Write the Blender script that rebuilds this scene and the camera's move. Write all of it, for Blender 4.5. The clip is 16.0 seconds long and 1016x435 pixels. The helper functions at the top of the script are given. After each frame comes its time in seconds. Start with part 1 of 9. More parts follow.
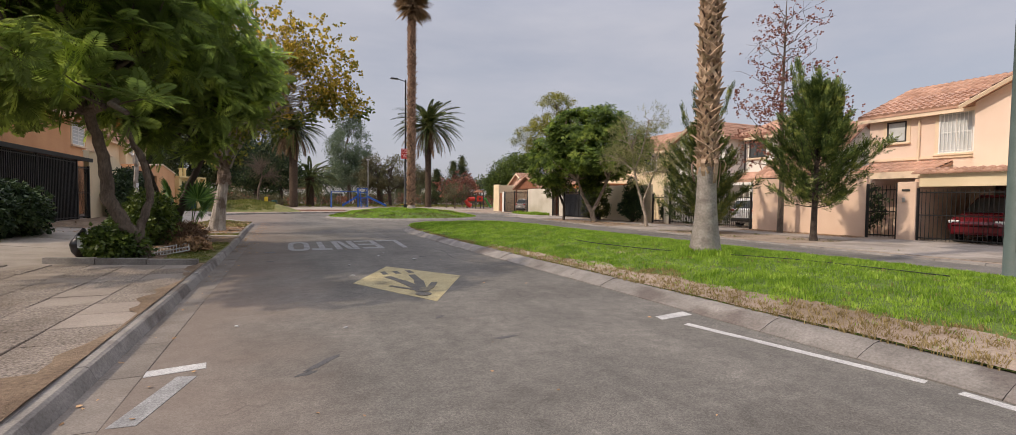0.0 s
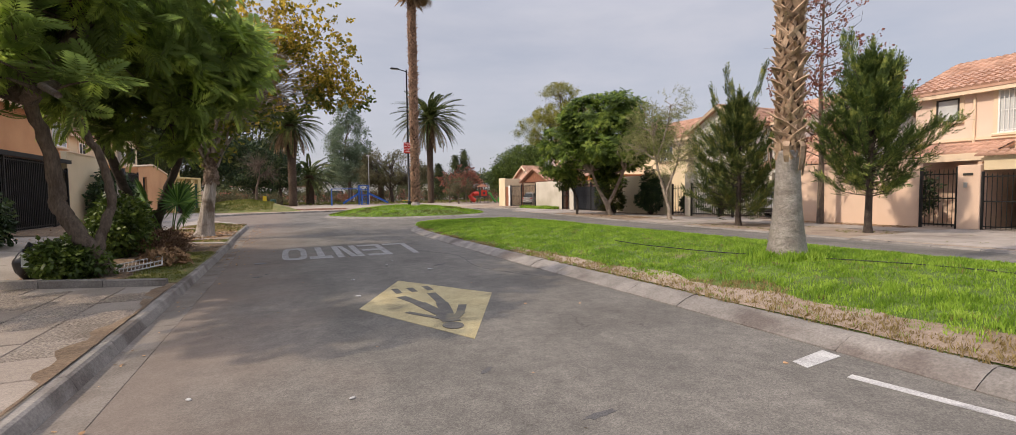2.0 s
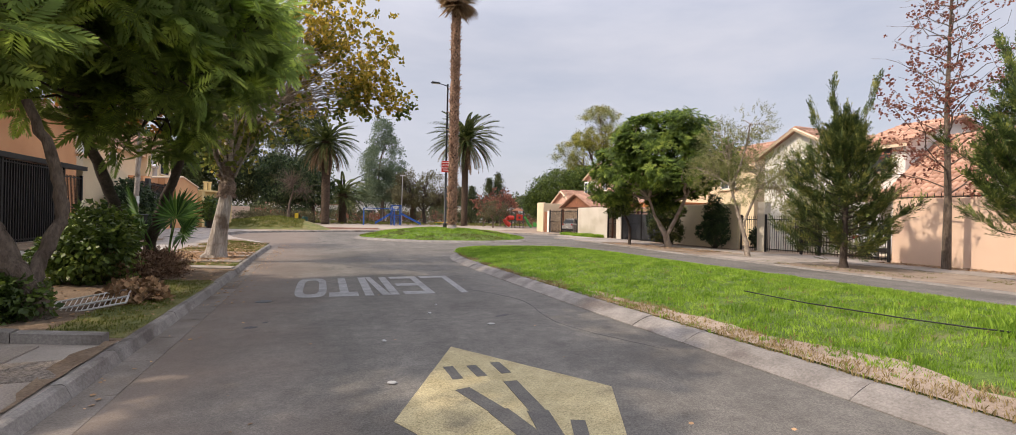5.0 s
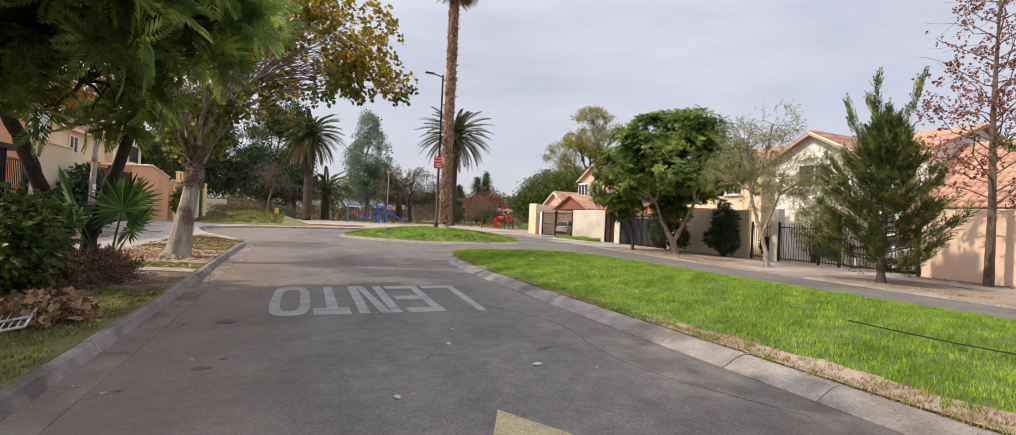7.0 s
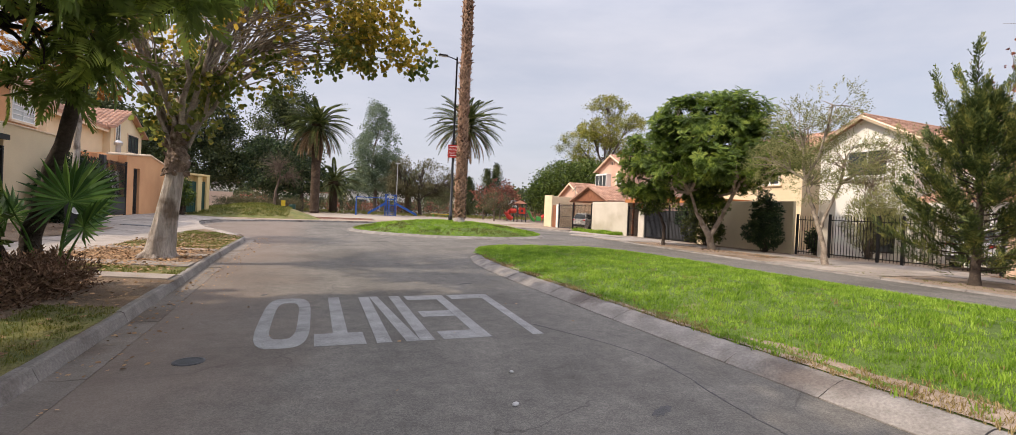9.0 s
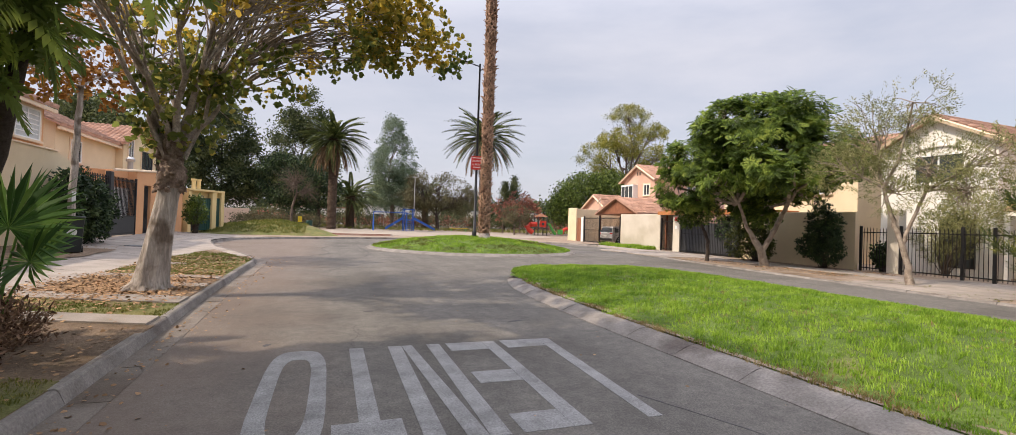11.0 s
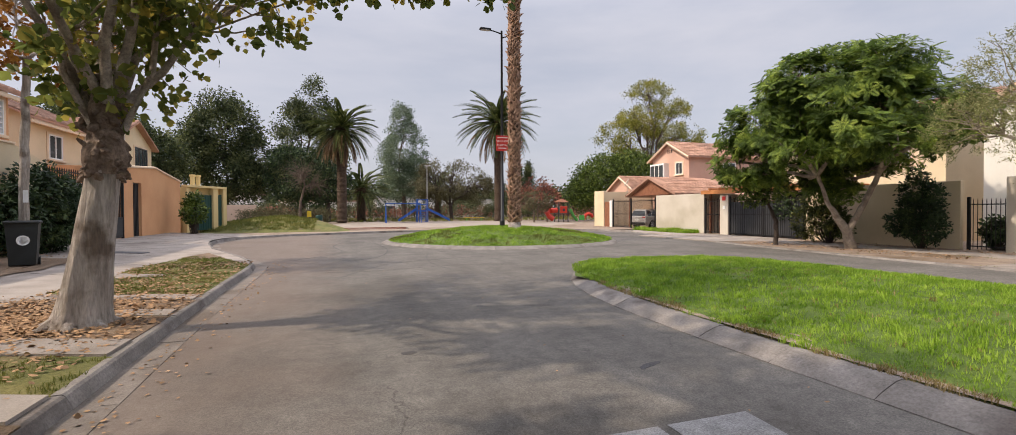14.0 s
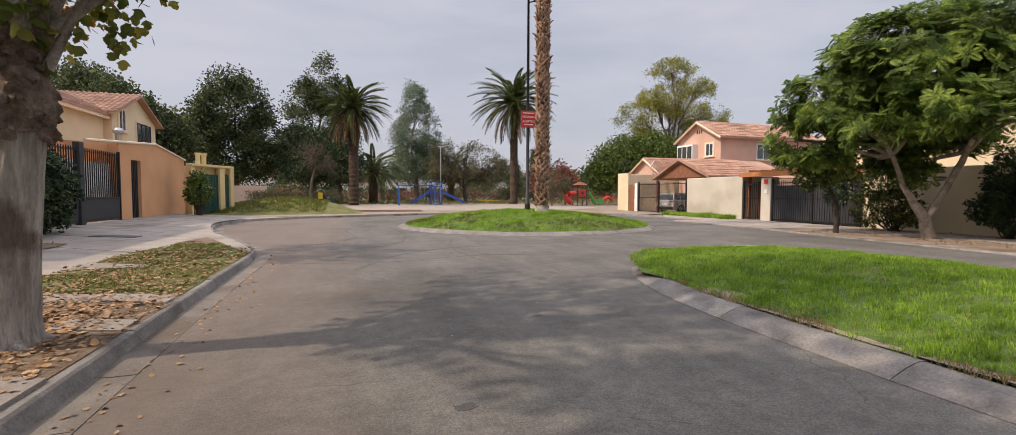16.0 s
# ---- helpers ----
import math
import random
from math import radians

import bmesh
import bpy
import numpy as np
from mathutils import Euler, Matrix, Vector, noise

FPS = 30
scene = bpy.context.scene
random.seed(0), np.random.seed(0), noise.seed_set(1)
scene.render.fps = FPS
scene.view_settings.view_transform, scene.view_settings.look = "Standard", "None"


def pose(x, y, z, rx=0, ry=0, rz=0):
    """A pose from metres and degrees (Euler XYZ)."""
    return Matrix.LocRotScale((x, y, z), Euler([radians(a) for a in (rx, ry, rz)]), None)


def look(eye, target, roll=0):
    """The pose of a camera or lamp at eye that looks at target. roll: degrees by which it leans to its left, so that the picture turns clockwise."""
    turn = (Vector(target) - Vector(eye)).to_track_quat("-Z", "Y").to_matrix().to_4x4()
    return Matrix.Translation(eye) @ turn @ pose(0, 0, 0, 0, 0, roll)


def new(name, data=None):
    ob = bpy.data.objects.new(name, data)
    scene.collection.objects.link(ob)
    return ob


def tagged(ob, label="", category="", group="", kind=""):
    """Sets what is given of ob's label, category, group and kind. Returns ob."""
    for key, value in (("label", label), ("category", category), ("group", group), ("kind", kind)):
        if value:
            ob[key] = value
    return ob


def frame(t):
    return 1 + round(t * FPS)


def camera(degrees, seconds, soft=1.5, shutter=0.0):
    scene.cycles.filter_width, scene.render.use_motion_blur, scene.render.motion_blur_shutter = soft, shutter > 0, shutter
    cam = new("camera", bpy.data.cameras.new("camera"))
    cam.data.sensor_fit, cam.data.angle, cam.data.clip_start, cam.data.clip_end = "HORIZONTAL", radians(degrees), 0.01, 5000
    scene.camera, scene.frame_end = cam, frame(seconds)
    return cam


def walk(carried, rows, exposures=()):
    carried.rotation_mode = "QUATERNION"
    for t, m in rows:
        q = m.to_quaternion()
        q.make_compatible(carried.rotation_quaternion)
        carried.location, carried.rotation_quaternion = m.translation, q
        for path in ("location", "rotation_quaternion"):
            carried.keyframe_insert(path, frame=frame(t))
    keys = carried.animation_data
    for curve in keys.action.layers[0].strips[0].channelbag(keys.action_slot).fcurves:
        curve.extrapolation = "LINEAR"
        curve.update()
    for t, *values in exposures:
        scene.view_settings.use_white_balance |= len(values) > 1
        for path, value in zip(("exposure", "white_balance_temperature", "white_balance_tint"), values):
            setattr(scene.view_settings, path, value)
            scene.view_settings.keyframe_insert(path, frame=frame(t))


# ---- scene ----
cam = camera(92.6, 16.0, soft=0.8)
PATH = [
    (0, (0.037, 0.326, 1.432), (0.859, 2.148, 1.359), 0.6),
    (0.5, (0.029, 0.766, 1.439), (0.884, 2.571, 1.324), 0.7),
    (1, (0.14, 1.248, 1.397), (1.012, 3.042, 1.256), 0.1),
    (1.5, (0.189, 1.693, 1.463), (1.031, 3.503, 1.344), -0.4),
    (2, (0.228, 2.23, 1.496), (1.045, 4.053, 1.396), -0.7),
    (2.5, (0.411, 2.773, 1.5), (1.185, 4.615, 1.43), -1.2),
    (3, (0.391, 3.27, 1.494), (1.121, 5.131, 1.431), -1.3),
    (3.5, (0.464, 3.783, 1.483), (1.168, 5.653, 1.421), -1.5),
    (4, (0.556, 4.262, 1.515), (1.228, 6.146, 1.495), -0.9),
    (4.2, (0.565, 4.428, 1.512), (1.232, 6.313, 1.504), -0.2),
    (6.3, (0.38, 6.506, 1.488), (1.13, 8.36, 1.493), 2.6),
    (6.5, (0.407, 6.677, 1.478), (1.167, 8.526, 1.488), 2.6),
    (7, (0.45, 7.152, 1.492), (1.22, 8.998, 1.497), 2.7),
    (7.5, (0.429, 7.669, 1.496), (1.23, 9.502, 1.474), 3.0),
    (8, (0.559, 8.224, 1.467), (1.357, 10.058, 1.442), 2.8),
    (8.5, (0.563, 8.723, 1.471), (1.329, 10.57, 1.451), 2.8),
    (9, (0.569, 9.23, 1.478), (1.312, 11.087, 1.45), 2.6),
    (9.2, (0.605, 9.466, 1.475), (1.334, 11.328, 1.44), 2.5),
    (11.3, (0.563, 11.467, 1.565), (1.246, 13.347, 1.59), 1.9),
    (11.5, (0.568, 11.682, 1.555), (1.25, 13.562, 1.572), 1.9),
    (12, (0.62, 12.2, 1.508), (1.292, 14.084, 1.506), 1.6),
    (12.5, (0.62, 12.764, 1.538), (1.25, 14.662, 1.515), 1.2),
    (13, (0.525, 13.312, 1.543), (1.165, 15.206, 1.505), 1.1),
    (13.5, (0.562, 13.877, 1.5), (1.21, 15.768, 1.454), 0.7),
    (14, (0.533, 14.358, 1.524), (1.182, 16.25, 1.494), -0.2),
    (14.5, (0.489, 14.858, 1.537), (1.15, 16.745, 1.516), -0.7),
    (15, (0.537, 15.404, 1.528), (1.173, 17.3, 1.506), -1.0),
    (15.5, (0.483, 15.89, 1.502), (1.099, 17.792, 1.451), -0.5),
    (16, (0.476, 16.372, 1.477), (1.084, 18.275, 1.378), 0.2),
]
walk(cam, [(t, look(eye, target, roll)) for t, eye, target, roll in PATH], [(0, 0.26, 6950, 15), (2.5, 0.47, 6950, 15), (6.3, 0.65, 6950, 15), (9.2, 0.70, 6950, 15), (11.3, 0.71, 6950, 15), (12, 0.65, 6950, 15), (14, 0.54, 6950, 15), (16, 0.42, 6950, 15)])

# ---- world, sun and exposure ----
SUN_WAY = Vector((0.71, 0.0, -0.70)).normalized()
world = bpy.data.worlds.new("sky")
scene.world = world
world.use_nodes = True
wn, wl = world.node_tree.nodes, world.node_tree.links
sky = wn.new("ShaderNodeTexSky")
sky.sky_type = "NISHITA"
sky.sun_disc = False
sky.sun_elevation = math.asin(-SUN_WAY.z)
sky.sun_rotation = math.atan2(-SUN_WAY.x, -SUN_WAY.y)
sky.dust_density, sky.air_density, sky.ozone_density = 3.0, 1.0, 2.0
wtc = wn.new("ShaderNodeTexCoord")
wmap = wn.new("ShaderNodeMapping")
wmap.inputs["Scale"].default_value = (1.0, 1.6, 4.5)
wl.new(wtc.outputs["Generated"], wmap.inputs["Vector"])
wno = wn.new("ShaderNodeTexNoise")
wno.inputs["Scale"].default_value, wno.inputs["Detail"].default_value, wno.inputs["Roughness"].default_value = 2.2, 6.0, 0.55
wl.new(wmap.outputs["Vector"], wno.inputs["Vector"])
wramp = wn.new("ShaderNodeValToRGB")
wramp.color_ramp.elements[0].position, wramp.color_ramp.elements[0].color = 0.35, (0.62, 0.62, 0.62, 1)
wramp.color_ramp.elements[1].position, wramp.color_ramp.elements[1].color = 0.70, (0.92, 0.92, 0.92, 1)
wl.new(wno.outputs["Fac"], wramp.inputs["Fac"])
wmix = wn.new("ShaderNodeMix")
wmix.data_type = "RGBA"
wmix.inputs["B"].default_value = (4.70, 5.05, 5.86, 1)
wl.new(wramp.outputs["Color"], wmix.inputs["Factor"])
wl.new(sky.outputs["Color"], wmix.inputs["A"])
# thin cloud: brighter overhead than near the horizon
wsep = wn.new("ShaderNodeSeparateXYZ")
wl.new(wtc.outputs["Generated"], wsep.inputs["Vector"])
wzen = wn.new("ShaderNodeMapRange")
wzen.interpolation_type = "SMOOTHSTEP"
wzen.inputs["From Min"].default_value, wzen.inputs["From Max"].default_value = 0.30, 1.0
wzen.inputs["To Min"].default_value, wzen.inputs["To Max"].default_value = 1.0, 2.95
wl.new(wsep.outputs["Z"], wzen.inputs["Value"])
wgain = wn.new("ShaderNodeVectorMath")
wgain.operation = "SCALE"
wl.new(wmix.outputs["Result"], wgain.inputs["Vector"])
wl.new(wzen.outputs["Result"], wgain.inputs["Scale"])
wl.new(wgain.outputs["Vector"], wn["Background"].inputs["Color"])
wn["Background"].inputs["Strength"].default_value = 0.094

sun = new("sun", bpy.data.lights.new("sun", "SUN"))
sun.data.energy, sun.data.angle, sun.data.color = 2.5, radians(1.0), (1.0, 0.90, 0.75)
sun.matrix_world = look((0, 0, 40), Vector((0, 0, 40)) + SUN_WAY)


# ---- materials ----
def surface(name, c1, c2, scale=3.0, rough=0.85, bump=0.15, fine=60.0, c3=None, spot=0.0, vary=0.0, metal=0.0, island=0.0, fine_amount=0.35, spec=0.3, dist=0.01, stretch=1.0):
    """Two tints mixed by broad noise, fine grain over them, fine relief; vary: brightness by object, island: by loose piece; stretch below 1: grain drawn out upwards."""
    m = bpy.data.materials.new(name)
    m.use_nodes = True
    n, l = m.node_tree.nodes, m.node_tree.links
    b = n["Principled BSDF"]
    b.inputs["Roughness"].default_value, b.inputs["Metallic"].default_value = rough, metal
    b.inputs["Specular IOR Level"].default_value = spec
    g = n.new("ShaderNodeNewGeometry")
    place = g.outputs["Position"]
    if stretch != 1.0:
        sm_ = n.new("ShaderNodeMapping")
        sm_.inputs["Scale"].default_value = (1, 1, stretch)
        l.new(place, sm_.inputs["Vector"])
        place = sm_.outputs["Vector"]
    big = n.new("ShaderNodeTexNoise")
    big.inputs["Scale"].default_value, big.inputs["Detail"].default_value = scale, 5
    l.new(place, big.inputs["Vector"])
    ramp = n.new("ShaderNodeValToRGB")
    ramp.color_ramp.elements[0].position, ramp.color_ramp.elements[0].color = 0.32, (*c1, 1)
    ramp.color_ramp.elements[1].position, ramp.color_ramp.elements[1].color = 0.68, (*c2, 1)
    l.new(big.outputs["Fac"], ramp.inputs["Fac"])
    colour = ramp.outputs["Color"]
    if c3:
        sp = n.new("ShaderNodeTexNoise")
        sp.inputs["Scale"].default_value, sp.inputs["Detail"].default_value = scale * 0.33, 7
        l.new(g.outputs["Position"], sp.inputs["Vector"])
        sr = n.new("ShaderNodeValToRGB")
        sr.color_ramp.elements[0].position, sr.color_ramp.elements[1].position = 0.64 - spot, 0.76 - spot
        l.new(sp.outputs["Fac"], sr.inputs["Fac"])
        mx = n.new("ShaderNodeMix")
        mx.data_type = "RGBA"
        l.new(sr.outputs["Color"], mx.inputs["Factor"])
        l.new(colour, mx.inputs["A"])
        mx.inputs["B"].default_value = (*c3, 1)
        colour = mx.outputs["Result"]
    fn = n.new("ShaderNodeTexNoise")
    fn.inputs["Scale"].default_value, fn.inputs["Detail"].default_value, fn.inputs["Roughness"].default_value = fine, 9, 0.68
    l.new(place, fn.inputs["Vector"])
    mr = n.new("ShaderNodeMapRange")
    mr.inputs["From Min"].default_value, mr.inputs["From Max"].default_value = 0.3, 0.7
    mr.inputs["To Min"].default_value, mr.inputs["To Max"].default_value = 1 - fine_amount, 1 + fine_amount
    l.new(fn.outputs["Fac"], mr.inputs["Value"])
    value = mr.outputs["Result"]
    for amount, source in ((vary, "object"), (island, "piece")):
        if amount:
            node = n.new("ShaderNodeObjectInfo") if source == "object" else g
            out = node.outputs["Random"] if source == "object" else g.outputs["Random Per Island"]
            r2 = n.new("ShaderNodeMapRange")
            r2.inputs["To Min"].default_value, r2.inputs["To Max"].default_value = 1 - amount, 1 + amount
            l.new(out, r2.inputs["Value"])
            mu = n.new("ShaderNodeMath")
            mu.operation = "MULTIPLY"
            l.new(value, mu.inputs[0])
            l.new(r2.outputs["Result"], mu.inputs[1])
            value = mu.outputs["Value"]
    hs = n.new("ShaderNodeHueSaturation")
    l.new(colour, hs.inputs["Color"])
    l.new(value, hs.inputs["Value"])
    l.new(hs.outputs["Color"], b.inputs["Base Color"])
    if bump:
        bp = n.new("ShaderNodeBump")
        bp.inputs["Strength"].default_value, bp.inputs["Distance"].default_value = bump, dist
        l.new(fn.outputs["Fac"], bp.inputs["Height"])
        l.new(bp.outputs["Normal"], b.inputs["Normal"])
    return m


def foliage(name, c1, c2, c3, clump=0.9, through_light=0.45, rough=0.55, single=0.75, swing=0.30):
    """Leaves: tint by loose piece and by clump, some light let through."""
    m = bpy.data.materials.new(name)
    m.use_nodes = True
    n, l = m.node_tree.nodes, m.node_tree.links
    b = n["Principled BSDF"]
    b.inputs["Roughness"].default_value, b.inputs["Specular IOR Level"].default_value = rough, 0.25
    g = n.new("ShaderNodeNewGeometry")
    ramp = n.new("ShaderNodeValToRGB")
    ramp.color_ramp.elements[0].position, ramp.color_ramp.elements[0].color = 0.1, (*c1, 1)
    ramp.color_ramp.elements[1].position, ramp.color_ramp.elements[1].color = 0.95, (*c3, 1)
    e = ramp.color_ramp.elements.new(0.55)
    e.color = (*c2, 1)
    no = n.new("ShaderNodeTexNoise")
    no.inputs["Scale"].default_value, no.inputs["Detail"].default_value = clump, 3
    l.new(g.outputs["Position"], no.inputs["Vector"])
    mr = n.new("ShaderNodeMapRange")
    mr.inputs["From Min"].default_value, mr.inputs["From Max"].default_value = 0.3, 0.7
    mr.inputs["To Min"].default_value, mr.inputs["To Max"].default_value = 0.05 - swing, 0.05 + swing + 0.5 * (0.75 - single)
    l.new(no.outputs["Fac"], mr.inputs["Value"])
    sc = n.new("ShaderNodeMath")
    sc.operation = "MULTIPLY_ADD"
    sc.inputs[1].default_value = single
    l.new(g.outputs["Random Per Island"], sc.inputs[0])
    l.new(mr.outputs["Result"], sc.inputs[2])
    l.new(sc.outputs["Value"], ramp.inputs["Fac"])
    l.new(ramp.outputs["Color"], b.inputs["Base Color"])
    tr = n.new("ShaderNodeBsdfTranslucent")
    l.new(ramp.outputs["Color"], tr.inputs["Color"])
    mix = n.new("ShaderNodeMixShader")
    mix.inputs["Fac"].default_value = through_light
    l.new(b.outputs["BSDF"], mix.inputs[1])
    l.new(tr.outputs["BSDF"], mix.inputs[2])
    l.new(mix.outputs["Shader"], n["Material Output"].inputs["Surface"])
    return m


ASPHALT = surface("asphalt", (0.110, 0.101, 0.089), (0.142, 0.130, 0.114), 1.0, 0.9, 0.08, 110, (0.094, 0.085, 0.074), 0.12, fine_amount=0.35, dist=0.004)
ASPHALT_OLD = surface("patched_asphalt", (0.066, 0.064, 0.064), (0.090, 0.087, 0.086), 1.3, 0.92, 0.5, 80, (0.07, 0.062, 0.055), 0.08, fine_amount=0.5, dist=0.01)

def dusty_edge(m, x_edge, reach, colour):
    """Brown dust washed from the verge onto the road along the line x = x_edge, with a ragged rim."""
    n, l = m.node_tree.nodes, m.node_tree.links
    b = n["Principled BSDF"]
    src = b.inputs["Base Color"].links[0].from_socket
    g = n.new("ShaderNodeNewGeometry")
    sep = n.new("ShaderNodeSeparateXYZ")
    l.new(g.outputs["Position"], sep.inputs["Vector"])
    no = n.new("ShaderNodeTexNoise")
    no.inputs["Scale"].default_value, no.inputs["Detail"].default_value = 0.9, 6
    l.new(g.outputs["Position"], no.inputs["Vector"])
    ad = n.new("ShaderNodeMath")
    ad.operation = "MULTIPLY_ADD"
    ad.inputs[1].default_value = -2.2
    l.new(no.outputs["Fac"], ad.inputs[0])
    l.new(sep.outputs["X"], ad.inputs[2])
    mr = n.new("ShaderNodeMapRange")
    mr.inputs["From Min"].default_value, mr.inputs["From Max"].default_value = x_edge - 1.1, x_edge - 1.1 + reach
    mr.inputs["To Min"].default_value, mr.inputs["To Max"].default_value = 0.45, 0.0
    l.new(ad.outputs["Value"], mr.inputs["Value"])
    mx = n.new("ShaderNodeMix")
    mx.data_type = "RGBA"
    l.new(mr.outputs["Result"], mx.inputs["Factor"])
    l.new(src, mx.inputs["A"])
    mx.inputs["B"].default_value = (*colour, 1)
    l.new(mx.outputs["Result"], b.inputs["Base Color"])



def worn_road(m):
    """Stone chips of their own tint, paler wheel tracks along the street, some thin cracks."""
    n, l = m.node_tree.nodes, m.node_tree.links
    b = n["Principled BSDF"]
    colour = b.inputs["Base Color"].links[0].from_socket
    g = n.new("ShaderNodeNewGeometry")

    def times(value, colour):
        hs = n.new("ShaderNodeHueSaturation")
        l.new(colour, hs.inputs["Color"])
        l.new(value, hs.inputs["Value"])
        return hs.outputs["Color"]

    def ranged(value, a, z, lo, hi):
        mr = n.new("ShaderNodeMapRange")
        mr.inputs["From Min"].default_value, mr.inputs["From Max"].default_value = a, z
        mr.inputs["To Min"].default_value, mr.inputs["To Max"].default_value = lo, hi
        l.new(value, mr.inputs["Value"])
        return mr.outputs["Result"]
    chip = n.new("ShaderNodeTexVoronoi")
    chip.inputs["Scale"].default_value = 85
    l.new(g.outputs["Position"], chip.inputs["Vector"])
    sep = n.new("ShaderNodeSeparateColor")
    l.new(chip.outputs["Color"], sep.inputs["Color"])
    colour = times(ranged(sep.outputs["Red"], 0, 1, 0.76, 1.24), colour)
    mottle = n.new("ShaderNodeTexNoise")
    mottle.inputs["Scale"].default_value, mottle.inputs["Detail"].default_value, mottle.inputs["Roughness"].default_value = 5.5, 7, 0.7
    l.new(g.outputs["Position"], mottle.inputs["Vector"])
    colour = times(ranged(mottle.outputs["Fac"], 0.32, 0.68, 0.80, 1.20), colour)
    blot = n.new("ShaderNodeTexNoise")
    blot.inputs["Scale"].default_value, blot.inputs["Detail"].default_value, blot.inputs["Roughness"].default_value = 1.3, 8, 0.72
    l.new(g.outputs["Position"], blot.inputs["Vector"])
    colour = times(ranged(blot.outputs["Fac"], 0.62, 0.70, 1.0, 0.74), colour)
    colour = times(ranged(blot.outputs["Fac"], 0.30, 0.40, 1.14, 1.0), colour)
    mp = n.new("ShaderNodeMapping")
    mp.inputs["Scale"].default_value = (1.5, 0.16, 1)
    l.new(g.outputs["Position"], mp.inputs["Vector"])
    track = n.new("ShaderNodeTexNoise")
    track.inputs["Scale"].default_value, track.inputs["Detail"].default_value = 1.0, 5
    l.new(mp.outputs["Vector"], track.inputs["Vector"])
    colour = times(ranged(track.outputs["Fac"], 0.3, 0.7, 0.86, 1.14), colour)
    bend = n.new("ShaderNodeTexNoise")
    bend.inputs["Scale"].default_value, bend.inputs["Detail"].default_value = 1.6, 6
    l.new(g.outputs["Position"], bend.inputs["Vector"])
    mx = n.new("ShaderNodeMix")
    mx.data_type = "RGBA"
    mx.blend_type = "LINEAR_LIGHT"
    mx.inputs["Factor"].default_value = 0.35
    l.new(g.outputs["Position"], mx.inputs["A"])
    l.new(bend.outputs["Color"], mx.inputs["B"])
    crack = n.new("ShaderNodeTexVoronoi")
    crack.feature = "DISTANCE_TO_EDGE"
    crack.inputs["Scale"].default_value = 0.42
    l.new(mx.outputs["Result"], crack.inputs["Vector"])
    line = ranged(crack.outputs["Distance"], 0.0012, 0.005, 0.66, 1.0)
    mask = n.new("ShaderNodeTexNoise")
    mask.inputs["Scale"].default_value = 0.45
    l.new(g.outputs["Position"], mask.inputs["Vector"])
    keep = ranged(mask.outputs["Fac"], 0.57, 0.64, 1.0, 0.0)
    top = n.new("ShaderNodeMath")
    top.operation = "MAXIMUM"
    l.new(line, top.inputs[0])
    l.new(keep, top.inputs[1])
    l.new(times(top.outputs["Value"], colour), b.inputs["Base Color"])


worn_road(ASPHALT)
dusty_edge(ASPHALT, -0.80, 1.6, (0.205, 0.148, 0.115))
CONCRETE = surface("concrete", (0.240, 0.206, 0.176), (0.320, 0.280, 0.242), 1.6, 0.9, 0.3, 70, (0.180, 0.150, 0.124), 0.08, vary=0.10, fine_amount=0.2)
KERB_CONCRETE = surface("weathered_kerb_concrete", (0.165, 0.148, 0.132), (0.245, 0.222, 0.20), 3.5, 0.92, 0.6, 40, (0.12, 0.10, 0.088), 0.10, vary=0.12, fine_amount=0.3)
GUTTER = surface("gutter_concrete", (0.145, 0.123, 0.104), (0.205, 0.177, 0.152), 2.5, 0.93, 0.4, 60, (0.12, 0.095, 0.075), 0.12, vary=0.10, fine_amount=0.3)
AGGREGATE = surface("washed_aggregate", (0.190, 0.155, 0.126), (0.280, 0.236, 0.198), 1.4, 0.95, 1.0, 38, (0.135, 0.105, 0.080), 0.10, vary=0.09, fine_amount=0.85, dist=0.025)
SMOOTH_SLAB = surface("smooth_concrete_slab", (0.215, 0.176, 0.146), (0.280, 0.235, 0.196), 2.0, 0.9, 0.4, 70, (0.155, 0.122, 0.095), 0.12, vary=0.08, fine_amount=0.32)
SOIL = surface("dry_soil", (0.155, 0.106, 0.070), (0.240, 0.172, 0.116), 2.2, 1.0, 0.9, 30, (0.10, 0.07, 0.045), 0.08, fine_amount=0.4, dist=0.03)
DUST = surface("dusty_verge", (0.225, 0.168, 0.125), (0.31, 0.245, 0.19), 1.2, 1.0, 0.6, 30, (0.16, 0.115, 0.075), 0.10, fine_amount=0.3, dist=0.02)
TURF = surface("turf_soil", (0.068, 0.108, 0.020), (0.108, 0.162, 0.032), 1.5, 1.0, 0.8, 35, (0.243, 0.189, 0.099), 0.02, fine_amount=0.45, dist=0.03)
THIN_TURF = surface("thin_lawn", (0.10, 0.115, 0.035), (0.19, 0.17, 0.06), 1.8, 1.0, 0.8, 35, (0.19, 0.14, 0.085), 0.08, fine_amount=0.4, dist=0.03)
FAR_GROUND = surface("far_ground", (0.12, 0.12, 0.06), (0.22, 0.18, 0.12), 0.15, 1.0, 0.2, 6, fine_amount=0.3)
PALE_PAVING = surface("pale_park_paving", (0.27, 0.225, 0.18), (0.34, 0.29, 0.24), 0.7, 0.95, 0.2, 30, fine_amount=0.12)
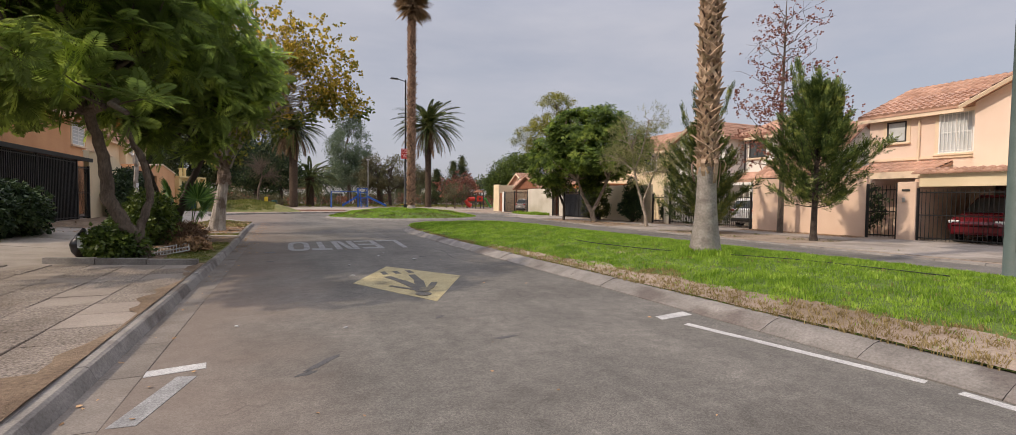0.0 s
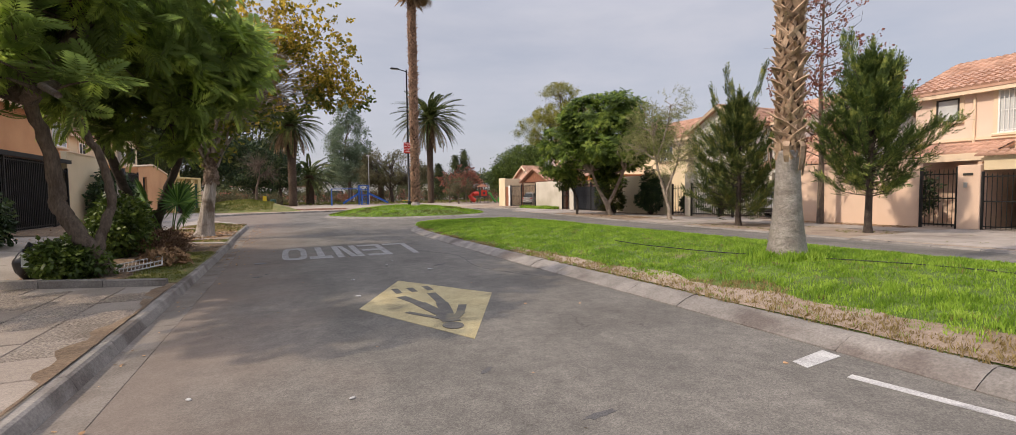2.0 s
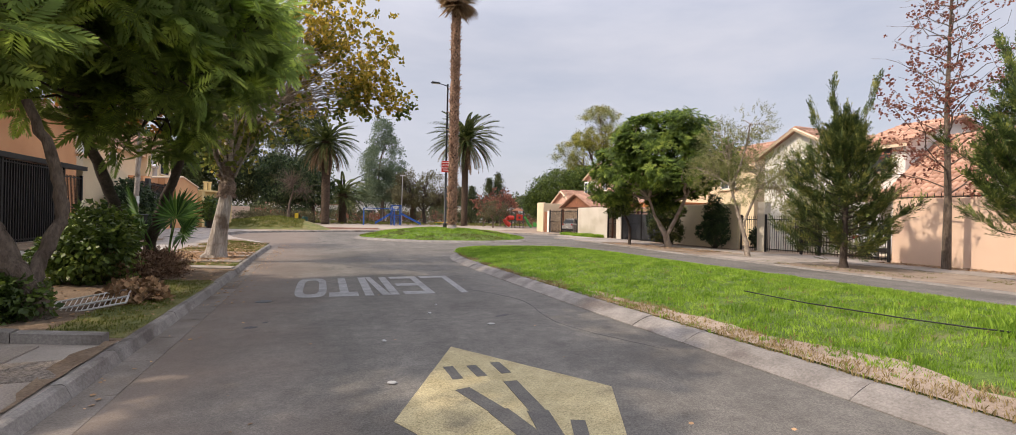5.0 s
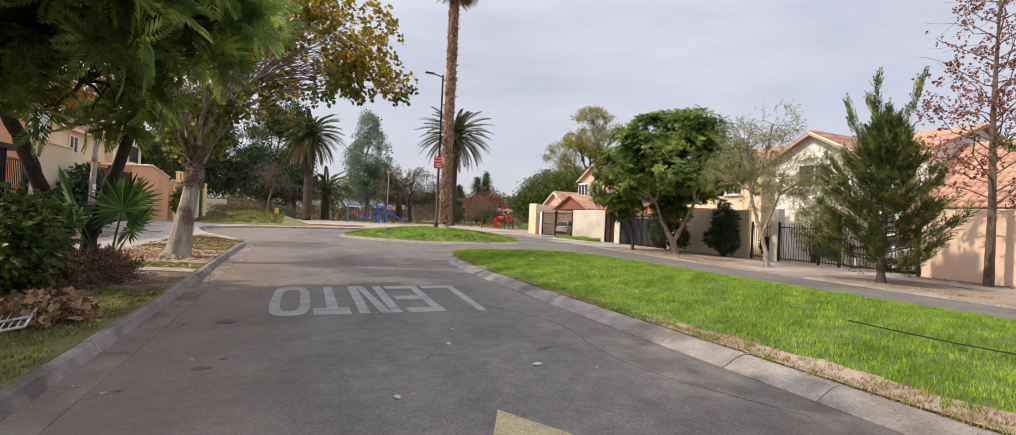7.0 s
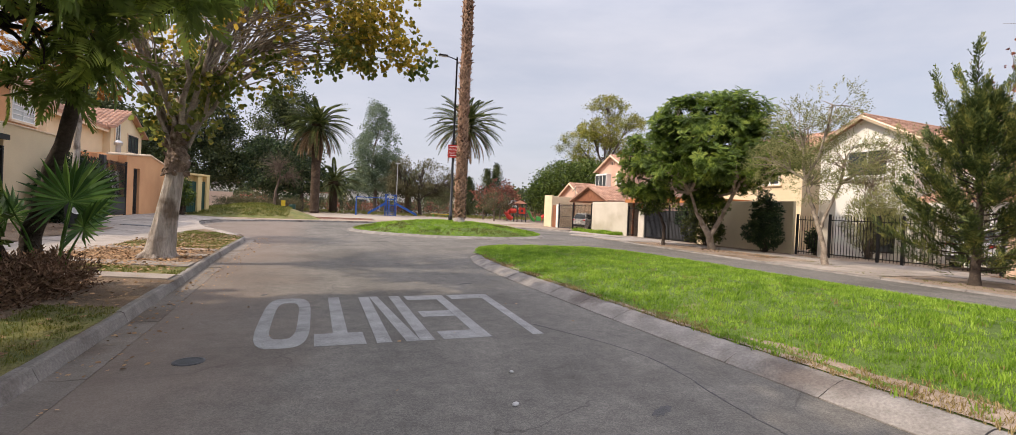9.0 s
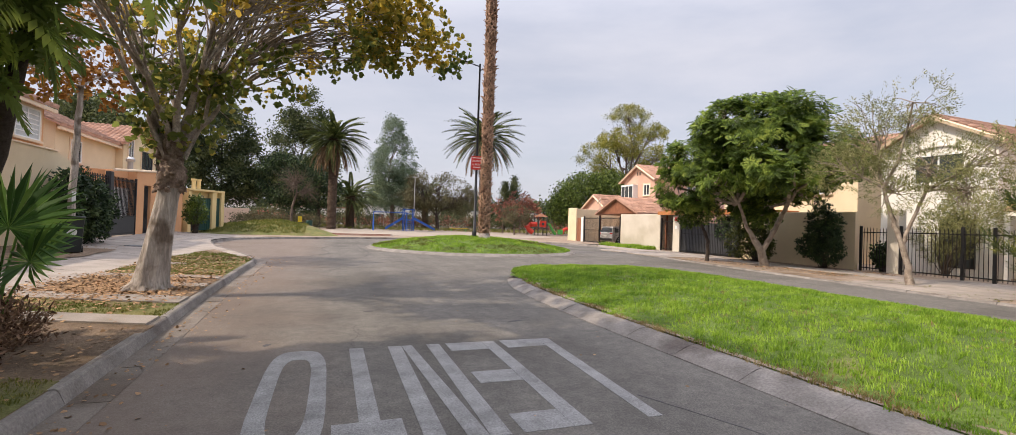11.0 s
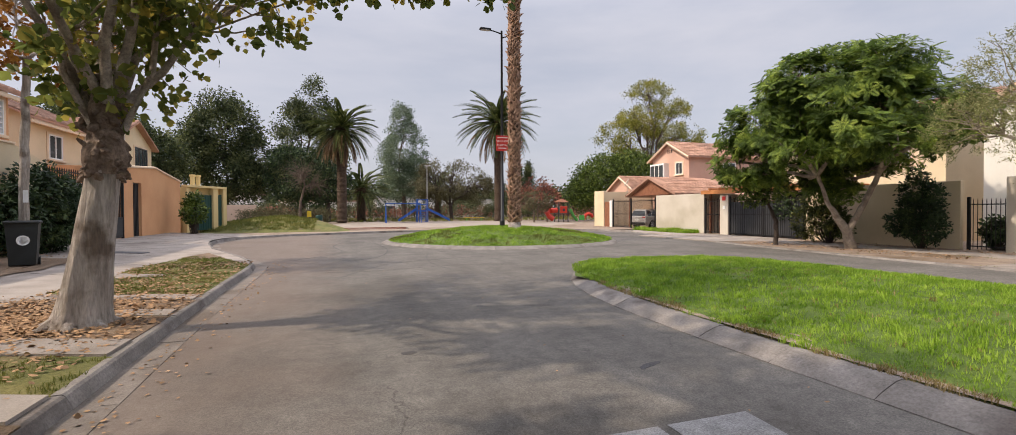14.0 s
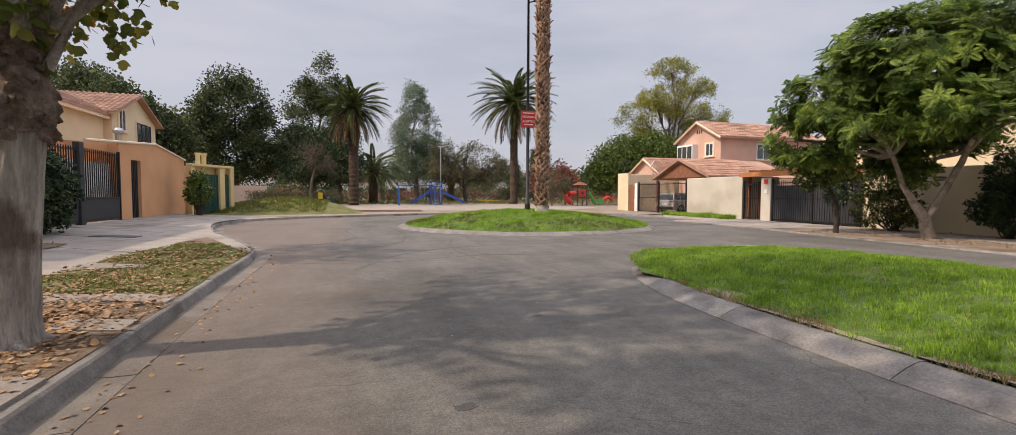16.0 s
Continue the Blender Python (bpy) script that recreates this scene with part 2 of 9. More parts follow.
ROAD_WHITE = surface("worn_white_paint", (0.35, 0.34, 0.33), (0.46, 0.45, 0.43), 4.0, 0.8, 0.4, 70, (0.17, 0.165, 0.16), 0.04, fine_amount=0.45)
ROAD_GREY = surface("faded_white_paint", (0.20, 0.195, 0.19), (0.29, 0.285, 0.275), 4.0, 0.85, 0.4, 75, (0.13, 0.125, 0.12), 0.05, fine_amount=0.5)
EMBLEM = surface("worn_dark_emblem_paint", (0.085, 0.080, 0.074), (0.125, 0.115, 0.100), 5.0, 0.9, 0.4, 80, (0.19, 0.165, 0.11), 0.06, fine_amount=0.5)
ROAD_YELLOW = surface("worn_yellow_paint", (0.30, 0.25, 0.135), (0.39, 0.33, 0.19), 5.0, 0.85, 0.5, 70, (0.19, 0.16, 0.10), 0.05, fine_amount=0.55)
PINK_WALL = surface("salmon_render", (0.655, 0.47, 0.355), (0.725, 0.535, 0.41), 0.8, 0.92, 0.25, 45, (0.57, 0.405, 0.31), 0.02, fine_amount=0.07)
CREAM_WALL = surface("cream_render", (0.66, 0.54, 0.36), (0.74, 0.61, 0.42), 0.8, 0.92, 0.25, 45, (0.56, 0.46, 0.31), 0.02, fine_amount=0.07)
ROSE_WALL = surface("rose_render", (0.56, 0.355, 0.275), (0.63, 0.41, 0.32), 0.8, 0.92, 0.25, 45, (0.48, 0.31, 0.24), 0.03, fine_amount=0.08)
TAN_WALL = surface("tan_render", (0.54, 0.40, 0.28), (0.61, 0.46, 0.33), 0.8, 0.92, 0.25, 45, (0.46, 0.34, 0.24), 0.03, fine_amount=0.08)
PALE_PINK = surface("pale_salmon_render", (0.70, 0.535, 0.43), (0.77, 0.60, 0.49), 0.8, 0.92, 0.25, 45, (0.62, 0.465, 0.37), 0.02, fine_amount=0.07)
BEIGE_WALL = surface("weathered_beige_render", (0.50, 0.45, 0.37), (0.57, 0.52, 0.44), 0.9, 0.92, 0.3, 45, (0.42, 0.37, 0.29), 0.06, fine_amount=0.10)
WHITE_WALL = surface("off_white_render", (0.72, 0.70, 0.65), (0.79, 0.77, 0.72), 0.8, 0.92, 0.25, 45, (0.60, 0.54, 0.44), 0.03, fine_amount=0.07)
ORANGE_WALL = surface("orange_render", (0.60, 0.31, 0.155), (0.68, 0.37, 0.19), 0.8, 0.92, 0.25, 45, (0.50, 0.27, 0.14), 0.03, fine_amount=0.07)
YELLOW_WALL = surface("pale_yellow_render", (0.66, 0.50, 0.24), (0.74, 0.58, 0.30), 0.8, 0.92, 0.25, 45, fine_amount=0.07)
PALE_TRIM = surface("pale_plaster_trim", (0.68, 0.53, 0.38), (0.75, 0.60, 0.44), 1.5, 0.9, 0.15, 50, fine_amount=0.06)
TILE = surface("clay_roof_tile", (0.35, 0.195, 0.135), (0.46, 0.28, 0.205), 1.2, 0.85, 0.3, 40, (0.27, 0.165, 0.125), 0.05, vary=0.16, island=0.18, fine_amount=0.15)
BLACK_IRON = surface("black_painted_iron", (0.012, 0.012, 0.013), (0.022, 0.021, 0.021), 3.0, 0.5, 0.1, 90, fine_amount=0.2, metal=0.2, spec=0.4)
DARK_SHEET = surface("dark_grey_sheet_steel", (0.030, 0.032, 0.036), (0.045, 0.047, 0.052), 1.5, 0.5, 0.1, 60, fine_amount=0.12, spec=0.4)
GREEN_SHEET = surface("dark_green_sheet_steel", (0.008, 0.045, 0.035), (0.014, 0.06, 0.047), 1.5, 0.5, 0.1, 60, fine_amount=0.12, spec=0.4)
RUST_DOOR = surface("brown_stained_door", (0.10, 0.035, 0.025), (0.16, 0.06, 0.04), 1.5, 0.6, 0.1, 60, fine_amount=0.15)
WOOD = surface("orange_stained_wood", (0.38, 0.15, 0.05), (0.50, 0.21, 0.08), 4.0, 0.7, 0.2, 50, fine_amount=0.2)
WOOD_BROWN = surface("brown_stained_wood", (0.20, 0.08, 0.045), (0.28, 0.12, 0.065), 4.0, 0.7, 0.2, 50, fine_amount=0.2)
WHITE_FRAME = surface("white_window_frame", (0.72, 0.72, 0.70), (0.80, 0.80, 0.78), 2.0, 0.5, 0.05, 60, fine_amount=0.04)
DARK_FRAME = surface("dark_bronze_frame", (0.03, 0.028, 0.026), (0.05, 0.045, 0.04), 2.0, 0.5, 0.05, 60, fine_amount=0.08)
POLE_GREEN = surface("grey_green_painted_pole", (0.060, 0.085, 0.075), (0.085, 0.112, 0.10), 2.0, 0.55, 0.2, 60, (0.12, 0.12, 0.11), 0.03, fine_amount=0.15)
POLE_BLACK = surface("black_lamp_pole", (0.014, 0.015, 0.017), (0.026, 0.027, 0.03), 2.0, 0.5, 0.1, 60, fine_amount=0.15)
SIGN_RED = surface("red_sign_face", (0.50, 0.035, 0.03), (0.58, 0.05, 0.04), 3.0, 0.5, 0.0, 50, fine_amount=0.05)
SIGN_WHITE = surface("white_sign_lettering", (0.75, 0.73, 0.70), (0.82, 0.80, 0.77), 3.0, 0.5, 0.0, 50, fine_amount=0.05)
BARK = surface("brown_bark", (0.085, 0.062, 0.047), (0.175, 0.135, 0.105), 7.0, 0.95, 0.9, 30, fine_amount=0.45, dist=0.04, stretch=0.3)
BARK_DARK = surface("dark_bark", (0.045, 0.034, 0.028), (0.085, 0.066, 0.054), 5.0, 0.95, 0.9, 28, fine_amount=0.4, dist=0.04)
BARK_PALE = surface("pale_grey_plane_bark", (0.300, 0.255, 0.215), (0.490, 0.440, 0.390), 7.0, 0.95, 1.0, 26, (0.17, 0.13, 0.10), 0.10, fine_amount=0.42, dist=0.05, stretch=0.16)
BARK_LIMB = surface("brown_limb_bark", (0.18, 0.14, 0.108), (0.38, 0.32, 0.26), 5.0, 0.95, 0.8, 30, fine_amount=0.4, dist=0.03)
BARK_KNOB = surface("knobby_brown_bark", (0.125, 0.086, 0.064), (0.29, 0.215, 0.165), 7.0, 0.97, 1.0, 20, fine_amount=0.45, dist=0.06)
PALM_GREY = surface("ringed_grey_palm_trunk", (0.27, 0.235, 0.215), (0.40, 0.36, 0.335), 4.0, 0.95, 0.7, 25, (0.18, 0.15, 0.135), 0.06, fine_amount=0.28, dist=0.03)
BOOT = surface("dry_palm_leaf_base", (0.21, 0.135, 0.09), (0.43, 0.315, 0.22), 7.0, 0.9, 0.4, 40, (0.10, 0.06, 0.04), 0.05, island=0.35, vary=0.1, fine_amount=0.25)
BOOT_DARK = surface("weathered_palm_leaf_base", (0.19, 0.105, 0.068), (0.38, 0.25, 0.175), 7.0, 0.9, 0.4, 40, (0.085, 0.048, 0.031), 0.05, island=0.35, fine_amount=0.25)
PALM_CORE = surface("dark_palm_fibre", (0.06, 0.04, 0.028), (0.12, 0.085, 0.06), 6.0, 1.0, 0.8, 30, fine_amount=0.4, dist=0.04)
DRY_LEAF = surface("dry_fallen_leaf", (0.22, 0.125, 0.065), (0.40, 0.25, 0.135), 6.0, 0.9, 0.1, 60, island=0.45, fine_amount=0.15)
DRY_TWIG = surface("dry_brown_brush", (0.12, 0.07, 0.045), (0.23, 0.14, 0.085), 6.0, 0.95, 0.1, 50, island=0.4, fine_amount=0.2)
RED_CAR = surface("dark_red_car_paint", (0.13, 0.008, 0.014), (0.15, 0.010, 0.017), 2.0, 0.25, 0.0, 60, fine_amount=0.03, spec=0.6)
WHITE_CAR = surface("white_car_paint", (0.74, 0.74, 0.74), (0.80, 0.80, 0.80), 2.0, 0.25, 0.0, 60, fine_amount=0.02, spec=0.6)
SILVER_CAR = surface("silver_car_paint", (0.44, 0.42, 0.40), (0.50, 0.48, 0.46), 2.0, 0.3, 0.0, 60, metal=0.1, fine_amount=0.03)
DARK_CAR = surface("dark_blue_car_paint", (0.02, 0.025, 0.035), (0.03, 0.035, 0.05), 2.0, 0.25, 0.0, 60, fine_amount=0.03, spec=0.6)
TYRE = surface("tyre_rubber", (0.014, 0.014, 0.014), (0.022, 0.022, 0.022), 4.0, 0.85, 0.1, 60, fine_amount=0.15)
ALLOY = surface("alloy_rim", (0.45, 0.45, 0.46), (0.55, 0.55, 0.56), 3.0, 0.35, 0.0, 60, metal=0.8, fine_amount=0.05)
TAIL_RED = surface("red_tail_lamp", (0.42, 0.01, 0.015), (0.5, 0.015, 0.02), 3.0, 0.2, 0.0, 60, fine_amount=0.05, spec=0.6)
BIN_PLASTIC = surface("black_bin_plastic", (0.014, 0.017, 0.017), (0.022, 0.026, 0.026), 3.0, 0.5, 0.1, 70, fine_amount=0.15, spec=0.4)
BAG = surface("black_bin_bag", (0.008, 0.008, 0.010), (0.014, 0.014, 0.016), 8.0, 0.28, 0.3, 30, fine_amount=0.1, spec=0.6)
RACK_WHITE = surface("dirty_white_enamel", (0.50, 0.48, 0.45), (0.62, 0.60, 0.57), 8.0, 0.6, 0.1, 70, (0.3, 0.2, 0.13), 0.03, fine_amount=0.1)
PLAY_BLUE = surface("blue_play_paint", (0.02, 0.09, 0.36), (0.03, 0.12, 0.44), 3.0, 0.45, 0.0, 50, fine_amount=0.08)
PLAY_RED = surface("red_play_plastic", (0.50, 0.04, 0.025), (0.58, 0.06, 0.035), 3.0, 0.4, 0.0, 50, fine_amount=0.06)
PLAY_GREEN = surface("green_play_plastic", (0.07, 0.36, 0.07), (0.10, 0.44, 0.10), 3.0, 0.4, 0.0, 50, fine_amount=0.06)
PLAY_YELLOW = surface("yellow_play_plastic", (0.60, 0.42, 0.03), (0.68, 0.50, 0.05), 3.0, 0.4, 0.0, 50, fine_amount=0.06)
GREY_METAL = surface("galvanised_metal", (0.40, 0.40, 0.40), (0.50, 0.50, 0.50), 3.0, 0.4, 0.05, 50, metal=0.7, fine_amount=0.08)
BRICK_RED = surface("red_brick_edging", (0.26, 0.12, 0.085), (0.34, 0.17, 0.12), 4.0, 0.9, 0.3, 50, vary=0.15, fine_amount=0.2)
HOSE = surface("black_hose", (0.012, 0.012, 0.012), (0.02, 0.02, 0.02), 5.0, 0.5, 0.0, 50, fine_amount=0.1)
PEBBLE = surface("pale_pebble", (0.28, 0.275, 0.265), (0.42, 0.41, 0.39), 9.0, 0.8, 0.2, 60, fine_amount=0.1)

GRASS = foliage("lush_grass", (0.135, 0.245, 0.024), (0.275, 0.425, 0.044), (0.430, 0.550, 0.105), 2.4, 0.4, single=0.55, swing=0.34)
GRASS_DRY = foliage("straw_grass", (0.200, 0.150, 0.060), (0.330, 0.250, 0.110), (0.420, 0.330, 0.170), 1.2, 0.3, 0.8)
GRASS_THIN = foliage("thin_olive_grass", (0.090, 0.110, 0.020), (0.170, 0.180, 0.040), (0.280, 0.240, 0.080), 1.2, 0.35, 0.8)
JACARANDA = foliage("jacaranda_leaf", (0.140, 0.195, 0.050), (0.280, 0.375, 0.088), (0.58, 0.70, 0.15), 1.7, 0.74, single=0.32, swing=0.65)
JACARANDA_FAR = foliage("bright_jacaranda_leaf", (0.060, 0.098, 0.022), (0.165, 0.245, 0.046), (0.350, 0.430, 0.080), 1.8, 0.5, single=0.35, swing=0.62)
PLANE_LEAF = foliage("autumn_plane_leaf", (0.15, 0.15, 0.028), (0.45, 0.32, 0.045), (0.68, 0.47, 0.09), 0.7, 0.68)
PLANE_GREEN = foliage("late_green_plane_leaf", (0.090, 0.125, 0.034), (0.200, 0.230, 0.056), (0.50, 0.38, 0.08), 0.9, 0.68)
ORANGE_LEAF = foliage("orange_autumn_leaf", (0.200, 0.085, 0.020), (0.340, 0.150, 0.030), (0.400, 0.240, 0.050), 0.8, 0.4)
RED_LEAF = foliage("red_brown_autumn_leaf", (0.150, 0.055, 0.042), (0.290, 0.115, 0.080), (0.420, 0.200, 0.130), 0.8, 0.4)
CYPRESS_LEAF = foliage("cypress_needles", (0.052, 0.085, 0.026), (0.130, 0.182, 0.046), (0.320, 0.350, 0.085), 3.0, 0.15, 0.7, single=0.6, swing=0.5)
CYPRESS_DARK = foliage("dark_cypress_needles", (0.045, 0.070, 0.022), (0.115, 0.145, 0.040), (0.310, 0.305, 0.080), 3.0, 0.15, 0.7, single=0.6, swing=0.5)
OLIVE_LEAF = foliage("grey_green_leaf", (0.145, 0.160, 0.062), (0.271, 0.276, 0.110), (0.427, 0.402, 0.187), 0.9, 0.35, 0.6)
SHRUB_LEAF = foliage("glossy_shrub_leaf", (0.040, 0.065, 0.014), (0.095, 0.145, 0.028), (0.230, 0.290, 0.060), 2.0, 0.3, 0.4, swing=0.4)
DARK_LEAF = foliage("dark_shrub_leaf", (0.016, 0.032, 0.014), (0.046, 0.078, 0.030), (0.120, 0.165, 0.060), 2.2, 0.2, single=0.6, swing=0.45)
PARK_LEAF = foliage("dark_park_leaf", (0.034, 0.048, 0.020), (0.074, 0.096, 0.036), (0.165, 0.182, 0.070), 0.5, 0.3, swing=0.5)
EUCALYPT_LEAF = foliage("grey_eucalypt_leaf", (0.084, 0.123, 0.071), (0.151, 0.199, 0.123), (0.245, 0.302, 0.189), 0.4, 0.3)
YELLOW_LEAF = foliage("yellowing_leaf", (0.130, 0.150, 0.026), (0.270, 0.265, 0.045), (0.420, 0.370, 0.080), 0.4, 0.35)
OLIVE_SHRUB = foliage("olive_shrub_leaf", (0.040, 0.055, 0.016), (0.100, 0.115, 0.028), (0.230, 0.225, 0.055), 2.0, 0.3, single=0.6, swing=0.4)
HEDGE_LEAF = foliage("dry_hedge_leaf", (0.075, 0.070, 0.035), (0.130, 0.120, 0.060), (0.190, 0.170, 0.090), 0.8, 0.25)
PALM_LEAF = foliage("palm_leaf", (0.036, 0.054, 0.018), (0.090, 0.118, 0.038), (0.200, 0.220, 0.075), 0.9, 0.2, 0.45, swing=0.45)
PALM_DEAD = foliage("dead_palm_leaf", (0.169, 0.106, 0.060), (0.286, 0.188, 0.108), (0.390, 0.275, 0.168), 0.5, 0.2, 0.8)
FAN_LEAF = foliage("fan_palm_leaf", (0.039, 0.092, 0.023), (0.090, 0.185, 0.041), (0.216, 0.336, 0.072), 2.0, 0.3, 0.45)

GLASS = bpy.data.materials.new("window_glass")
GLASS.use_nodes = True
gb = GLASS.node_tree.nodes["Principled BSDF"]
gb.inputs["Base Color"].default_value, gb.inputs["Roughness"].default_value = (0.06, 0.07, 0.075, 1), 0.06
gb.inputs["Specular IOR Level"].default_value = 0.8
BLIND = surface("pale_window_blind", (0.45, 0.47, 0.47), (0.55, 0.57, 0.57), 2.0, 0.6, 0.0, 30, fine_amount=0.06, spec=0.6)


# ---- mesh tools ----
class Geo:
    """Collects corners and faces of one mesh."""

    def __init__(self):
        self.v, self.f = [], []

    def add(self, verts, faces):
        k = len(self.v)
        self.v.extend(tuple(map(float, p)) for p in verts)
        self.f.extend(tuple(i + k for i in q) for q in faces)
        return self

    def box(self, x0, x1, y0, y1, z0, z1, chamfer=0.0):
        c = min(chamfer, (x1 - x0) / 3, (y1 - y0) / 3, (z1 - z0) / 3)
        if c <= 0:
            p = [(x, y, z) for z in (z0, z1) for y in (y0, y1) for x in (x0, x1)]
            return self.add(p, [(0, 2, 3, 1), (4, 5, 7, 6), (0, 1, 5, 4), (2, 6, 7, 3), (0, 4, 6, 2), (1, 3, 7, 5)])
        rings = []
        for z, k in ((z0, c), (z0 + c, 0), (z1 - c, 0), (z1, c)):
            a, b, d, e = x0 + k, x1 - k, y0 + k, y1 - k
            q = c if k == 0 else c * 0.5
            rings.append([(a + q, d, z), (b - q, d, z), (b, d + q, z), (b, e - q, z), (b - q, e, z), (a + q, e, z), (a, e - q, z), (a, d + q, z)])
        faces = [tuple(reversed(range(8))), tuple(range(24, 32))]
        for r in range(3):
            for i in range(8):
                j = (i + 1) % 8
                faces.append((r * 8 + i, r * 8 + j, r * 8 + 8 + j, r * 8 + 8 + i))
        return self.add(sum(rings, []), faces)

    def tube(self, pts, radii, n=8, caps=True):
        pts = [Vector(p) for p in pts]
        rings, up = [], Vector((0.31, 0.17, 0.93)).normalized()
        for i, p in enumerate(pts):
            t = (pts[min(i + 1, len(pts) - 1)] - pts[max(i - 1, 0)]).normalized()
            a = t.cross(up)
            if a.length < 0.1:
                a = t.cross(Vector((1, 0.2, 0)))
            a.normalize()
            b = t.cross(a)
            rings.extend(p + (a * math.cos(2 * math.pi * k / n) + b * math.sin(2 * math.pi * k / n)) * radii[i] for k in range(n))
        faces = [(r * n + k, r * n + (k + 1) % n, r * n + n + (k + 1) % n, r * n + n + k) for r in range(len(pts) - 1) for k in range(n)]
        if caps:
            faces += [tuple(range(n)), tuple(reversed(range(len(pts) * n - n, len(pts) * n)))]
        return self.add(rings, faces)

    def prism(self, outline, z0, z1):
        n = len(outline)
        p = [(x, y, z0) for x, y in outline] + [(x, y, z1) for x, y in outline]
        return self.add(p, [tuple(reversed(range(n))), tuple(range(n, 2 * n))] + [(i, (i + 1) % n, n + (i + 1) % n, n + i) for i in range(n)])

    def wall_prism(self, outline, x0, x1):
        """An outline in (y, z), thick from x0 to x1."""
        n = len(outline)
        p = [(x0, y, z) for y, z in outline] + [(x1, y, z) for y, z in outline]
        return self.add(p, [tuple(range(n)), tuple(reversed(range(n, 2 * n)))] + [(i, n + i, n + (i + 1) % n, (i + 1) % n) for i in range(n)])

    def wall_prism_y(self, outline, y0, y1):
        """An outline in (x, z), thick from y0 to y1."""
        n = len(outline)
        p = [(x, y0, z) for x, z in outline] + [(x, y1, z) for x, z in outline]
        return self.add(p, [tuple(range(n)), tuple(reversed(range(n, 2 * n)))] + [(i, n + i, n + (i + 1) % n, (i + 1) % n) for i in range(n)])

    def lathe(self, c, profile, n=16):
        """profile: (radius, z) pairs round the upright axis at c."""
        p = [(c[0] + r * math.cos(2 * math.pi * k / n), c[1] + r * math.sin(2 * math.pi * k / n), c[2] + z) for r, z in profile for k in range(n)]
        m = len(profile)
        f = [(r * n + k, r * n + (k + 1) % n, r * n + n + (k + 1) % n, r * n + n + k) for r in range(m - 1) for k in range(n)]
        return self.add(p, f + [tuple(reversed(range(n))), tuple(range(m * n - n, m * n))])

    def mesh(self, name, material, smooth=False):
        me = bpy.data.meshes.new(name)
        me.from_pydata(self.v, [], self.f)
        me.materials.append(material)
        if smooth:
            me.polygons.foreach_set("use_smooth", [True] * len(me.polygons))
        me.update()
        return me


def part(name, geo, material, parent=None, label="", smooth=False):
    """One mesh object, under a thing or a part."""
    ob = new(name, geo.mesh(name, material, smooth) if isinstance(geo, Geo) else geo)
    if parent is not None:
        ob.parent = parent
        ob.matrix_parent_inverse = parent.matrix_basis.inverted()
    return tagged(ob, label)


def piece(name, me, m, parent):
    """A further object on a shared mesh."""
    ob = new(name, me)
    ob.parent = parent
    ob.matrix_parent_inverse = parent.matrix_basis.inverted()
    ob.matrix_basis = m
    return ob


def thing(name, place=(0, 0, 0), label="", category="", group="", kind=""):
    ob = new(name)
    ob.empty_display_size = 0.2
    ob.location = place
    return tagged(ob, label, category, group, kind)


def many(name, tv, tf, mats, material, parent=None, label=""):
    """The template (tv, tf: corners, triangles) set down at every 3 x 4 matrix in mats, joined into one mesh."""
    tv, tf, mats = np.asarray(tv, np.float32), np.asarray(tf, np.int32), np.asarray(mats, np.float32)
    n, k = len(mats), len(tv)
    verts = np.einsum("nij,kj->nki", mats[:, :, :3], tv) + mats[:, None, :, 3]
    loops = (tf[None] + (np.arange(n, dtype=np.int32) * k)[:, None, None]).reshape(-1)
    me = bpy.data.meshes.new(name)
    me.vertices.add(n * k)
    me.vertices.foreach_set("co", verts.reshape(-1))
    me.loops.add(len(loops))
    me.loops.foreach_set("vertex_index", loops)
    me.polygons.add(len(loops) // 3)
    me.polygons.foreach_set("loop_start", np.arange(0, len(loops), 3, dtype=np.int32))
    me.update(calc_edges=True)
    me.materials.append(material)
    ob = new(name, me)
    if parent is not None:
        ob.parent = parent
        ob.matrix_parent_inverse = parent.matrix_basis.inverted()
    return tagged(ob, label)


def mats_from(rng, points, ways, scale=(0.8, 1.2), wild=0.35):
    """Matrices that turn the template's y axis along each way, its z roughly up."""
    p, w = np.asarray(points, float), np.asarray(ways, float) + rng.normal(0, wild, (len(points), 3))
    y = w / np.linalg.norm(w, axis=1, keepdims=True)
    up = np.tile((0.0, 0.0, 1.0), (len(p), 1)) + rng.normal(0, wild, (len(p), 3))
    x = np.cross(y, up)
    x /= np.linalg.norm(x, axis=1, keepdims=True) + 1e-9
    z = np.cross(x, y)
    s = rng.uniform(*scale, len(p))[:, None]
    out = np.empty((len(p), 3, 4))
    out[:, :, 0], out[:, :, 1], out[:, :, 2], out[:, :, 3] = x * s, y * s, z * s, p
    return out


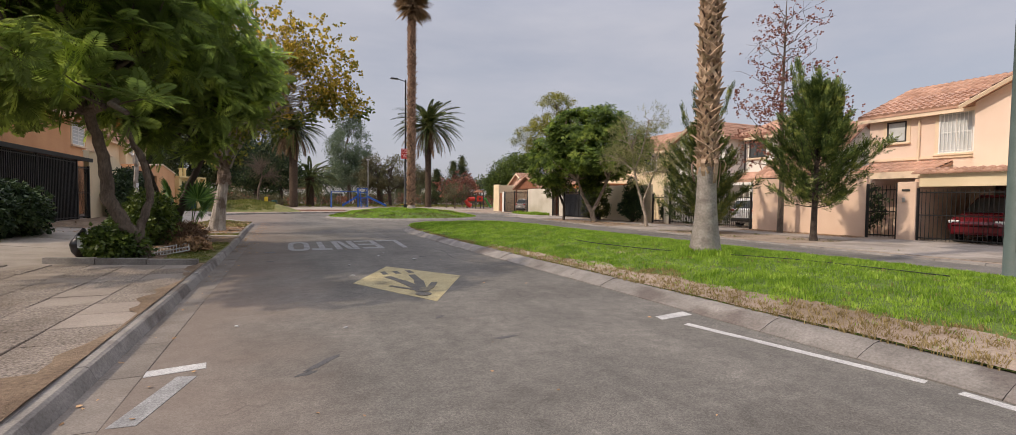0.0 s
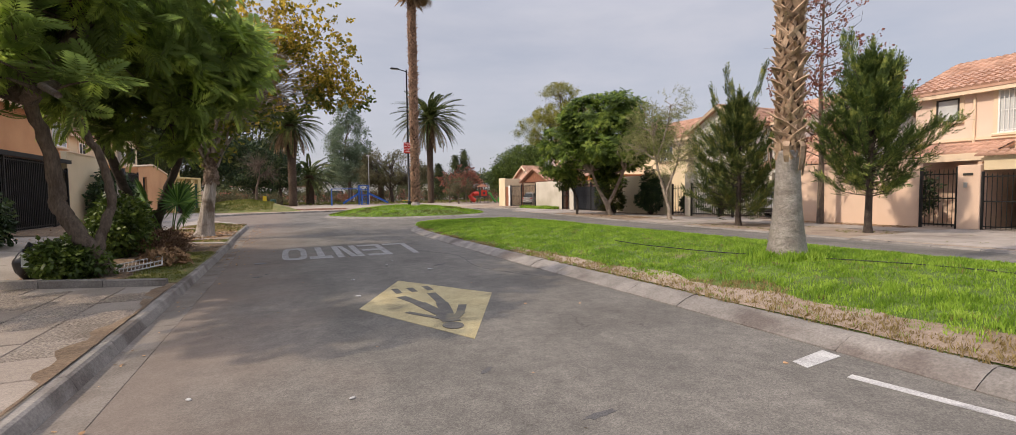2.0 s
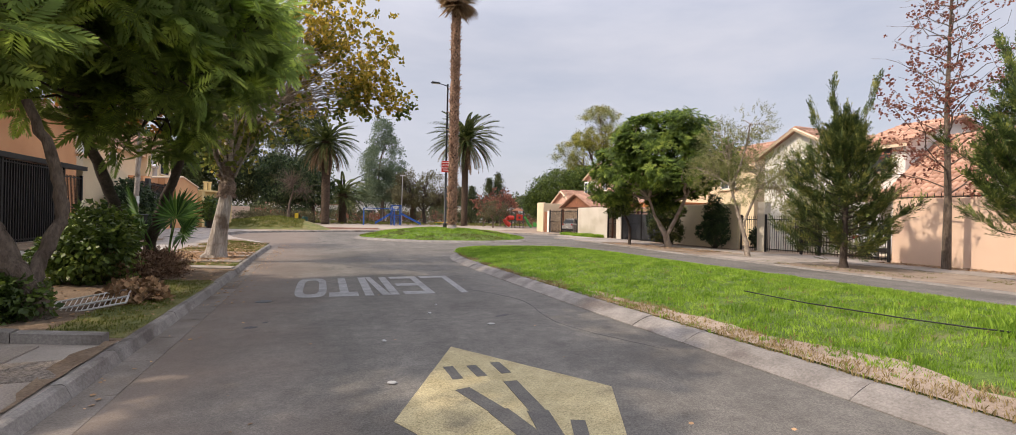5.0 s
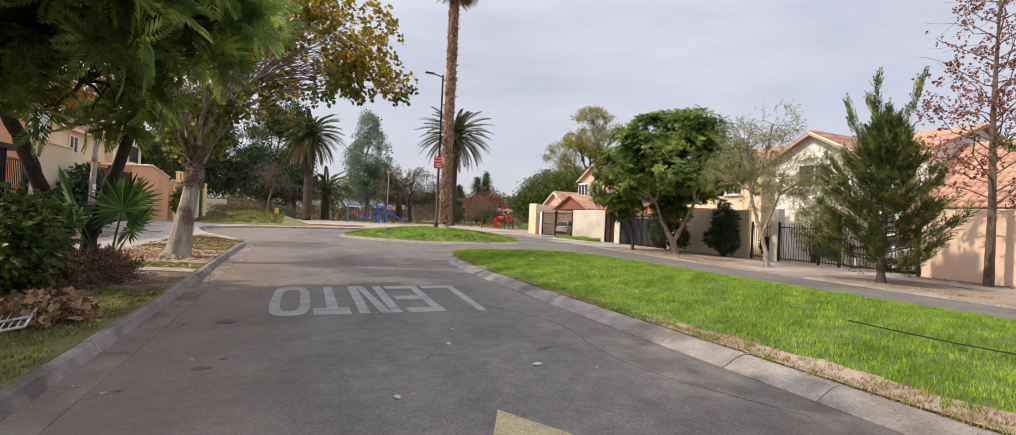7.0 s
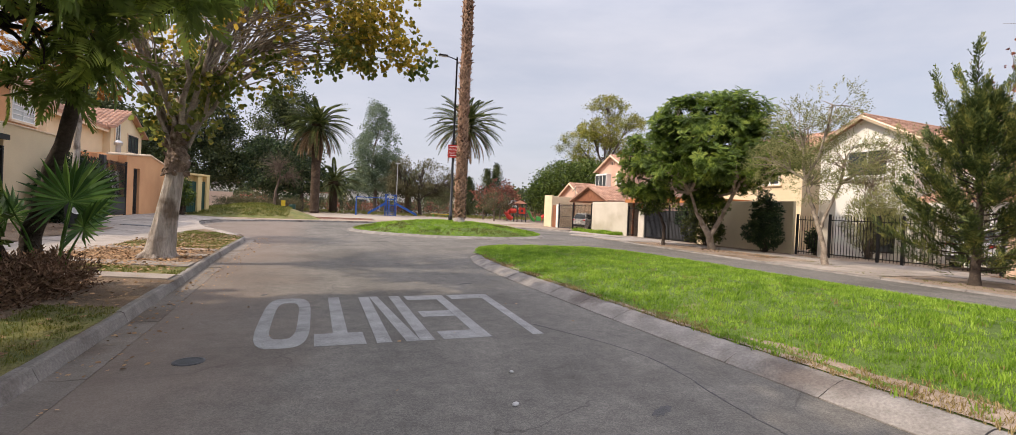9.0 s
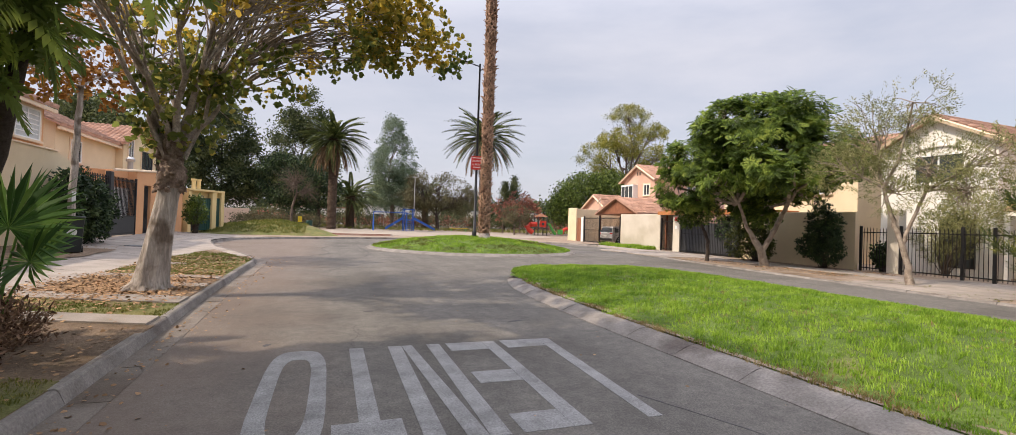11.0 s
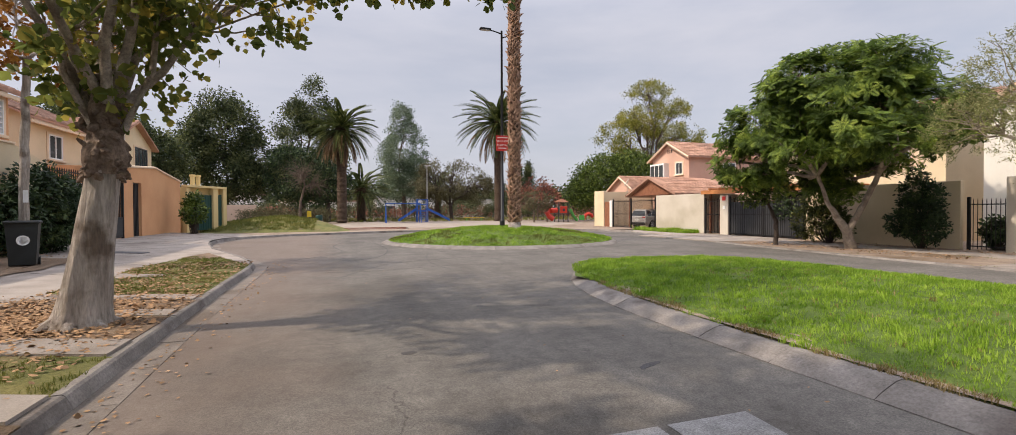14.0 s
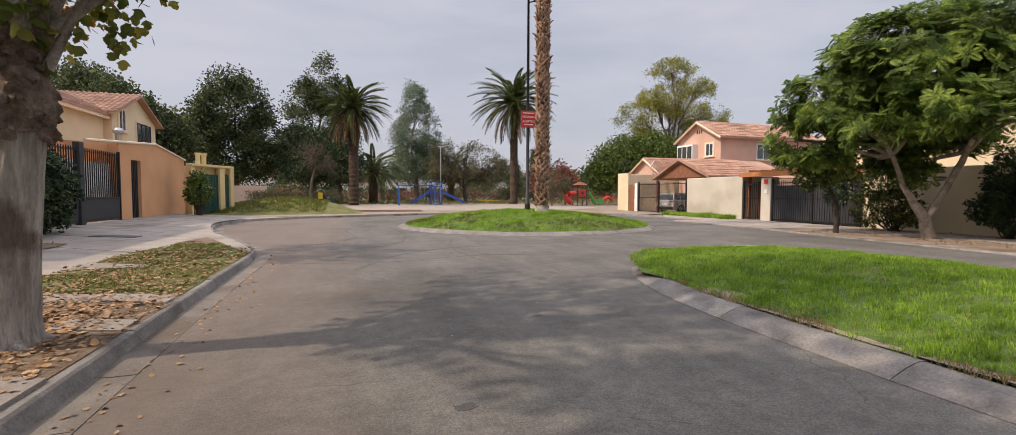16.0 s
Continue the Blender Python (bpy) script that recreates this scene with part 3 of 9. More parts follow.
def curve_points(ctrl, step, closed=False):
    """A smooth line through the plan points, sampled about every step metres."""
    c = [Vector((*p, 0)) for p in ctrl]
    n, dense = len(c), []
    for i in range(n if closed else n - 1):
        a, b, d, e = (c[(i + k) % n] if closed else c[min(max(i + k, 0), n - 1)] for k in (-1, 0, 1, 2))
        for j in range(24):
            t = j / 24
            dense.append(0.5 * ((2 * b) + (d - a) * t + (2 * a - 5 * b + 4 * d - e) * t * t + (3 * b - a - 3 * d + e) * t ** 3))
    dense.append(c[0] if closed else c[-1])
    total = sum((dense[i + 1] - dense[i]).length for i in range(len(dense) - 1))
    count = max(1, round(total / step))
    out, want, gone = [], 0.0, 0.0
    for i in range(len(dense) - 1):
        seg = (dense[i + 1] - dense[i]).length
        while want <= gone + seg + 1e-9 and len(out) < count + 1:
            out.append(dense[i].lerp(dense[i + 1], (want - gone) / max(seg, 1e-9)))
            want += total / count
        gone += seg
    while len(out) < count + 1:
        out.append(dense[-1])
    return out


def kerb_run(parent, name, line, profile, material, gap=0.006, rng=random.Random(4)):
    """Kerb stones along a plan line. profile: (offset to the right of the line, height) round the stone's section."""
    n = len(profile)
    for i in range(len(line) - 1):
        a, b = line[i], line[i + 1]
        t0 = (line[i + 1] - line[max(i - 1, 0)]).normalized()
        t1 = (line[min(i + 2, len(line) - 1)] - line[i]).normalized()
        along = (b - a).normalized()
        a2, b2 = a + along * gap, b - along * gap
        dz, out = rng.uniform(-0.006, 0.006), []
        for p, t in ((a2, t0), (b2, t1)):
            r = Vector((t.y, -t.x, 0))
            out += [p + r * o + Vector((0, 0, h + (dz if h > 0.02 else 0) + rng.uniform(-0.003, 0.003))) for o, h in profile]
        faces = [(k, (k + 1) % n, n + (k + 1) % n, n + k) for k in range(n)] + [tuple(reversed(range(n))), tuple(range(n, 2 * n))]
        part(name, Geo().add(out, faces), material, parent)


def sheet(name, outline, z, material, label, category, kind="structure"):
    """A level slab with a plan outline, 60 mm deep, its top at z (a number, or a function of x and y)."""
    if callable(z):
        bm = bmesh.new()
        bm.faces.new([bm.verts.new((x, y, 0)) for x, y in outline])
        bmesh.ops.triangulate(bm, faces=bm.faces[:])
        for _ in range(3):
            bmesh.ops.subdivide_edges(bm, edges=[e for e in bm.edges if e.calc_length() > 1.5], cuts=1)
        for v in bm.verts:
            v.co.z = z(v.co.x, v.co.y)
        me = bpy.data.meshes.new(name)
        bm.to_mesh(me)
        bm.free()
        me.materials.append(material)
        ob = new(name, me)
    else:
        ob = part(name, Geo().prism(outline, z - 0.06, z), material)
    return tagged(ob, label, category, "", kind)


# ---- ground, roads, kerbs ----
GX, RB = 21.8, (8.1, 37.6)
LEFT_LINE = curve_points([(-1.37, -6), (-1.37, 10), (-1.39, 15), (-1.45, 18), (-1.53, 20.5), (-1.59, 23), (-1.62, 26), (-1.66, 28.4), (-2.05, 30.2), (-2.95, 32.6), (-4.3, 36.2), (-5.1, 40.5), (-4.2, 44.4), (-1.5, 46.6), (3, 48.6), (8, 49.6), (14, 48.6), (18, 45.4), (19.2, 42.8)], 1.0)
RIGHT_LINE = curve_points([(19.2, 42.8), (18.9, 41.5), (18.2, 38.5), (17.2, 34), (16.5, 30), (15.9, 24), (15.4, 15), (15.0, 8), (14.6, 0), (14.6, -12)], 1.0)
ISLAND_LINE = curve_points([(4.78, -9), (4.78, 4), (4.71, 9), (4.60, 12.5), (4.54, 16.5), (4.53, 19.5), (4.68, 21.8), (5.06, 23.4), (5.75, 24.8), (7.2, 26.2), (9.2, 27.2), (10.8, 26.9), (11.7, 25.2), (11.9, 22), (11.9, 12), (11.8, 0), (11.7, -9)], 1.0)
RING_LINE = curve_points([(RB[0] - 5.8 * math.cos(a), RB[1] + 5.8 * math.sin(a)) for a in [2 * math.pi * k / 14 for k in range(14)]], 1.0, True)


def left_height(x, y):
    return 0.12 + 0.24 * min(1.0, max(0.0, (-4.2 - x) / 4.3))


def island_height(x, y):
    u = min(1.0, max(0.0, (x - 5.15) / 6.35))
    end = min(1.0, max(0.0, (26.6 - y) / 6.0))
    return 0.125 + 0.25 * math.sin(math.pi * u) ** 0.8 * math.sin(end * math.pi / 2) + 0.012 * noise.noise((x * 0.9, y * 0.9, 0))


def island_edge(y):
    """Where the turf of the long island meets the back of its kerb."""
    return float(np.interp(y, (4, 9, 12.5, 16.5, 19.5, 21.8, 22.8), (5.17, 5.10, 4.99, 4.93, 4.92, 5.06, 5.22)))


def ring_height(x, y):
    r = math.hypot(x - RB[0], y - RB[1]) / 5.45
    return 0.125 + 0.58 * max(0.0, 1 - r * r) + 0.015 * noise.noise((x * 0.7, y * 0.7, 3))


def cell_sheet(name, rows, height, material, label, category):
    """A sheet from rows of plan points, each row with as many points."""
    n = len(rows[0])
    g = Geo().add([(x, y, height(x, y)) for row in rows for x, y in row], [(i * n + k, i * n + k + 1, i * n + n + k + 1, i * n + n + k) for i in range(len(rows) - 1) for k in range(n - 1)])
    return tagged(part(name, g, material, smooth=True), label, category, "", "structure")


tagged(part("ground", Geo().box(-400, 400, -300, 700, -0.40, -0.12), FAR_GROUND), "dry earth and sparse grass reaching to the horizon", "ground", "", "structure")
road = tagged(part("road", Geo().prism([(-1.35, -40), (15.6, -40), (17.6, 30), (20.5, 40), (20, 46), (15, 50), (8, 50.5), (-2, 48.5), (-5.8, 46), (-6.2, 38), (-3.5, 31), (-1.35, 29)], -0.1, 0.0), ASPHALT), "worn grey asphalt street with stains and patches", "road", "", "structure")

left_pts = [p for p in LEFT_LINE if p.y < 46.7 and p.x < 0]
rows = [[(p.x - 0.07 - u * u * (28 + p.x), p.y) for u in (0, 0.15, 0.22, 0.3, 0.38, 0.45, 0.52, 0.6, 0.8, 1.0)] for p in left_pts]
cell_sheet("pavement_left", rows, left_height, CONCRETE, "pale concrete pavement and driveways beside the street", "pavement")
arc = [p for p in LEFT_LINE if p.y > 44.3]
rows = [[(-30, 46.6 + 0.001 * k), (-30, 58), (-30, 80), (-30, 130)] for k in range(1)] + [[(-12, 46.6), (-12, 58), (-12, 80), (-12, 130)], [(-4.2, 46.4), (-4.2, 58), (-4.2, 80), (-4.2, 130)]]
rows += [[(p.x, p.y + 0.1), (p.x + 0.3, 58), (p.x + 0.5, 80), (p.x + 0.9, 130)] for p in arc if p.x > -3] + [[(60, 44), (60, 58), (60, 80), (60, 130)]]
cell_sheet("park_ground", rows, lambda x, y: 0.115, DUST, "dusty park ground behind the turning circle", "ground")
rows = [[(p.x + 0.1 + u, p.y) for u in (0, 2, 4, 6, 12, 24)] for p in reversed(RIGHT_LINE)]
cell_sheet("pavement_right", rows, lambda x, y: 0.04, DUST, "dusty verge and pavement along the garden walls", "pavement")
rows = [[(island_edge(y) + (11.6 - island_edge(y)) * u, y) for u in np.linspace(0, 1, 16)] for y in np.linspace(-9, 22.8, 40)]
rows += [[(c - w + 2 * w * u, y) for u in np.linspace(0, 1, 16)] for y, c, w in ((23.6, 8.4, 3.2), (24.4, 8.5, 2.9), (25.2, 8.7, 2.5), (25.9, 8.9, 1.9), (26.5, 9.1, 1.2), (26.85, 9.3, 0.5))]
cell_sheet("grass_island", rows, island_height, TURF, "long mounded grass island between the two carriageways", "lawn")
rows = [[(RB[0] + r * math.cos(a), RB[1] + r * math.sin(a)) for a in np.linspace(0, 2 * math.pi, 41)] for r in (0.01, 0.8, 1.6, 2.4, 3.2, 4.0, 4.7, 5.2, 5.5)]
cell_sheet("roundabout_lawn", rows, ring_height, TURF, "round mounded grass island in the turning circle", "lawn")

UPRIGHT = [(-0.09, -0.05), (-0.09, 0.125), (-0.02, 0.128), (0.005, 0.112), (0.055, 0.0), (0.055, -0.05)]
MOUNTABLE = [(0, -0.05), (0, 0.008), (0.05, 0.035), (0.16, 0.085), (0.26, 0.118), (0.33, 0.128), (0.42, 0.118), (0.42, -0.05)]
LOW = [(-0.14, -0.05), (-0.14, 0.055), (-0.02, 0.05), (0.02, 0.0), (0.02, -0.05)]
kerb_l = thing("kerb_left", label="cast concrete kerb along the pavement, chipped and dusty", category="kerb", kind="structure")
kerb_run(kerb_l, "kerb_stone", LEFT_LINE, UPRIGHT, KERB_CONCRETE, 0.003)
gut = thing("gutter_left", label="concrete gutter strip beside the kerb, stained", category="gutter", kind="structure")
kerb_run(gut, "gutter_slab", [p for p in LEFT_LINE if p.y < 47], [(0.056, -0.05), (0.056, 0.012), (0.15, 0.003), (0.34, 0.005), (0.34, -0.05)], GUTTER, 0.004)
kerb_i = thing("kerb_island", label="sloped concrete kerb stones round the grass island", category="kerb", kind="structure")
kerb_run(kerb_i, "kerb_stone", ISLAND_LINE, MOUNTABLE, KERB_CONCRETE, 0.003)
kerb_c = thing("kerb_roundabout", label="sloped concrete kerb stones round the circular lawn", category="kerb", kind="structure")
kerb_run(kerb_c, "kerb_stone", RING_LINE, MOUNTABLE, KERB_CONCRETE, 0.003)
kerb_r = thing("kerb_right", label="low concrete kerb at the far carriageway", category="kerb", kind="structure")
kerb_run(kerb_r, "kerb_stone", list(reversed(RIGHT_LINE)), [(-o, h) for o, h in reversed(LOW)], KERB_CONCRETE)


# ---- road markings ----
def paint(name, polys, material, parent, z=0.004, label=""):
    g = Geo()
    for p in polys:
        g.prism(p, z - 0.003, z)
    return part(name, g, material, parent, label)


def stroke(a, b, w):
    d = Vector((b[0] - a[0], b[1] - a[1])).normalized()
    s = Vector((-d.y, d.x)) * w / 2
    return [(a[0] - s.x, a[1] - s.y), (b[0] - s.x, b[1] - s.y), (b[0] + s.x, b[1] + s.y), (a[0] + s.x, a[1] + s.y)]


lento = thing("slow_marking", (1.7, 15.9, 0), "faded white road lettering LENTO on asphalt", "road marking")
Y0, Y1 = 14.52, 17.22
oval = [(0.29 + 0.29 * math.copysign(abs(math.cos(a)) ** 0.55, math.cos(a)), 15.87 + 1.35 * math.copysign(abs(math.sin(a)) ** 0.55, math.sin(a))) for a in [2 * math.pi * k / 28 for k in range(28)]]
inner = [(0.29 + (x - 0.29) * 0.5, 15.87 + (y - 15.87) * 0.74) for x, y in oval]
paint("letter", [[oval[k], oval[(k + 1) % 28], inner[(k + 1) % 28], inner[k]] for k in range(28)], ROAD_GREY, lento)
paint("letter", [[(0.62, Y0), (1.14, Y0), (1.14, Y0 + 0.5), (0.62, Y0 + 0.5)], [(0.82, Y0 + 0.5), (0.98, Y0 + 0.5), (0.98, Y1), (0.82, Y1)]], ROAD_GREY, lento)
paint("letter", [[(1.25, Y0), (1.41, Y0), (1.43, Y1), (1.27, Y1)], [(1.72, Y0), (1.88, Y0), (1.90, Y1), (1.74, Y1)], [(1.56, Y0), (1.716, Y0), (1.56, Y1), (1.436, Y1)]], ROAD_GREY, lento)
paint("letter", [[(2.40, Y0), (2.56, Y0), (2.62, Y1), (2.46, Y1)]] + [[(1.98, y), (2.398 + 0.0222 * (y - Y0), y), (2.398 + 0.0222 * (y + 0.36 - Y0), y + 0.36), (1.98, y + 0.36)] for y in (Y0, 15.66, Y1 - 0.36)], ROAD_GREY, lento)
paint("letter", [[(3.08, Y0), (3.22, Y0), (3.40, Y1), (3.24, Y1)], [(2.70, Y1 - 0.36), (3.2165, Y1 - 0.36), (3.238, Y1), (2.70, Y1)]], ROAD_GREY, lento)
warn = thing("diamond_marking", (1.9, 8.8, 0), "worn yellow diamond painted on asphalt with a dark emblem", "road marking")
paint("diamond", [[(1.01, 8.78), (1.92, 6.88), (2.96, 8.95), (1.90, 10.65)]], ROAD_YELLOW, warn)
emblem = [stroke((1.69, 9.93), (1.69, 9.54), 0.10), stroke((1.92, 9.9), (1.93, 9.55), 0.10), stroke((2.18, 9.93), (2.18, 9.57), 0.10)]
emblem += [stroke((1.66, 9.28), (1.80, 8.72), 0.14), stroke((1.80, 8.74), (1.90, 8.05), 0.17), stroke((2.13, 9.34), (2.09, 8.62), 0.13), stroke((2.09, 8.64), (1.97, 8.0), 0.17), stroke((1.94, 8.12), (1.91, 7.62), 0.22), stroke((1.53, 8.30), (1.86, 7.78), 0.08), stroke((2.30, 8.38), (2.10, 7.90), 0.11), stroke((2.11, 7.94), (1.96, 7.70), 0.11)]
emblem.append([(1.87 + 0.12 * math.cos(a), 7.45 + 0.15 * math.sin(a)) for a in [2 * math.pi * k / 16 for k in range(16)]])
for k, shape in enumerate(emblem):
    paint("emblem_bar" if k < len(emblem) - 1 else "emblem_disc", [shape], EMBLEM, warn, 0.0062 + 0.0006 * k)
edge = thing("parking_line", (4.5, 3.0, 0), "worn white parking bay line beside the island kerb", "road marking")
paint("line", [stroke((4.27, 4.60), (4.70, 2.45), 0.10), stroke((4.68, 2.22), (4.70, -4.0), 0.10)], ROAD_WHITE, edge)
paint("tick", [[(4.14, 4.86), (4.68, 4.92), (4.70, 5.10), (4.18, 5.02)]], ROAD_WHITE, edge)
bay = thing("bay_tick", (-0.8, 4.8, 0), "short worn white bay ticks beside the gutter", "road marking")
paint("tick", [[(-1.02, 4.94), (-0.60, 5.0), (-0.62, 5.16), (-1.03, 5.09)]], ROAD_WHITE, bay)
paint("tick", [[(-1.00, 4.0), (-0.84, 3.98), (-0.64, 4.82), (-0.78, 4.86)]], ROAD_GREY, bay)


# ---- building tools ----
def tiles_on(name, a, b, c, d, parent, material=TILE, w=0.26, l=0.36, as_pieces=False):
    """Barrel tiles over the slope a-b (eave, left to right), c-d (ridge above b and a)."""
    a, b, c, d = map(Vector, (a, b, c, d))
    across, up = b - a, d - a
    n, m = max(2, round(max(across.length, (c - d).length) / w)), max(2, round(up.length / l))
    nz = across.cross(up).normalized()
    if nz.z < 0:
        nz = -nz
    prof = [(-0.5, 0.0), (-0.36, 0.055), (0.0, 0.085), (0.36, 0.055), (0.5, 0.0)]
    mats = []
    for j in range(m):
        e0, e1 = a.lerp(d, j / m), b.lerp(c, j / m)
        for i in range(n):
            p = e0.lerp(e1, (i + 0.5) / n)
            x, y = (e1 - e0).normalized(), up.normalized()
            z = nz
            sx = (e1 - e0).length / n
            if sx < 0.05:
                continue
            mats.append([[x[k] * sx, y[k] * up.length / m * 1.12, z[k], p[k] + z[k] * (0.012 * (j % 2))] for k in range(3)])
    tv = [(x, 0, z + 0.03) for x, z in prof] + [(x * 0.86, 1, z * 0.86) for x, z in prof] + [(x, 0, 0) for x, z in prof]
    tf = []
    for k in range(4):
        tf += [(k, k + 1, 6 + k), (k, 6 + k, 5 + k), (10 + k, 11 + k, k + 1), (10 + k, k + 1, k)]
    if as_pieces:
        me = Geo().add(tv, tf).mesh("tile", material)
        for q in mats[:300]:
            ob = piece("tile", me, Matrix((*q, (0, 0, 0, 1))), parent)
        mats = mats[300:]
    if mats:
        tagged(many("tiles", tv, tf, mats, material, parent), kind="stuff")


def slab_roof(name, pts, parent, material=TILE, thick=0.10):
    pts = [Vector(p) for p in pts]
    n = len(pts)
    return part(name, Geo().add(list(pts) + [p - Vector((0, 0, thick)) for p in pts], [tuple(range(n)), tuple(reversed(range(n, 2 * n)))] + [(i, n + i, n + (i + 1) % n, (i + 1) % n) for i in range(n)]), material, parent)


def window_x(parent, x, y0, y1, z0, z1, side=-1, frame_mat=WHITE_FRAME, pane_mat=GLASS, mullions=1, grille=False, sill=True, surround=PALE_TRIM, cross=0):
    """A window in a wall whose face lies at x, seen from the side given (-1: from smaller x)."""
    s = side
    xo = lambda d0, d1: (min(x + s * d0, x + s * d1), max(x + s * d0, x + s * d1))
    w = part("window", Geo().box(*xo(-0.02, 0.012), y0, y1, z0, z1), pane_mat, parent)
    g, t = Geo(), 0.06
    for a, b, c, d in ((y0 - t, y1 + t, z0 - t, z0), (y0 - t, y1 + t, z1, z1 + t), (y0 - t, y0, z0, z1), (y1, y1 + t, z0, z1)):
        g.box(*xo(0.0, 0.05), a, b, c, d)
    for k in range(mullions):
        c = y0 + (y1 - y0) * (k + 1) / (mullions + 1)
        g.box(*xo(0.0, 0.045), c - 0.03, c + 0.03, z0, z1)
    for k in range(cross):
        c = z0 + (z1 - z0) * (k + 1) / (cross + 1)
        g.box(*xo(0.0, 0.04), y0, y1, c - 0.02, c + 0.02)
    part("window_frame", g, frame_mat, w)
    if surround:
        g = Geo()
        for a, b, c, d in ((y0 - 0.2, y1 + 0.2, z1 + t, z1 + 0.16), (y0 - 0.2, y0 - t, z0 - t, z1 + t), (y1 + t, y1 + 0.2, z0 - t, z1 + t)):
            g.box(*xo(0.0, 0.035), a, b, c, d)
        part("surround", g, surround, w)
    if sill:
        part("window_sill", Geo().box(*xo(-0.01, 0.12), y0 - 0.22, y1 + 0.22, z0 - 0.17, z0 - t, 0.02), surround or PALE_TRIM, w)
    if grille:
        n = max(2, round((y1 - y0) / 0.13))
        g = Geo()
        for k in range(n + 1):
            yy = y0 + (y1 - y0) * k / n
            g.box(*xo(0.085, 0.10), yy - 0.008, yy + 0.008, z0, z1)
        for zz in (z0 + 0.05, (z0 + z1) / 2, z1 - 0.05):
            g.box(*xo(0.08, 0.084), y0, y1, zz - 0.01, zz + 0.01)
        part("window_grille", g, WHITE_FRAME, w)
    return w


def window_y(parent, y, x0, x1, z0, z1, frame_mat=WHITE_FRAME, pane_mat=GLASS):
    """A window in a wall that faces smaller y."""
    w = part("window", Geo().box(x0, x1, y - 0.012, y + 0.02, z0, z1), pane_mat, parent)
    g, t = Geo(), 0.06
    for a, b, c, d in ((x0 - t, x1 + t, z0 - t, z0), (x0 - t, x1 + t, z1, z1 + t), (x0 - t, x0, z0, z1), (x1, x1 + t, z0, z1), ((x0 + x1) / 2 - 0.03, (x0 + x1) / 2 + 0.03, z0, z1)):
        g.box(a, b, y - 0.05, y, c, d)
    part("window_frame", g, frame_mat, w)
    part("window_sill", Geo().box(x0 - 0.2, x1 + 0.2, y - 0.12, y + 0.01, z0 - 0.17, z0 - t, 0.02), PALE_TRIM, w)
    return w


def gable_house(name, x0, x1, y0, y1, eave, ridge, wall_mat, label, along="x", base=0.0, over=0.35, pieces=False, thing_ob=None):
    """A house block; along: the way its ridge runs. Returns the house."""
    h = thing_ob or thing(name, ((x0 + x1) / 2, (y0 + y1) / 2, base), label, "house")
    if along == "x":
        ym = (y0 + y1) / 2
        part("wall", Geo().wall_prism([(y0, base), (y1, base), (y1, eave), (ym, ridge), (y0, eave)], x0, x1), wall_mat, h)
        k = (ridge - eave) / (ym - y0)
        ze = eave - over * k
        for ya, s in ((y0 - over, 1), (y1 + over, -1)):
            q = [(x0 - over, ya, ze + 0.12), (x1 + over, ya, ze + 0.12), (x1 + over, ym, ridge + 0.12), (x0 - over, ym, ridge + 0.12)]
            r = slab_roof("roof", q if s > 0 else [q[1], q[0], q[3], q[2]], h)
            tiles_on("tiles", q[0], q[1], q[2], q[3], r, as_pieces=pieces)
        for sx in (x0 - over + 0.01,):
            g = Geo()
            for ya in (y0 - over, y1 + over):
                g.tube([(sx - 0.03, ya, ze + 0.02), (sx - 0.03, ym, ridge + 0.02)], [0.09, 0.09], 4)
            part("verge_trim", g, PALE_TRIM, h)
    else:
        xm = (x0 + x1) / 2
        part("wall", Geo().wall_prism_y([(x0, base), (x1, base), (x1, eave), (xm, ridge), (x0, eave)], y0, y1), wall_mat, h)
        k = (ridge - eave) / (xm - x0)
        ze = eave - over * k
        for xa in (x0 - over, x1 + over):
            q = [(xa, y0 - over, ze + 0.12), (xa, y1 + over, ze + 0.12), (xm, y1 + over, ridge + 0.12), (xm, y0 - over, ridge + 0.12)]
            r = slab_roof("roof", q, h)
            tiles_on("tiles", q[0], q[1], q[2], q[3], r, as_pieces=pieces)
            part("eaves_trim", Geo().box(min(xa, xa * 1) + (0.02 if xa < xm else -0.14), xa + (0.14 if xa < xm else -0.02), y0 - over, y1 + over, ze - 0.14, ze + 0.0), PALE_TRIM, h)
    return h


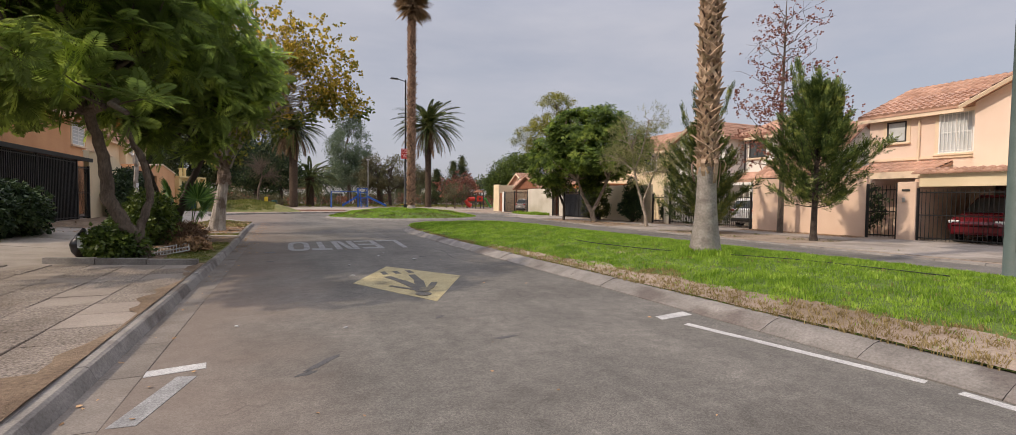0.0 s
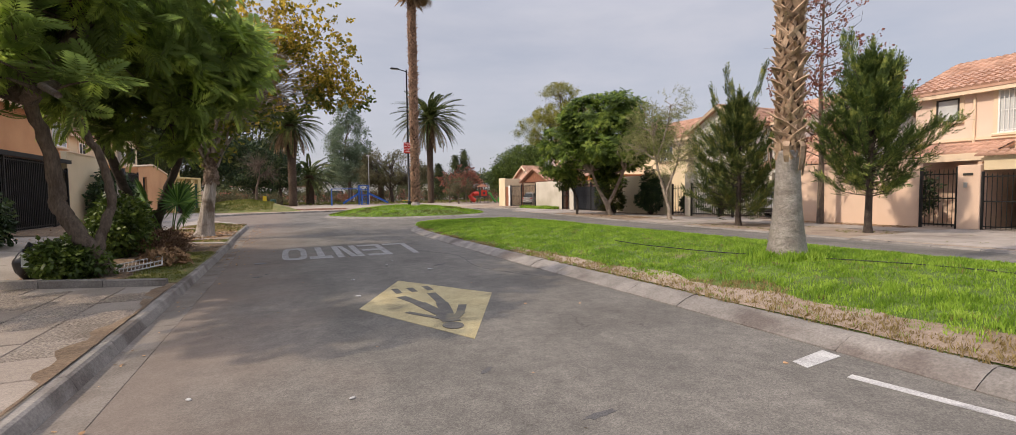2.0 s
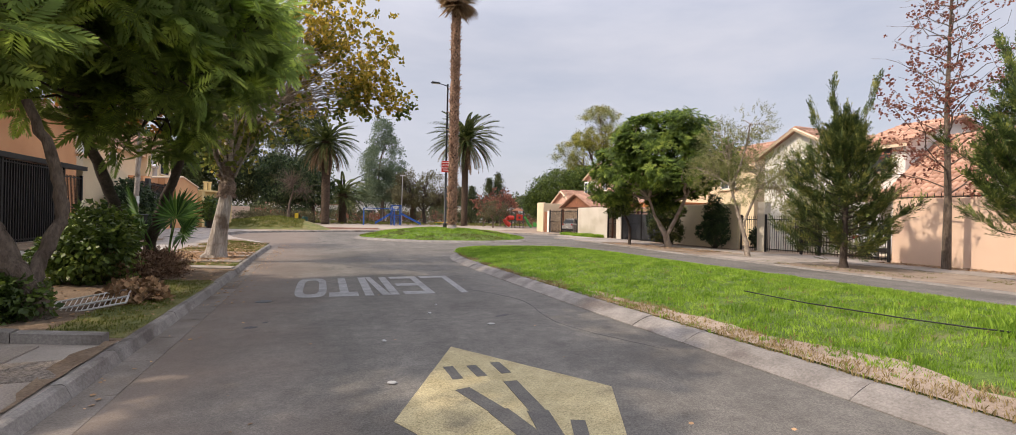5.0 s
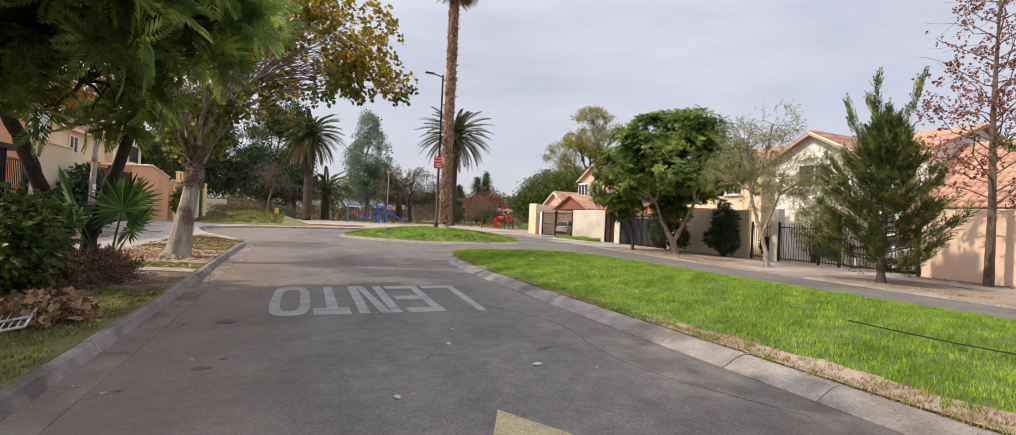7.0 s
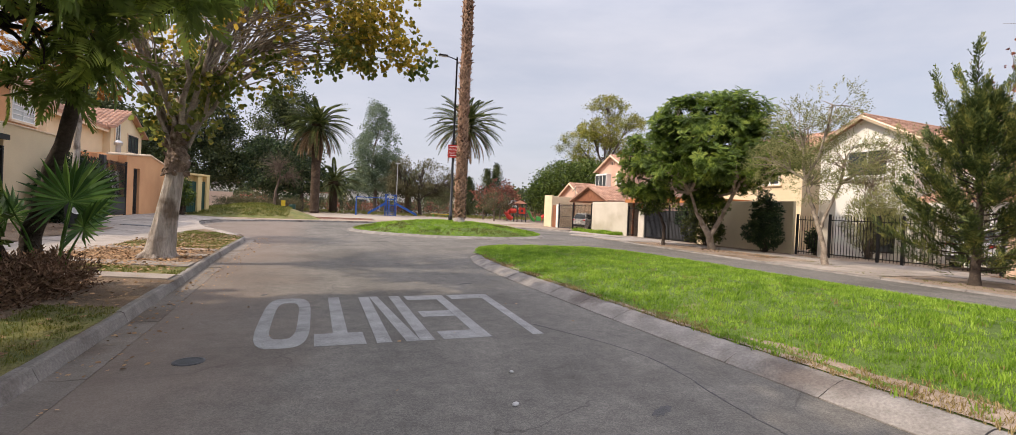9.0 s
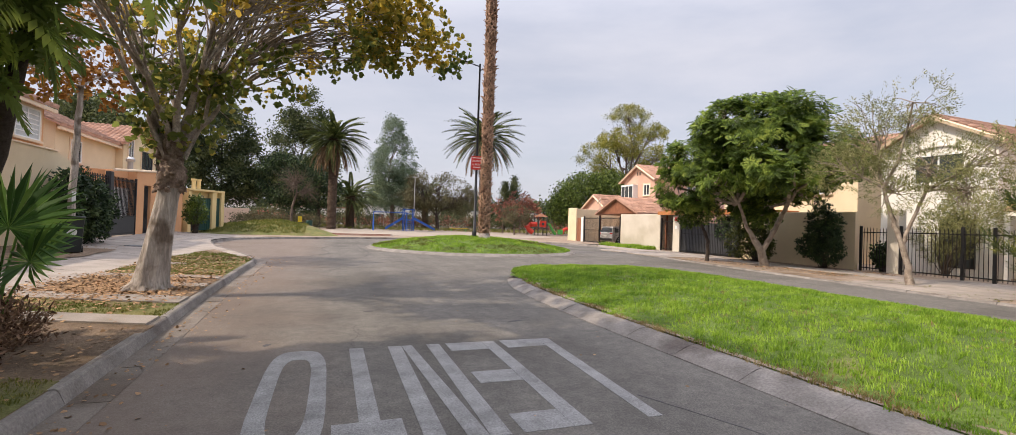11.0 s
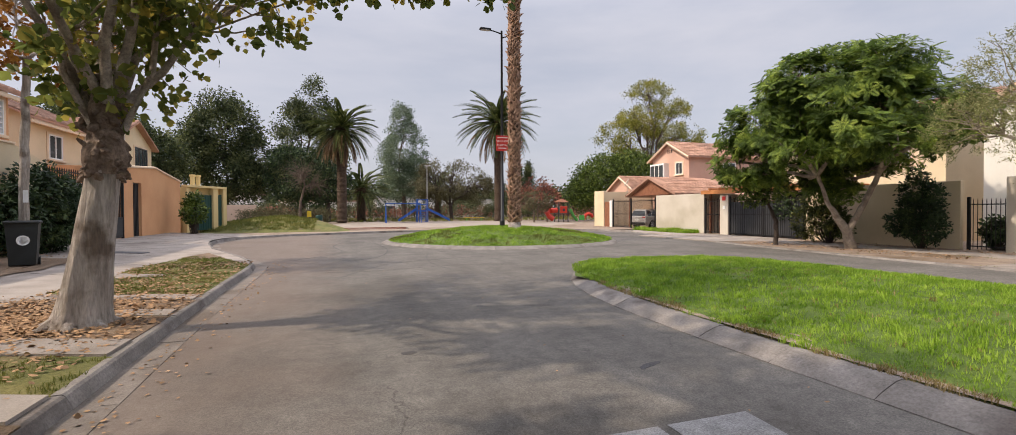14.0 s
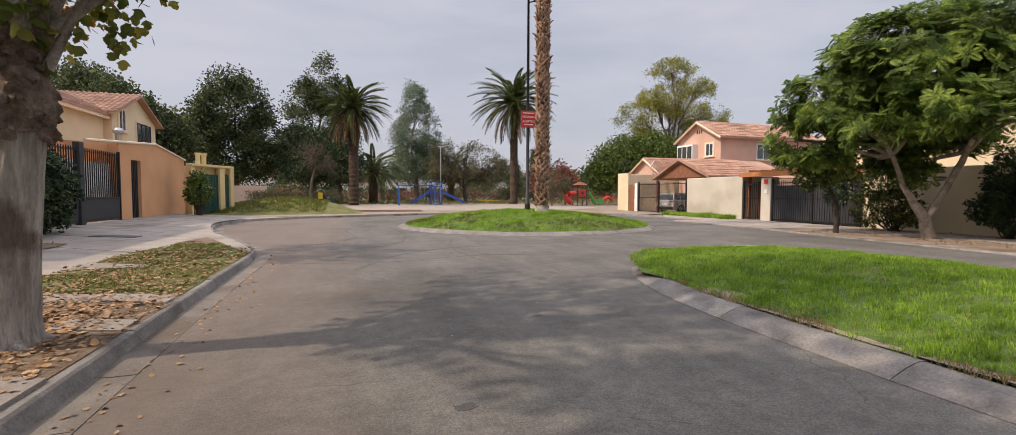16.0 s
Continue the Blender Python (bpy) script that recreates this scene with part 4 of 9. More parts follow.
def railing(name, x, y0, y1, z0, z1, label, material=BLACK_IRON, spacing=0.13, size=0.018, rails=(0.12, 0.9), spikes=0.08, posts=(), category="fence", sheet_to=0.0, th=None):
    """Upright bars in the plane x, from y0 to y1."""
    f = th or thing(name, (x, (y0 + y1) / 2, z0), label, category)
    n = max(2, round((y1 - y0) / spacing))
    s = size / 2
    bar = Geo().add([(-s, -s, 0), (s, -s, 0), (s, s, 0), (-s, s, 0), (-s, -s, 1), (s, -s, 1), (s, s, 1), (-s, s, 1), (0, 0, 1 + spikes / (z1 - z0))], [(0, 1, 5, 4), (1, 2, 6, 5), (2, 3, 7, 6), (3, 0, 4, 7), (4, 5, 8), (5, 6, 8), (6, 7, 8), (7, 4, 8), (3, 2, 1, 0)]).mesh("bar", material)
    inv = f.matrix_basis.inverted()
    for k in range(n + 1):
        ob = piece("bar", bar, Matrix.LocRotScale((x, y0 + (y1 - y0) * k / n, z0 + 0.05), None, (1, 1, z1 - z0 - 0.05 - spikes)), f)
        ob.matrix_parent_inverse = inv
    for r in rails:
        zz = z0 + (z1 - z0) * r
        part("rail", Geo().box(x - 0.022, x + 0.022, y0 - 0.01, y1 + 0.01, zz - 0.02, zz + 0.02), material, f)
    for p in posts:
        part("post", Geo().box(x - 0.045, x + 0.045, p - 0.045, p + 0.045, z0 - 0.05, z1 + 0.04, 0.008), material, f)
    if sheet_to:
        part("panel", Geo().box(x + 0.012, x + 0.02, y0, y1, z0 + 0.06, z0 + sheet_to), DARK_SHEET, f)
    return f


def garden_wall(name, x, y0, y1, top, material, label, thick=0.18, cap=True, base=0.0):
    w = thing(name, (x, (y0 + y1) / 2, base), label, "garden wall", "", "structure")
    part("wall_body", Geo().box(x, x + thick, y0, y1, base - 0.1, top, 0.012), material, w)
    return w


# ---- right side: lot of the salmon house ----
Z_R = 0.04
railing("driveway_gate", GX, 5.2, 10.75, Z_R, 2.0, "black iron driveway gate of upright bars before a carport", posts=(10.75, 8.0, 5.2), category="gate", rails=(0.06, 0.5, 0.93))
par = thing("carport_front", (GX, 8, 0), "salmon carport parapet with a clay tile coping", "carport", "", "structure")
part("parapet", Geo().box(GX + 0.05, GX + 0.25, 4.8, 10.75, 2.08, 2.58, 0.012), CREAM_WALL, par)
part("soffit", Geo().box(GX + 0.25, 28.2, 4.8, 10.9, 2.40, 2.52), CREAM_WALL, par)
tiles_on("tiles", (GX - 0.1, 10.95, 2.56), (GX - 0.1, 4.8, 2.56), (GX + 0.35, 4.8, 2.72), (GX + 0.35, 10.95, 2.72), par)
part("pillar", Geo().box(GX - 0.12, GX + 0.35, 10.76, 11.38, -0.05, 2.28, 0.015), PINK_WALL, par)
part("side_wall", Geo().box(GX + 0.4, 28.2, 10.9, 11.05, -0.05, 2.4), PINK_WALL, par)
part("back_wall", Geo().box(28.0, 28.25, 4.8, 10.88, -0.05, 2.39), RUST_DOOR, par)
part("number_plaque", Geo().box(GX - 0.14, GX - 0.122, 10.95, 11.22, 1.92, 2.0), DARK_FRAME, par, "small dark plaque")
part("intercom", Geo().box(GX - 0.15, GX - 0.122, 11.1, 11.2, 1.5, 1.68, 0.005), GREY_METAL, par, "grey door intercom")
railing("garden_gate", GX, 11.42, 12.5, Z_R, 2.2, "black iron garden gate with a lock box", posts=(11.42, 12.5), category="gate", rails=(0.06, 0.5, 0.9))
garden_wall("garden_wall_salmon", GX, 12.56, 17.95, 2.58, PINK_WALL, "salmon rendered garden wall with a low spiked rail")
garden_wall("garden_wall_inner", 24.6, 12.56, 17.0, 2.3, PINK_WALL, "salmon rendered inner wall")
railing("wall_spikes", GX + 0.09, 12.6, 17.9, 2.53, 2.86, "short black iron spikes on the wall top", spacing=0.22, rails=(0.3,), spikes=0.12, category="spike rail")
h1 = gable_house("house_salmon", 25.0, 33.0, 4.0, 14.3, 5.45, 7.1, PALE_PINK, "two-storey salmon house with clay tile roof and white windows", along="y", pieces=True, base=2.53)
part("wall", Geo().box(25.0, 33.0, 11.06, 14.3, -0.1, 2.53), PALE_PINK, h1)
part("wall", Geo().box(28.3, 33.0, 4.0, 11.06, -0.1, 2.53), PALE_PINK, h1)
gable_house("", 24.6, 31.0, 4.6, 10.3, 5.45, 7.0, PALE_PINK, "", along="x", thing_ob=h1, base=2.531)
window_x(h1, 25.0, 10.5, 11.55, 3.62, 5.2, grille=True, pane_mat=BLIND, sill=True)
window_x(h1, 25.0, 12.85, 13.5, 4.25, 5.05, frame_mat=DARK_FRAME, pane_mat=BLIND, mullions=0)
part("string_course", Geo().box(24.93, 25.0, 10.35, 14.3, 3.36, 3.48), PALE_TRIM, h1)
part("downpipe", Geo().tube([(24.93, 12.3, 3.0), (24.93, 12.3, 5.0), (24.97, 12.3, 5.05)], [0.045, 0.045, 0.045], 8), PALE_TRIM, h1)
canopy = slab_roof("canopy_roof", [(23.4, 14.2, 2.75), (23.4, 11.1, 2.75), (25.0, 11.1, 3.2), (25.0, 14.2, 3.2)], h1)
tiles_on("tiles", (23.4, 14.2, 2.78), (23.4, 11.1, 2.78), (25.0, 11.1, 3.23), (25.0, 14.2, 3.23), canopy)
part("canopy_fascia", Geo().box(23.36, 23.40, 11.1, 14.2, 2.5, 2.78), PALE_TRIM, h1)

# ---- right side: lot of the white house ----
railing("street_fence", GX, 18.05, 23.9, Z_R, 1.92, "black iron street fence of upright spiked bars", posts=(18.05, 21.0, 21.9, 23.9), rails=(0.08, 0.88))
pw = thing("gate_pier", (GX, 24.15, 0), "weathered beige gate pier", "pier", "", "structure")
part("pier_body", Geo().box(GX - 0.05, GX + 0.4, 23.96, 24.40, -0.05, 2.6, 0.012), BEIGE_WALL, pw)
railing("garden_gate", GX, 24.44, 25.45, Z_R, 1.9, "black iron garden gate of upright bars", posts=(25.45,), category="gate", rails=(0.08, 0.88))
garden_wall("garden_wall_cream", GX, 25.7, 31.9, 2.55, CREAM_WALL, "cream rendered garden wall under the trees", base=0.0)
h2 = gable_house("house_white", 24.5, 31.0, 22.2, 26.4, 5.45, 6.6, WHITE_WALL, "two-storey off-white house with clay tile roof", along="x")
gable_house("", 26.0, 34.0, 19.95, 22.1, 5.5, 6.9, WHITE_WALL, "", along="y", thing_ob=h2)
part("wing_wall", Geo().wall_prism_y([(24.5, 0.0), (33.0, 0.0), (33.0, 3.0), (28.6, 5.75), (24.5, 2.85)], 16.6, 19.6), WHITE_WALL, h2)
for q in ([(24.1, 16.3, 2.72), (24.1, 19.9, 2.72), (28.6, 19.9, 5.92), (28.6, 16.3, 5.92)], [(33.2, 19.9, 2.9), (33.2, 16.3, 2.9), (28.6, 16.3, 5.92), (28.6, 19.9, 5.92)]):
    r = slab_roof("wing_roof", q, h2)
    tiles_on("tiles", *q, r)
window_x(h2, 24.5, 23.3, 25.0, 3.9, 5.0, mullions=1, surround=WHITE_WALL)
window_x(h2, 26.0, 20.6, 21.6, 4.2, 5.2, frame_mat=DARK_FRAME, mullions=1, surround=None)
window_x(h2, 24.5, 22.9, 24.0, 0.4, 2.3, frame_mat=DARK_FRAME, mullions=1, sill=False, surround=None)
part("arch_moulding", Geo().tube([(24.44, 24.15 + 1.05 * math.cos(a), 5.06 + 0.35 * math.sin(a)) for a in np.linspace(0, math.pi, 9)], [0.05] * 9, 6), WHITE_WALL, h2)
part("downpipe", Geo().tube([(25.95, 21.95, 2.9), (25.95, 21.95, 5.4)], [0.045, 0.045], 8), DARK_FRAME, h2)
porch = slab_roof("porch_roof", [(24.2, 21.9, 2.7), (24.2, 20.0, 2.7), (26.0, 20.0, 3.2), (26.0, 21.9, 3.2)], h2)
tiles_on("tiles", (24.2, 21.9, 2.73), (24.2, 20.0, 2.73), (26.0, 20.0, 3.23), (26.0, 21.9, 3.23), porch)
part("porch_beam", Geo().box(24.2, 24.4, 20.0, 21.9, 2.45, 2.60), WHITE_WALL, h2)
for yy in (20.1, 21.8):
    part("porch_post", Geo().box(24.22, 24.38, yy - 0.08, yy + 0.08, -0.05, 2.45), WHITE_WALL, h2)

# ---- right side: cream house with the black gates ----
h3 = gable_house("house_cream", 26.0, 33.0, 28.5, 37.5, 5.4, 7.0, CREAM_WALL, "two-storey cream house with clay tile roof", along="y")
window_x(h3, 26.0, 34.0, 35.2, 3.8, 5.0)
window_x(h3, 26.0, 30.0, 31.2, 3.8, 5.0)
railing("driveway_gate", GX, 32.05, 36.75, Z_R, 2.25, "black iron driveway gate backed with dark sheet", posts=(32.05, 34.4, 36.75), category="gate", rails=(0.06, 0.55, 0.92), sheet_to=1.9)
pb = thing("gate_pier", (GX, 37.1, 0), "off-white gate pier with a small red notice", "pier", "", "structure")
part("pier_body", Geo().box(GX - 0.1, GX + 0.35, 36.82, 37.46, -0.05, 2.36, 0.015), BEIGE_WALL, pb)
part("notice", Geo().box(GX - 0.125, GX - 0.104, 37.0, 37.25, 2.05, 2.28), SIGN_RED, pb, "small red notice")
part("meter_box", Geo().box(GX - 0.13, GX - 0.104, 37.0, 37.2, 1.55, 1.75, 0.004), WHITE_FRAME, pb)
railing("garden_gate", GX, 37.5, 38.75, Z_R, 2.2, "black iron garden gate before a dark red door", posts=(38.75,), category="gate", rails=(0.06, 0.55, 0.92))
part("door_behind", Geo().box(GX + 1.0, GX + 1.08, 37.5, 38.75, -0.05, 2.2), RUST_DOOR, h3)
beam = thing("carport_roof", (GX, 35, 2.5), "orange stained timber carport roof beam", "carport", "", "structure")
part("beam", Geo().box(GX - 0.25, GX - 0.1, 31.5, 38.9, 2.45, 2.68, 0.01), WOOD, beam)
part("roof_panel", Geo().box(GX - 0.1, 25.9, 31.5, 38.9, 2.60, 2.70), WOOD_BROWN, beam)
for yy in np.arange(31.7, 38.9, 0.8):
    part("rafter", Geo().box(GX - 0.35, 25.8, yy - 0.04, yy + 0.04, 2.701, 2.80), WOOD, beam)
for yy in (31.98, 38.82):
    part("post", Geo().box(GX + 0.40, GX + 0.52, yy - 0.06, yy + 0.06, -0.05, 2.6), WOOD_BROWN, beam)

# ---- right side: pink house with the bay window ----
garden_wall("garden_wall_beige", GX, 38.9, 43.75, 2.52, BEIGE_WALL, "weathered beige rendered garden wall behind a strip of grass")
garden_wall("garden_wall_return", GX + 0.2, 38.9, 39.08, 2.5, BEIGE_WALL, "short return of the garden wall", thick=2.5)
railing("driveway_gate", GX, 43.8, 49.5, Z_R, 2.35, "black iron driveway gate before a parked car", posts=(43.8, 46.9, 49.5), category="gate", rails=(0.06, 0.5, 0.93))
tw = thing("garden_wall_tall", (GX, 51.3, 0), "tall beige rendered wall with a weathered edge", "garden wall", "", "structure")
part("wall_body", Geo().box(GX - 0.1, GX + 0.1, 50.9, 52.5, -0.05, 3.15, 0.015), CREAM_WALL, tw)
part("side_body", Geo().box(GX + 0.11, 30.0, 52.3, 52.48, -0.05, 3.12, 0.015), CREAM_WALL, tw)
part("pier", Geo().box(GX - 0.1, GX + 0.15, 49.58, 49.95, -0.05, 2.3, 0.012), WHITE_WALL, tw)
part("panel_door", Geo().box(GX, GX + 0.06, 50.0, 50.85, 0.05, 2.2), WOOD_BROWN, tw)
h4 = gable_house("house_pink", 27.5, 37.0, 47.2, 52.1, 5.95, 7.25, ROSE_WALL, "two-storey pink house with a white bay window and tile roof", along="x")
bayw = part("bay", Geo().box(26.95, 27.5, 49.8, 51.75, 3.55, 5.55), WHITE_FRAME, h4)
for a, b in ((49.9, 50.42), (50.52, 51.05), (51.15, 51.66)):
    part("pane", Geo().box(26.93, 26.96, a, b, 3.95, 5.4), GLASS, bayw)
window_x(h4, 27.5, 48.05, 48.8, 4.55, 5.45)
window_y(h4, 47.2, 31.0, 32.2, 4.3, 5.4)
for yy in (49.4, 49.65, 49.9):
    part("gable_vent", Geo().box(27.46, 27.5, yy - 0.05, yy + 0.05, 6.4, 6.7), DARK_FRAME, h4)
cp = thing("carport_gable", (24.5, 45.8, 0), "gabled carport roof of clay tiles with brown timber front", "carport", "", "structure")
part("gable_board", Geo().wall_prism([(42.6, 2.62), (48.0, 2.62), (45.3, 3.75)], 22.5, 22.58), WOOD_BROWN, cp)
for ya in (42.2, 48.4):
    r = slab_roof("roof", [(22.2, ya, 2.62), (29.5, ya, 2.62), (29.5, 45.3, 3.92), (22.2, 45.3, 3.92)], cp)
    tiles_on("tiles", (22.2, ya, 2.62), (27.4, ya, 2.62), (27.4, 45.3, 3.92), (22.2, 45.3, 3.92), r)
part("eaves_beam", Geo().box(22.3, 29.4, 42.2, 42.34, 2.36, 2.52), YELLOW_WALL, cp)
for xx, yy in ((22.6, 42.4), (22.6, 48.2), (27.3, 42.4), (27.3, 48.2)):
    part("post", Geo().box(xx - 0.07, xx + 0.07, yy - 0.07, yy + 0.07, -0.05, 2.5), WOOD_BROWN, cp)
gable_house("house_low", 26.0, 34.0, 52.6, 57.2, 3.3, 4.6, ROSE_WALL, "single-storey pink house with clay tile roof", along="x")
dish = thing("satellite_dish", (25.0, 52.4, 3.1), "round pale satellite dish on the wall top", "satellite dish")
part("reflector", Geo().lathe((0, 0, 0), [(0.02, -0.10), (0.20, -0.08), (0.38, 0.0), (0.40, 0.015), (0.375, 0.008), (0.19, -0.06), (0.02, -0.08)], 20), BEIGE_WALL, dish, smooth=True).matrix_basis = Matrix.Translation((24.9, 52.4, 4.0)) @ Euler((0, radians(-58), radians(-25))).to_matrix().to_4x4()
part("mast", Geo().tube([(25.05, 52.4, 3.1), (25.05, 52.4, 4.05)], [0.03, 0.03], 8), GREY_METAL, dish)
part("mast_foot", Geo().box(24.9, 25.2, 52.31, 52.47, 3.122, 3.16), GREY_METAL, dish)

# ---- left side: gates, walls and houses ----
LX, LZ = -8.5, 0.34
railing("driveway_gate", LX, 18.5, 27.7, LZ, 2.95, "tall black iron driveway gate of close upright slats", posts=(20.5, 24.0, 27.7), category="gate", rails=(0.05, 0.97), spacing=0.14, size=0.05, spikes=0.0)
railing("garden_gate", LX, 27.8, 29.1, LZ, 2.75, "black iron side gate of upright bars", posts=(29.1,), category="gate", rails=(0.05, 0.5, 0.97), spacing=0.11, spikes=0.0)
cl = thing("carport_canopy", (LX - 2, 24, 3), "dark steel carport canopy over the gate", "carport", "", "structure")
part("canopy", Geo().box(LX - 4.0, LX + 0.15, 17.5, 29.2, 3.02, 3.10), DARK_SHEET, cl)
part("canopy_beam", Geo().box(LX + 0.06, LX + 0.16, 17.5, 29.2, 2.98, 3.14), BLACK_IRON, cl)
for yy in (17.7, 29.0):
    part("post", Geo().box(LX - 3.9, LX - 3.8, yy - 0.05, yy + 0.05, 0.3, 3.0), BLACK_IRON, cl)
lw = thing("garden_wall_left", (LX, 31.5, LZ), "cream rendered wall beside the driveway gates", "garden wall", "", "structure")
part("wall_body", Geo().wall_prism([(29.2, 0.1), (33.95, 0.1), (33.95, 3.15), (32.5, 3.5), (29.2, 3.5)], LX - 0.2, LX), CREAM_WALL, lw)
part("wall_cap", Geo().box(LX - 0.24, LX + 0.04, 29.2, 32.5, 3.5, 3.56, 0.01), PALE_TRIM, lw)
g2 = railing("driveway_gate", LX, 34.0, 39.85, LZ, 3.05, "dark grey steel driveway gate, bars over sheet panels", posts=(34.0, 36.85, 39.85), category="gate", rails=(0.05, 0.33, 0.95), spacing=0.15, size=0.03, spikes=0.06, sheet_to=0.95)
part("gate_post", Geo().box(LX - 0.1, LX + 0.1, 36.7, 37.0, LZ, 3.2, 0.01), DARK_SHEET, g2)
part("blind_panel", Geo().box(LX - 0.3, LX - 0.28, 34.1, 39.8, LZ + 0.9, 2.6), WHITE_FRAME, g2, "pale corrugated sheet behind the bars")
an = thing("annex", (LX, 44, LZ), "orange rendered annex with a dark door and sloping top", "outbuilding", "", "structure")
part("wall_near", Geo().wall_prism([(39.9, 0.1), (41.0, 0.1), (41.0, 3.56), (39.9, 3.5)], LX - 3.0, LX), ORANGE_WALL, an)
part("wall_far", Geo().wall_prism([(42.0, 0.1), (47.9, 0.1), (47.9, 3.25), (43.8, 3.72), (42.0, 3.64)], LX - 3.0, LX), ORANGE_WALL, an)
part("wall_over_door", Geo().wall_prism([(41.0, 2.86), (42.0, 2.86), (42.0, 3.64), (41.0, 3.56)], LX - 0.25, LX), ORANGE_WALL, an)
part("coping", Geo().tube([(LX, 37.3, 3.32), (LX, 43.8, 3.76), (LX, 48.0, 3.28)], [0.06, 0.06, 0.06], 6), PALE_TRIM, an)
part("wall_back", Geo().wall_prism([(37.3, 3.08), (39.88, 3.08), (39.88, 3.5), (37.3, 3.28)], LX - 0.6, LX - 0.35), ORANGE_WALL, an)
part("wall_back_foot", Geo().box(LX - 0.6, LX - 0.35, 39.6, 39.88, 0.1, 3.06), ORANGE_WALL, an)
dd = part("door", Geo().box(LX - 0.18, LX - 0.12, 41.02, 41.98, LZ, 2.85), DARK_SHEET, an, "dark grey steel door")
for k in range(6):
    part("door_slat", Geo().box(LX - 0.12, LX - 0.10, 41.09 + 0.15 * k, 41.13 + 0.15 * k, LZ + 0.05, 2.8), BLACK_IRON, dd)
part("flue", Geo().lathe((LX - 2.0, 45.2, 3.2), [(0.14, 0.0), (0.14, 1.15), (0.22, 1.16), (0.24, 1.3), (0.15, 1.42), (0.05, 1.45)], 12), GREY_METAL, an, "galvanised flue")
gg = thing("yard_gate", (-7.7, 50, LZ), "dark green steel yard gate between pale yellow piers", "gate")
gm = Matrix.Translation((-8.35, 48.15, 0)) @ Matrix.Rotation(radians(-24), 4, "Z")
for nm, a, mt in (("pier", (-0.15, 0.15, 0.0, 0.3, 0.1, 2.95), YELLOW_WALL), ("gate_leaf", (-0.03, 0.03, 0.32, 2.3, LZ, 2.55), GREEN_SHEET), ("lintel", (-0.2, 0.2, 0.0, 3.55, 2.98, 3.12), YELLOW_WALL), ("pier", (-0.15, 0.15, 2.32, 2.75, 0.1, 2.95), YELLOW_WALL), ("side_door", (-0.03, 0.03, 2.77, 3.25, LZ, 2.6), GREEN_SHEET), ("pier", (-0.15, 0.15, 3.27, 3.6, 0.1, 3.0), YELLOW_WALL)):
    part(nm, Geo().box(*a, 0.01), mt, gg).matrix_basis = gm
for k in range(9):
    part("leaf_rib", Geo().box(0.032, 0.05, 0.42 + 0.22 * k, 0.45 + 0.22 * k, LZ + 0.06, 2.5), GREEN_SHEET, gg).matrix_basis = gm
for yy in (2.2, 2.7):
    part("chimney_pot", Geo().lathe((-1.2, yy, 3.0), [(0.13, 0), (0.13, 0.75), (0.17, 0.78), (0.17, 0.9)], 10), YELLOW_WALL, gg).matrix_basis = gm
part("yard_shed", Geo().box(-2.6, -0.22, 0.4, 3.4, 0.1, 3.0), YELLOW_WALL, gg).matrix_basis = gm
hl1 = gable_house("house_orange", -18.0, -11.0, 28.0, 37.2, 5.9, 7.4, ORANGE_WALL, "two-storey orange house with a white shuttered window", along="y", base=0.1)
window_x(hl1, -11.0, 35.2, 36.8, 4.35, 5.5, side=1, pane_mat=BLIND, cross=5)
hl2 = gable_house("house_ochre", -19.0, -12.0, 40.5, 47.4, 5.6, 7.2, CREAM_WALL, "two-storey ochre house with clay tile roof", along="y", base=0.1)
gable_house("", -18.0, -11.6, 47.4, 53.3, 5.7, 7.0, CREAM_WALL, "", along="x", base=0.1, thing_ob=hl2)
window_x(hl2, -11.6, 48.2, 48.9, 4.9, 6.0, side=1)
window_x(hl2, -11.6, 50.5, 52.4, 4.4, 5.5, side=1, frame_mat=DARK_FRAME, mullions=2)
window_x(hl2, -12.0, 42.0, 43.0, 4.0, 5.0, side=1)
hl3 = gable_house("house_near_left", -19.0, -12.4, 10.0, 26.0, 5.4, 7.2, TAN_WALL, "two-storey tan house behind the tall gate", along="y", base=0.1)
window_x(hl3, -12.4, 15.0, 16.6, 3.8, 5.0, side=1)


# ---- plant tools ----
def leaf_template(pts, bend=0.0):
    """A flat leaf outline as a fan of triangles from its base."""
    v = [(x, y, -bend * y * y - 0.25 * abs(x)) for x, y in pts]
    return v, [(0, i, i + 1) for i in range(1, len(v) - 1)]


def join_templates(items):
    v, f = [], []
    for tv, tf, m in items:
        k = len(v)
        v += [tuple(m @ Vector(p)) for p in tv]
        f += [tuple(i + k for i in q) for q in tf]
    return v, f


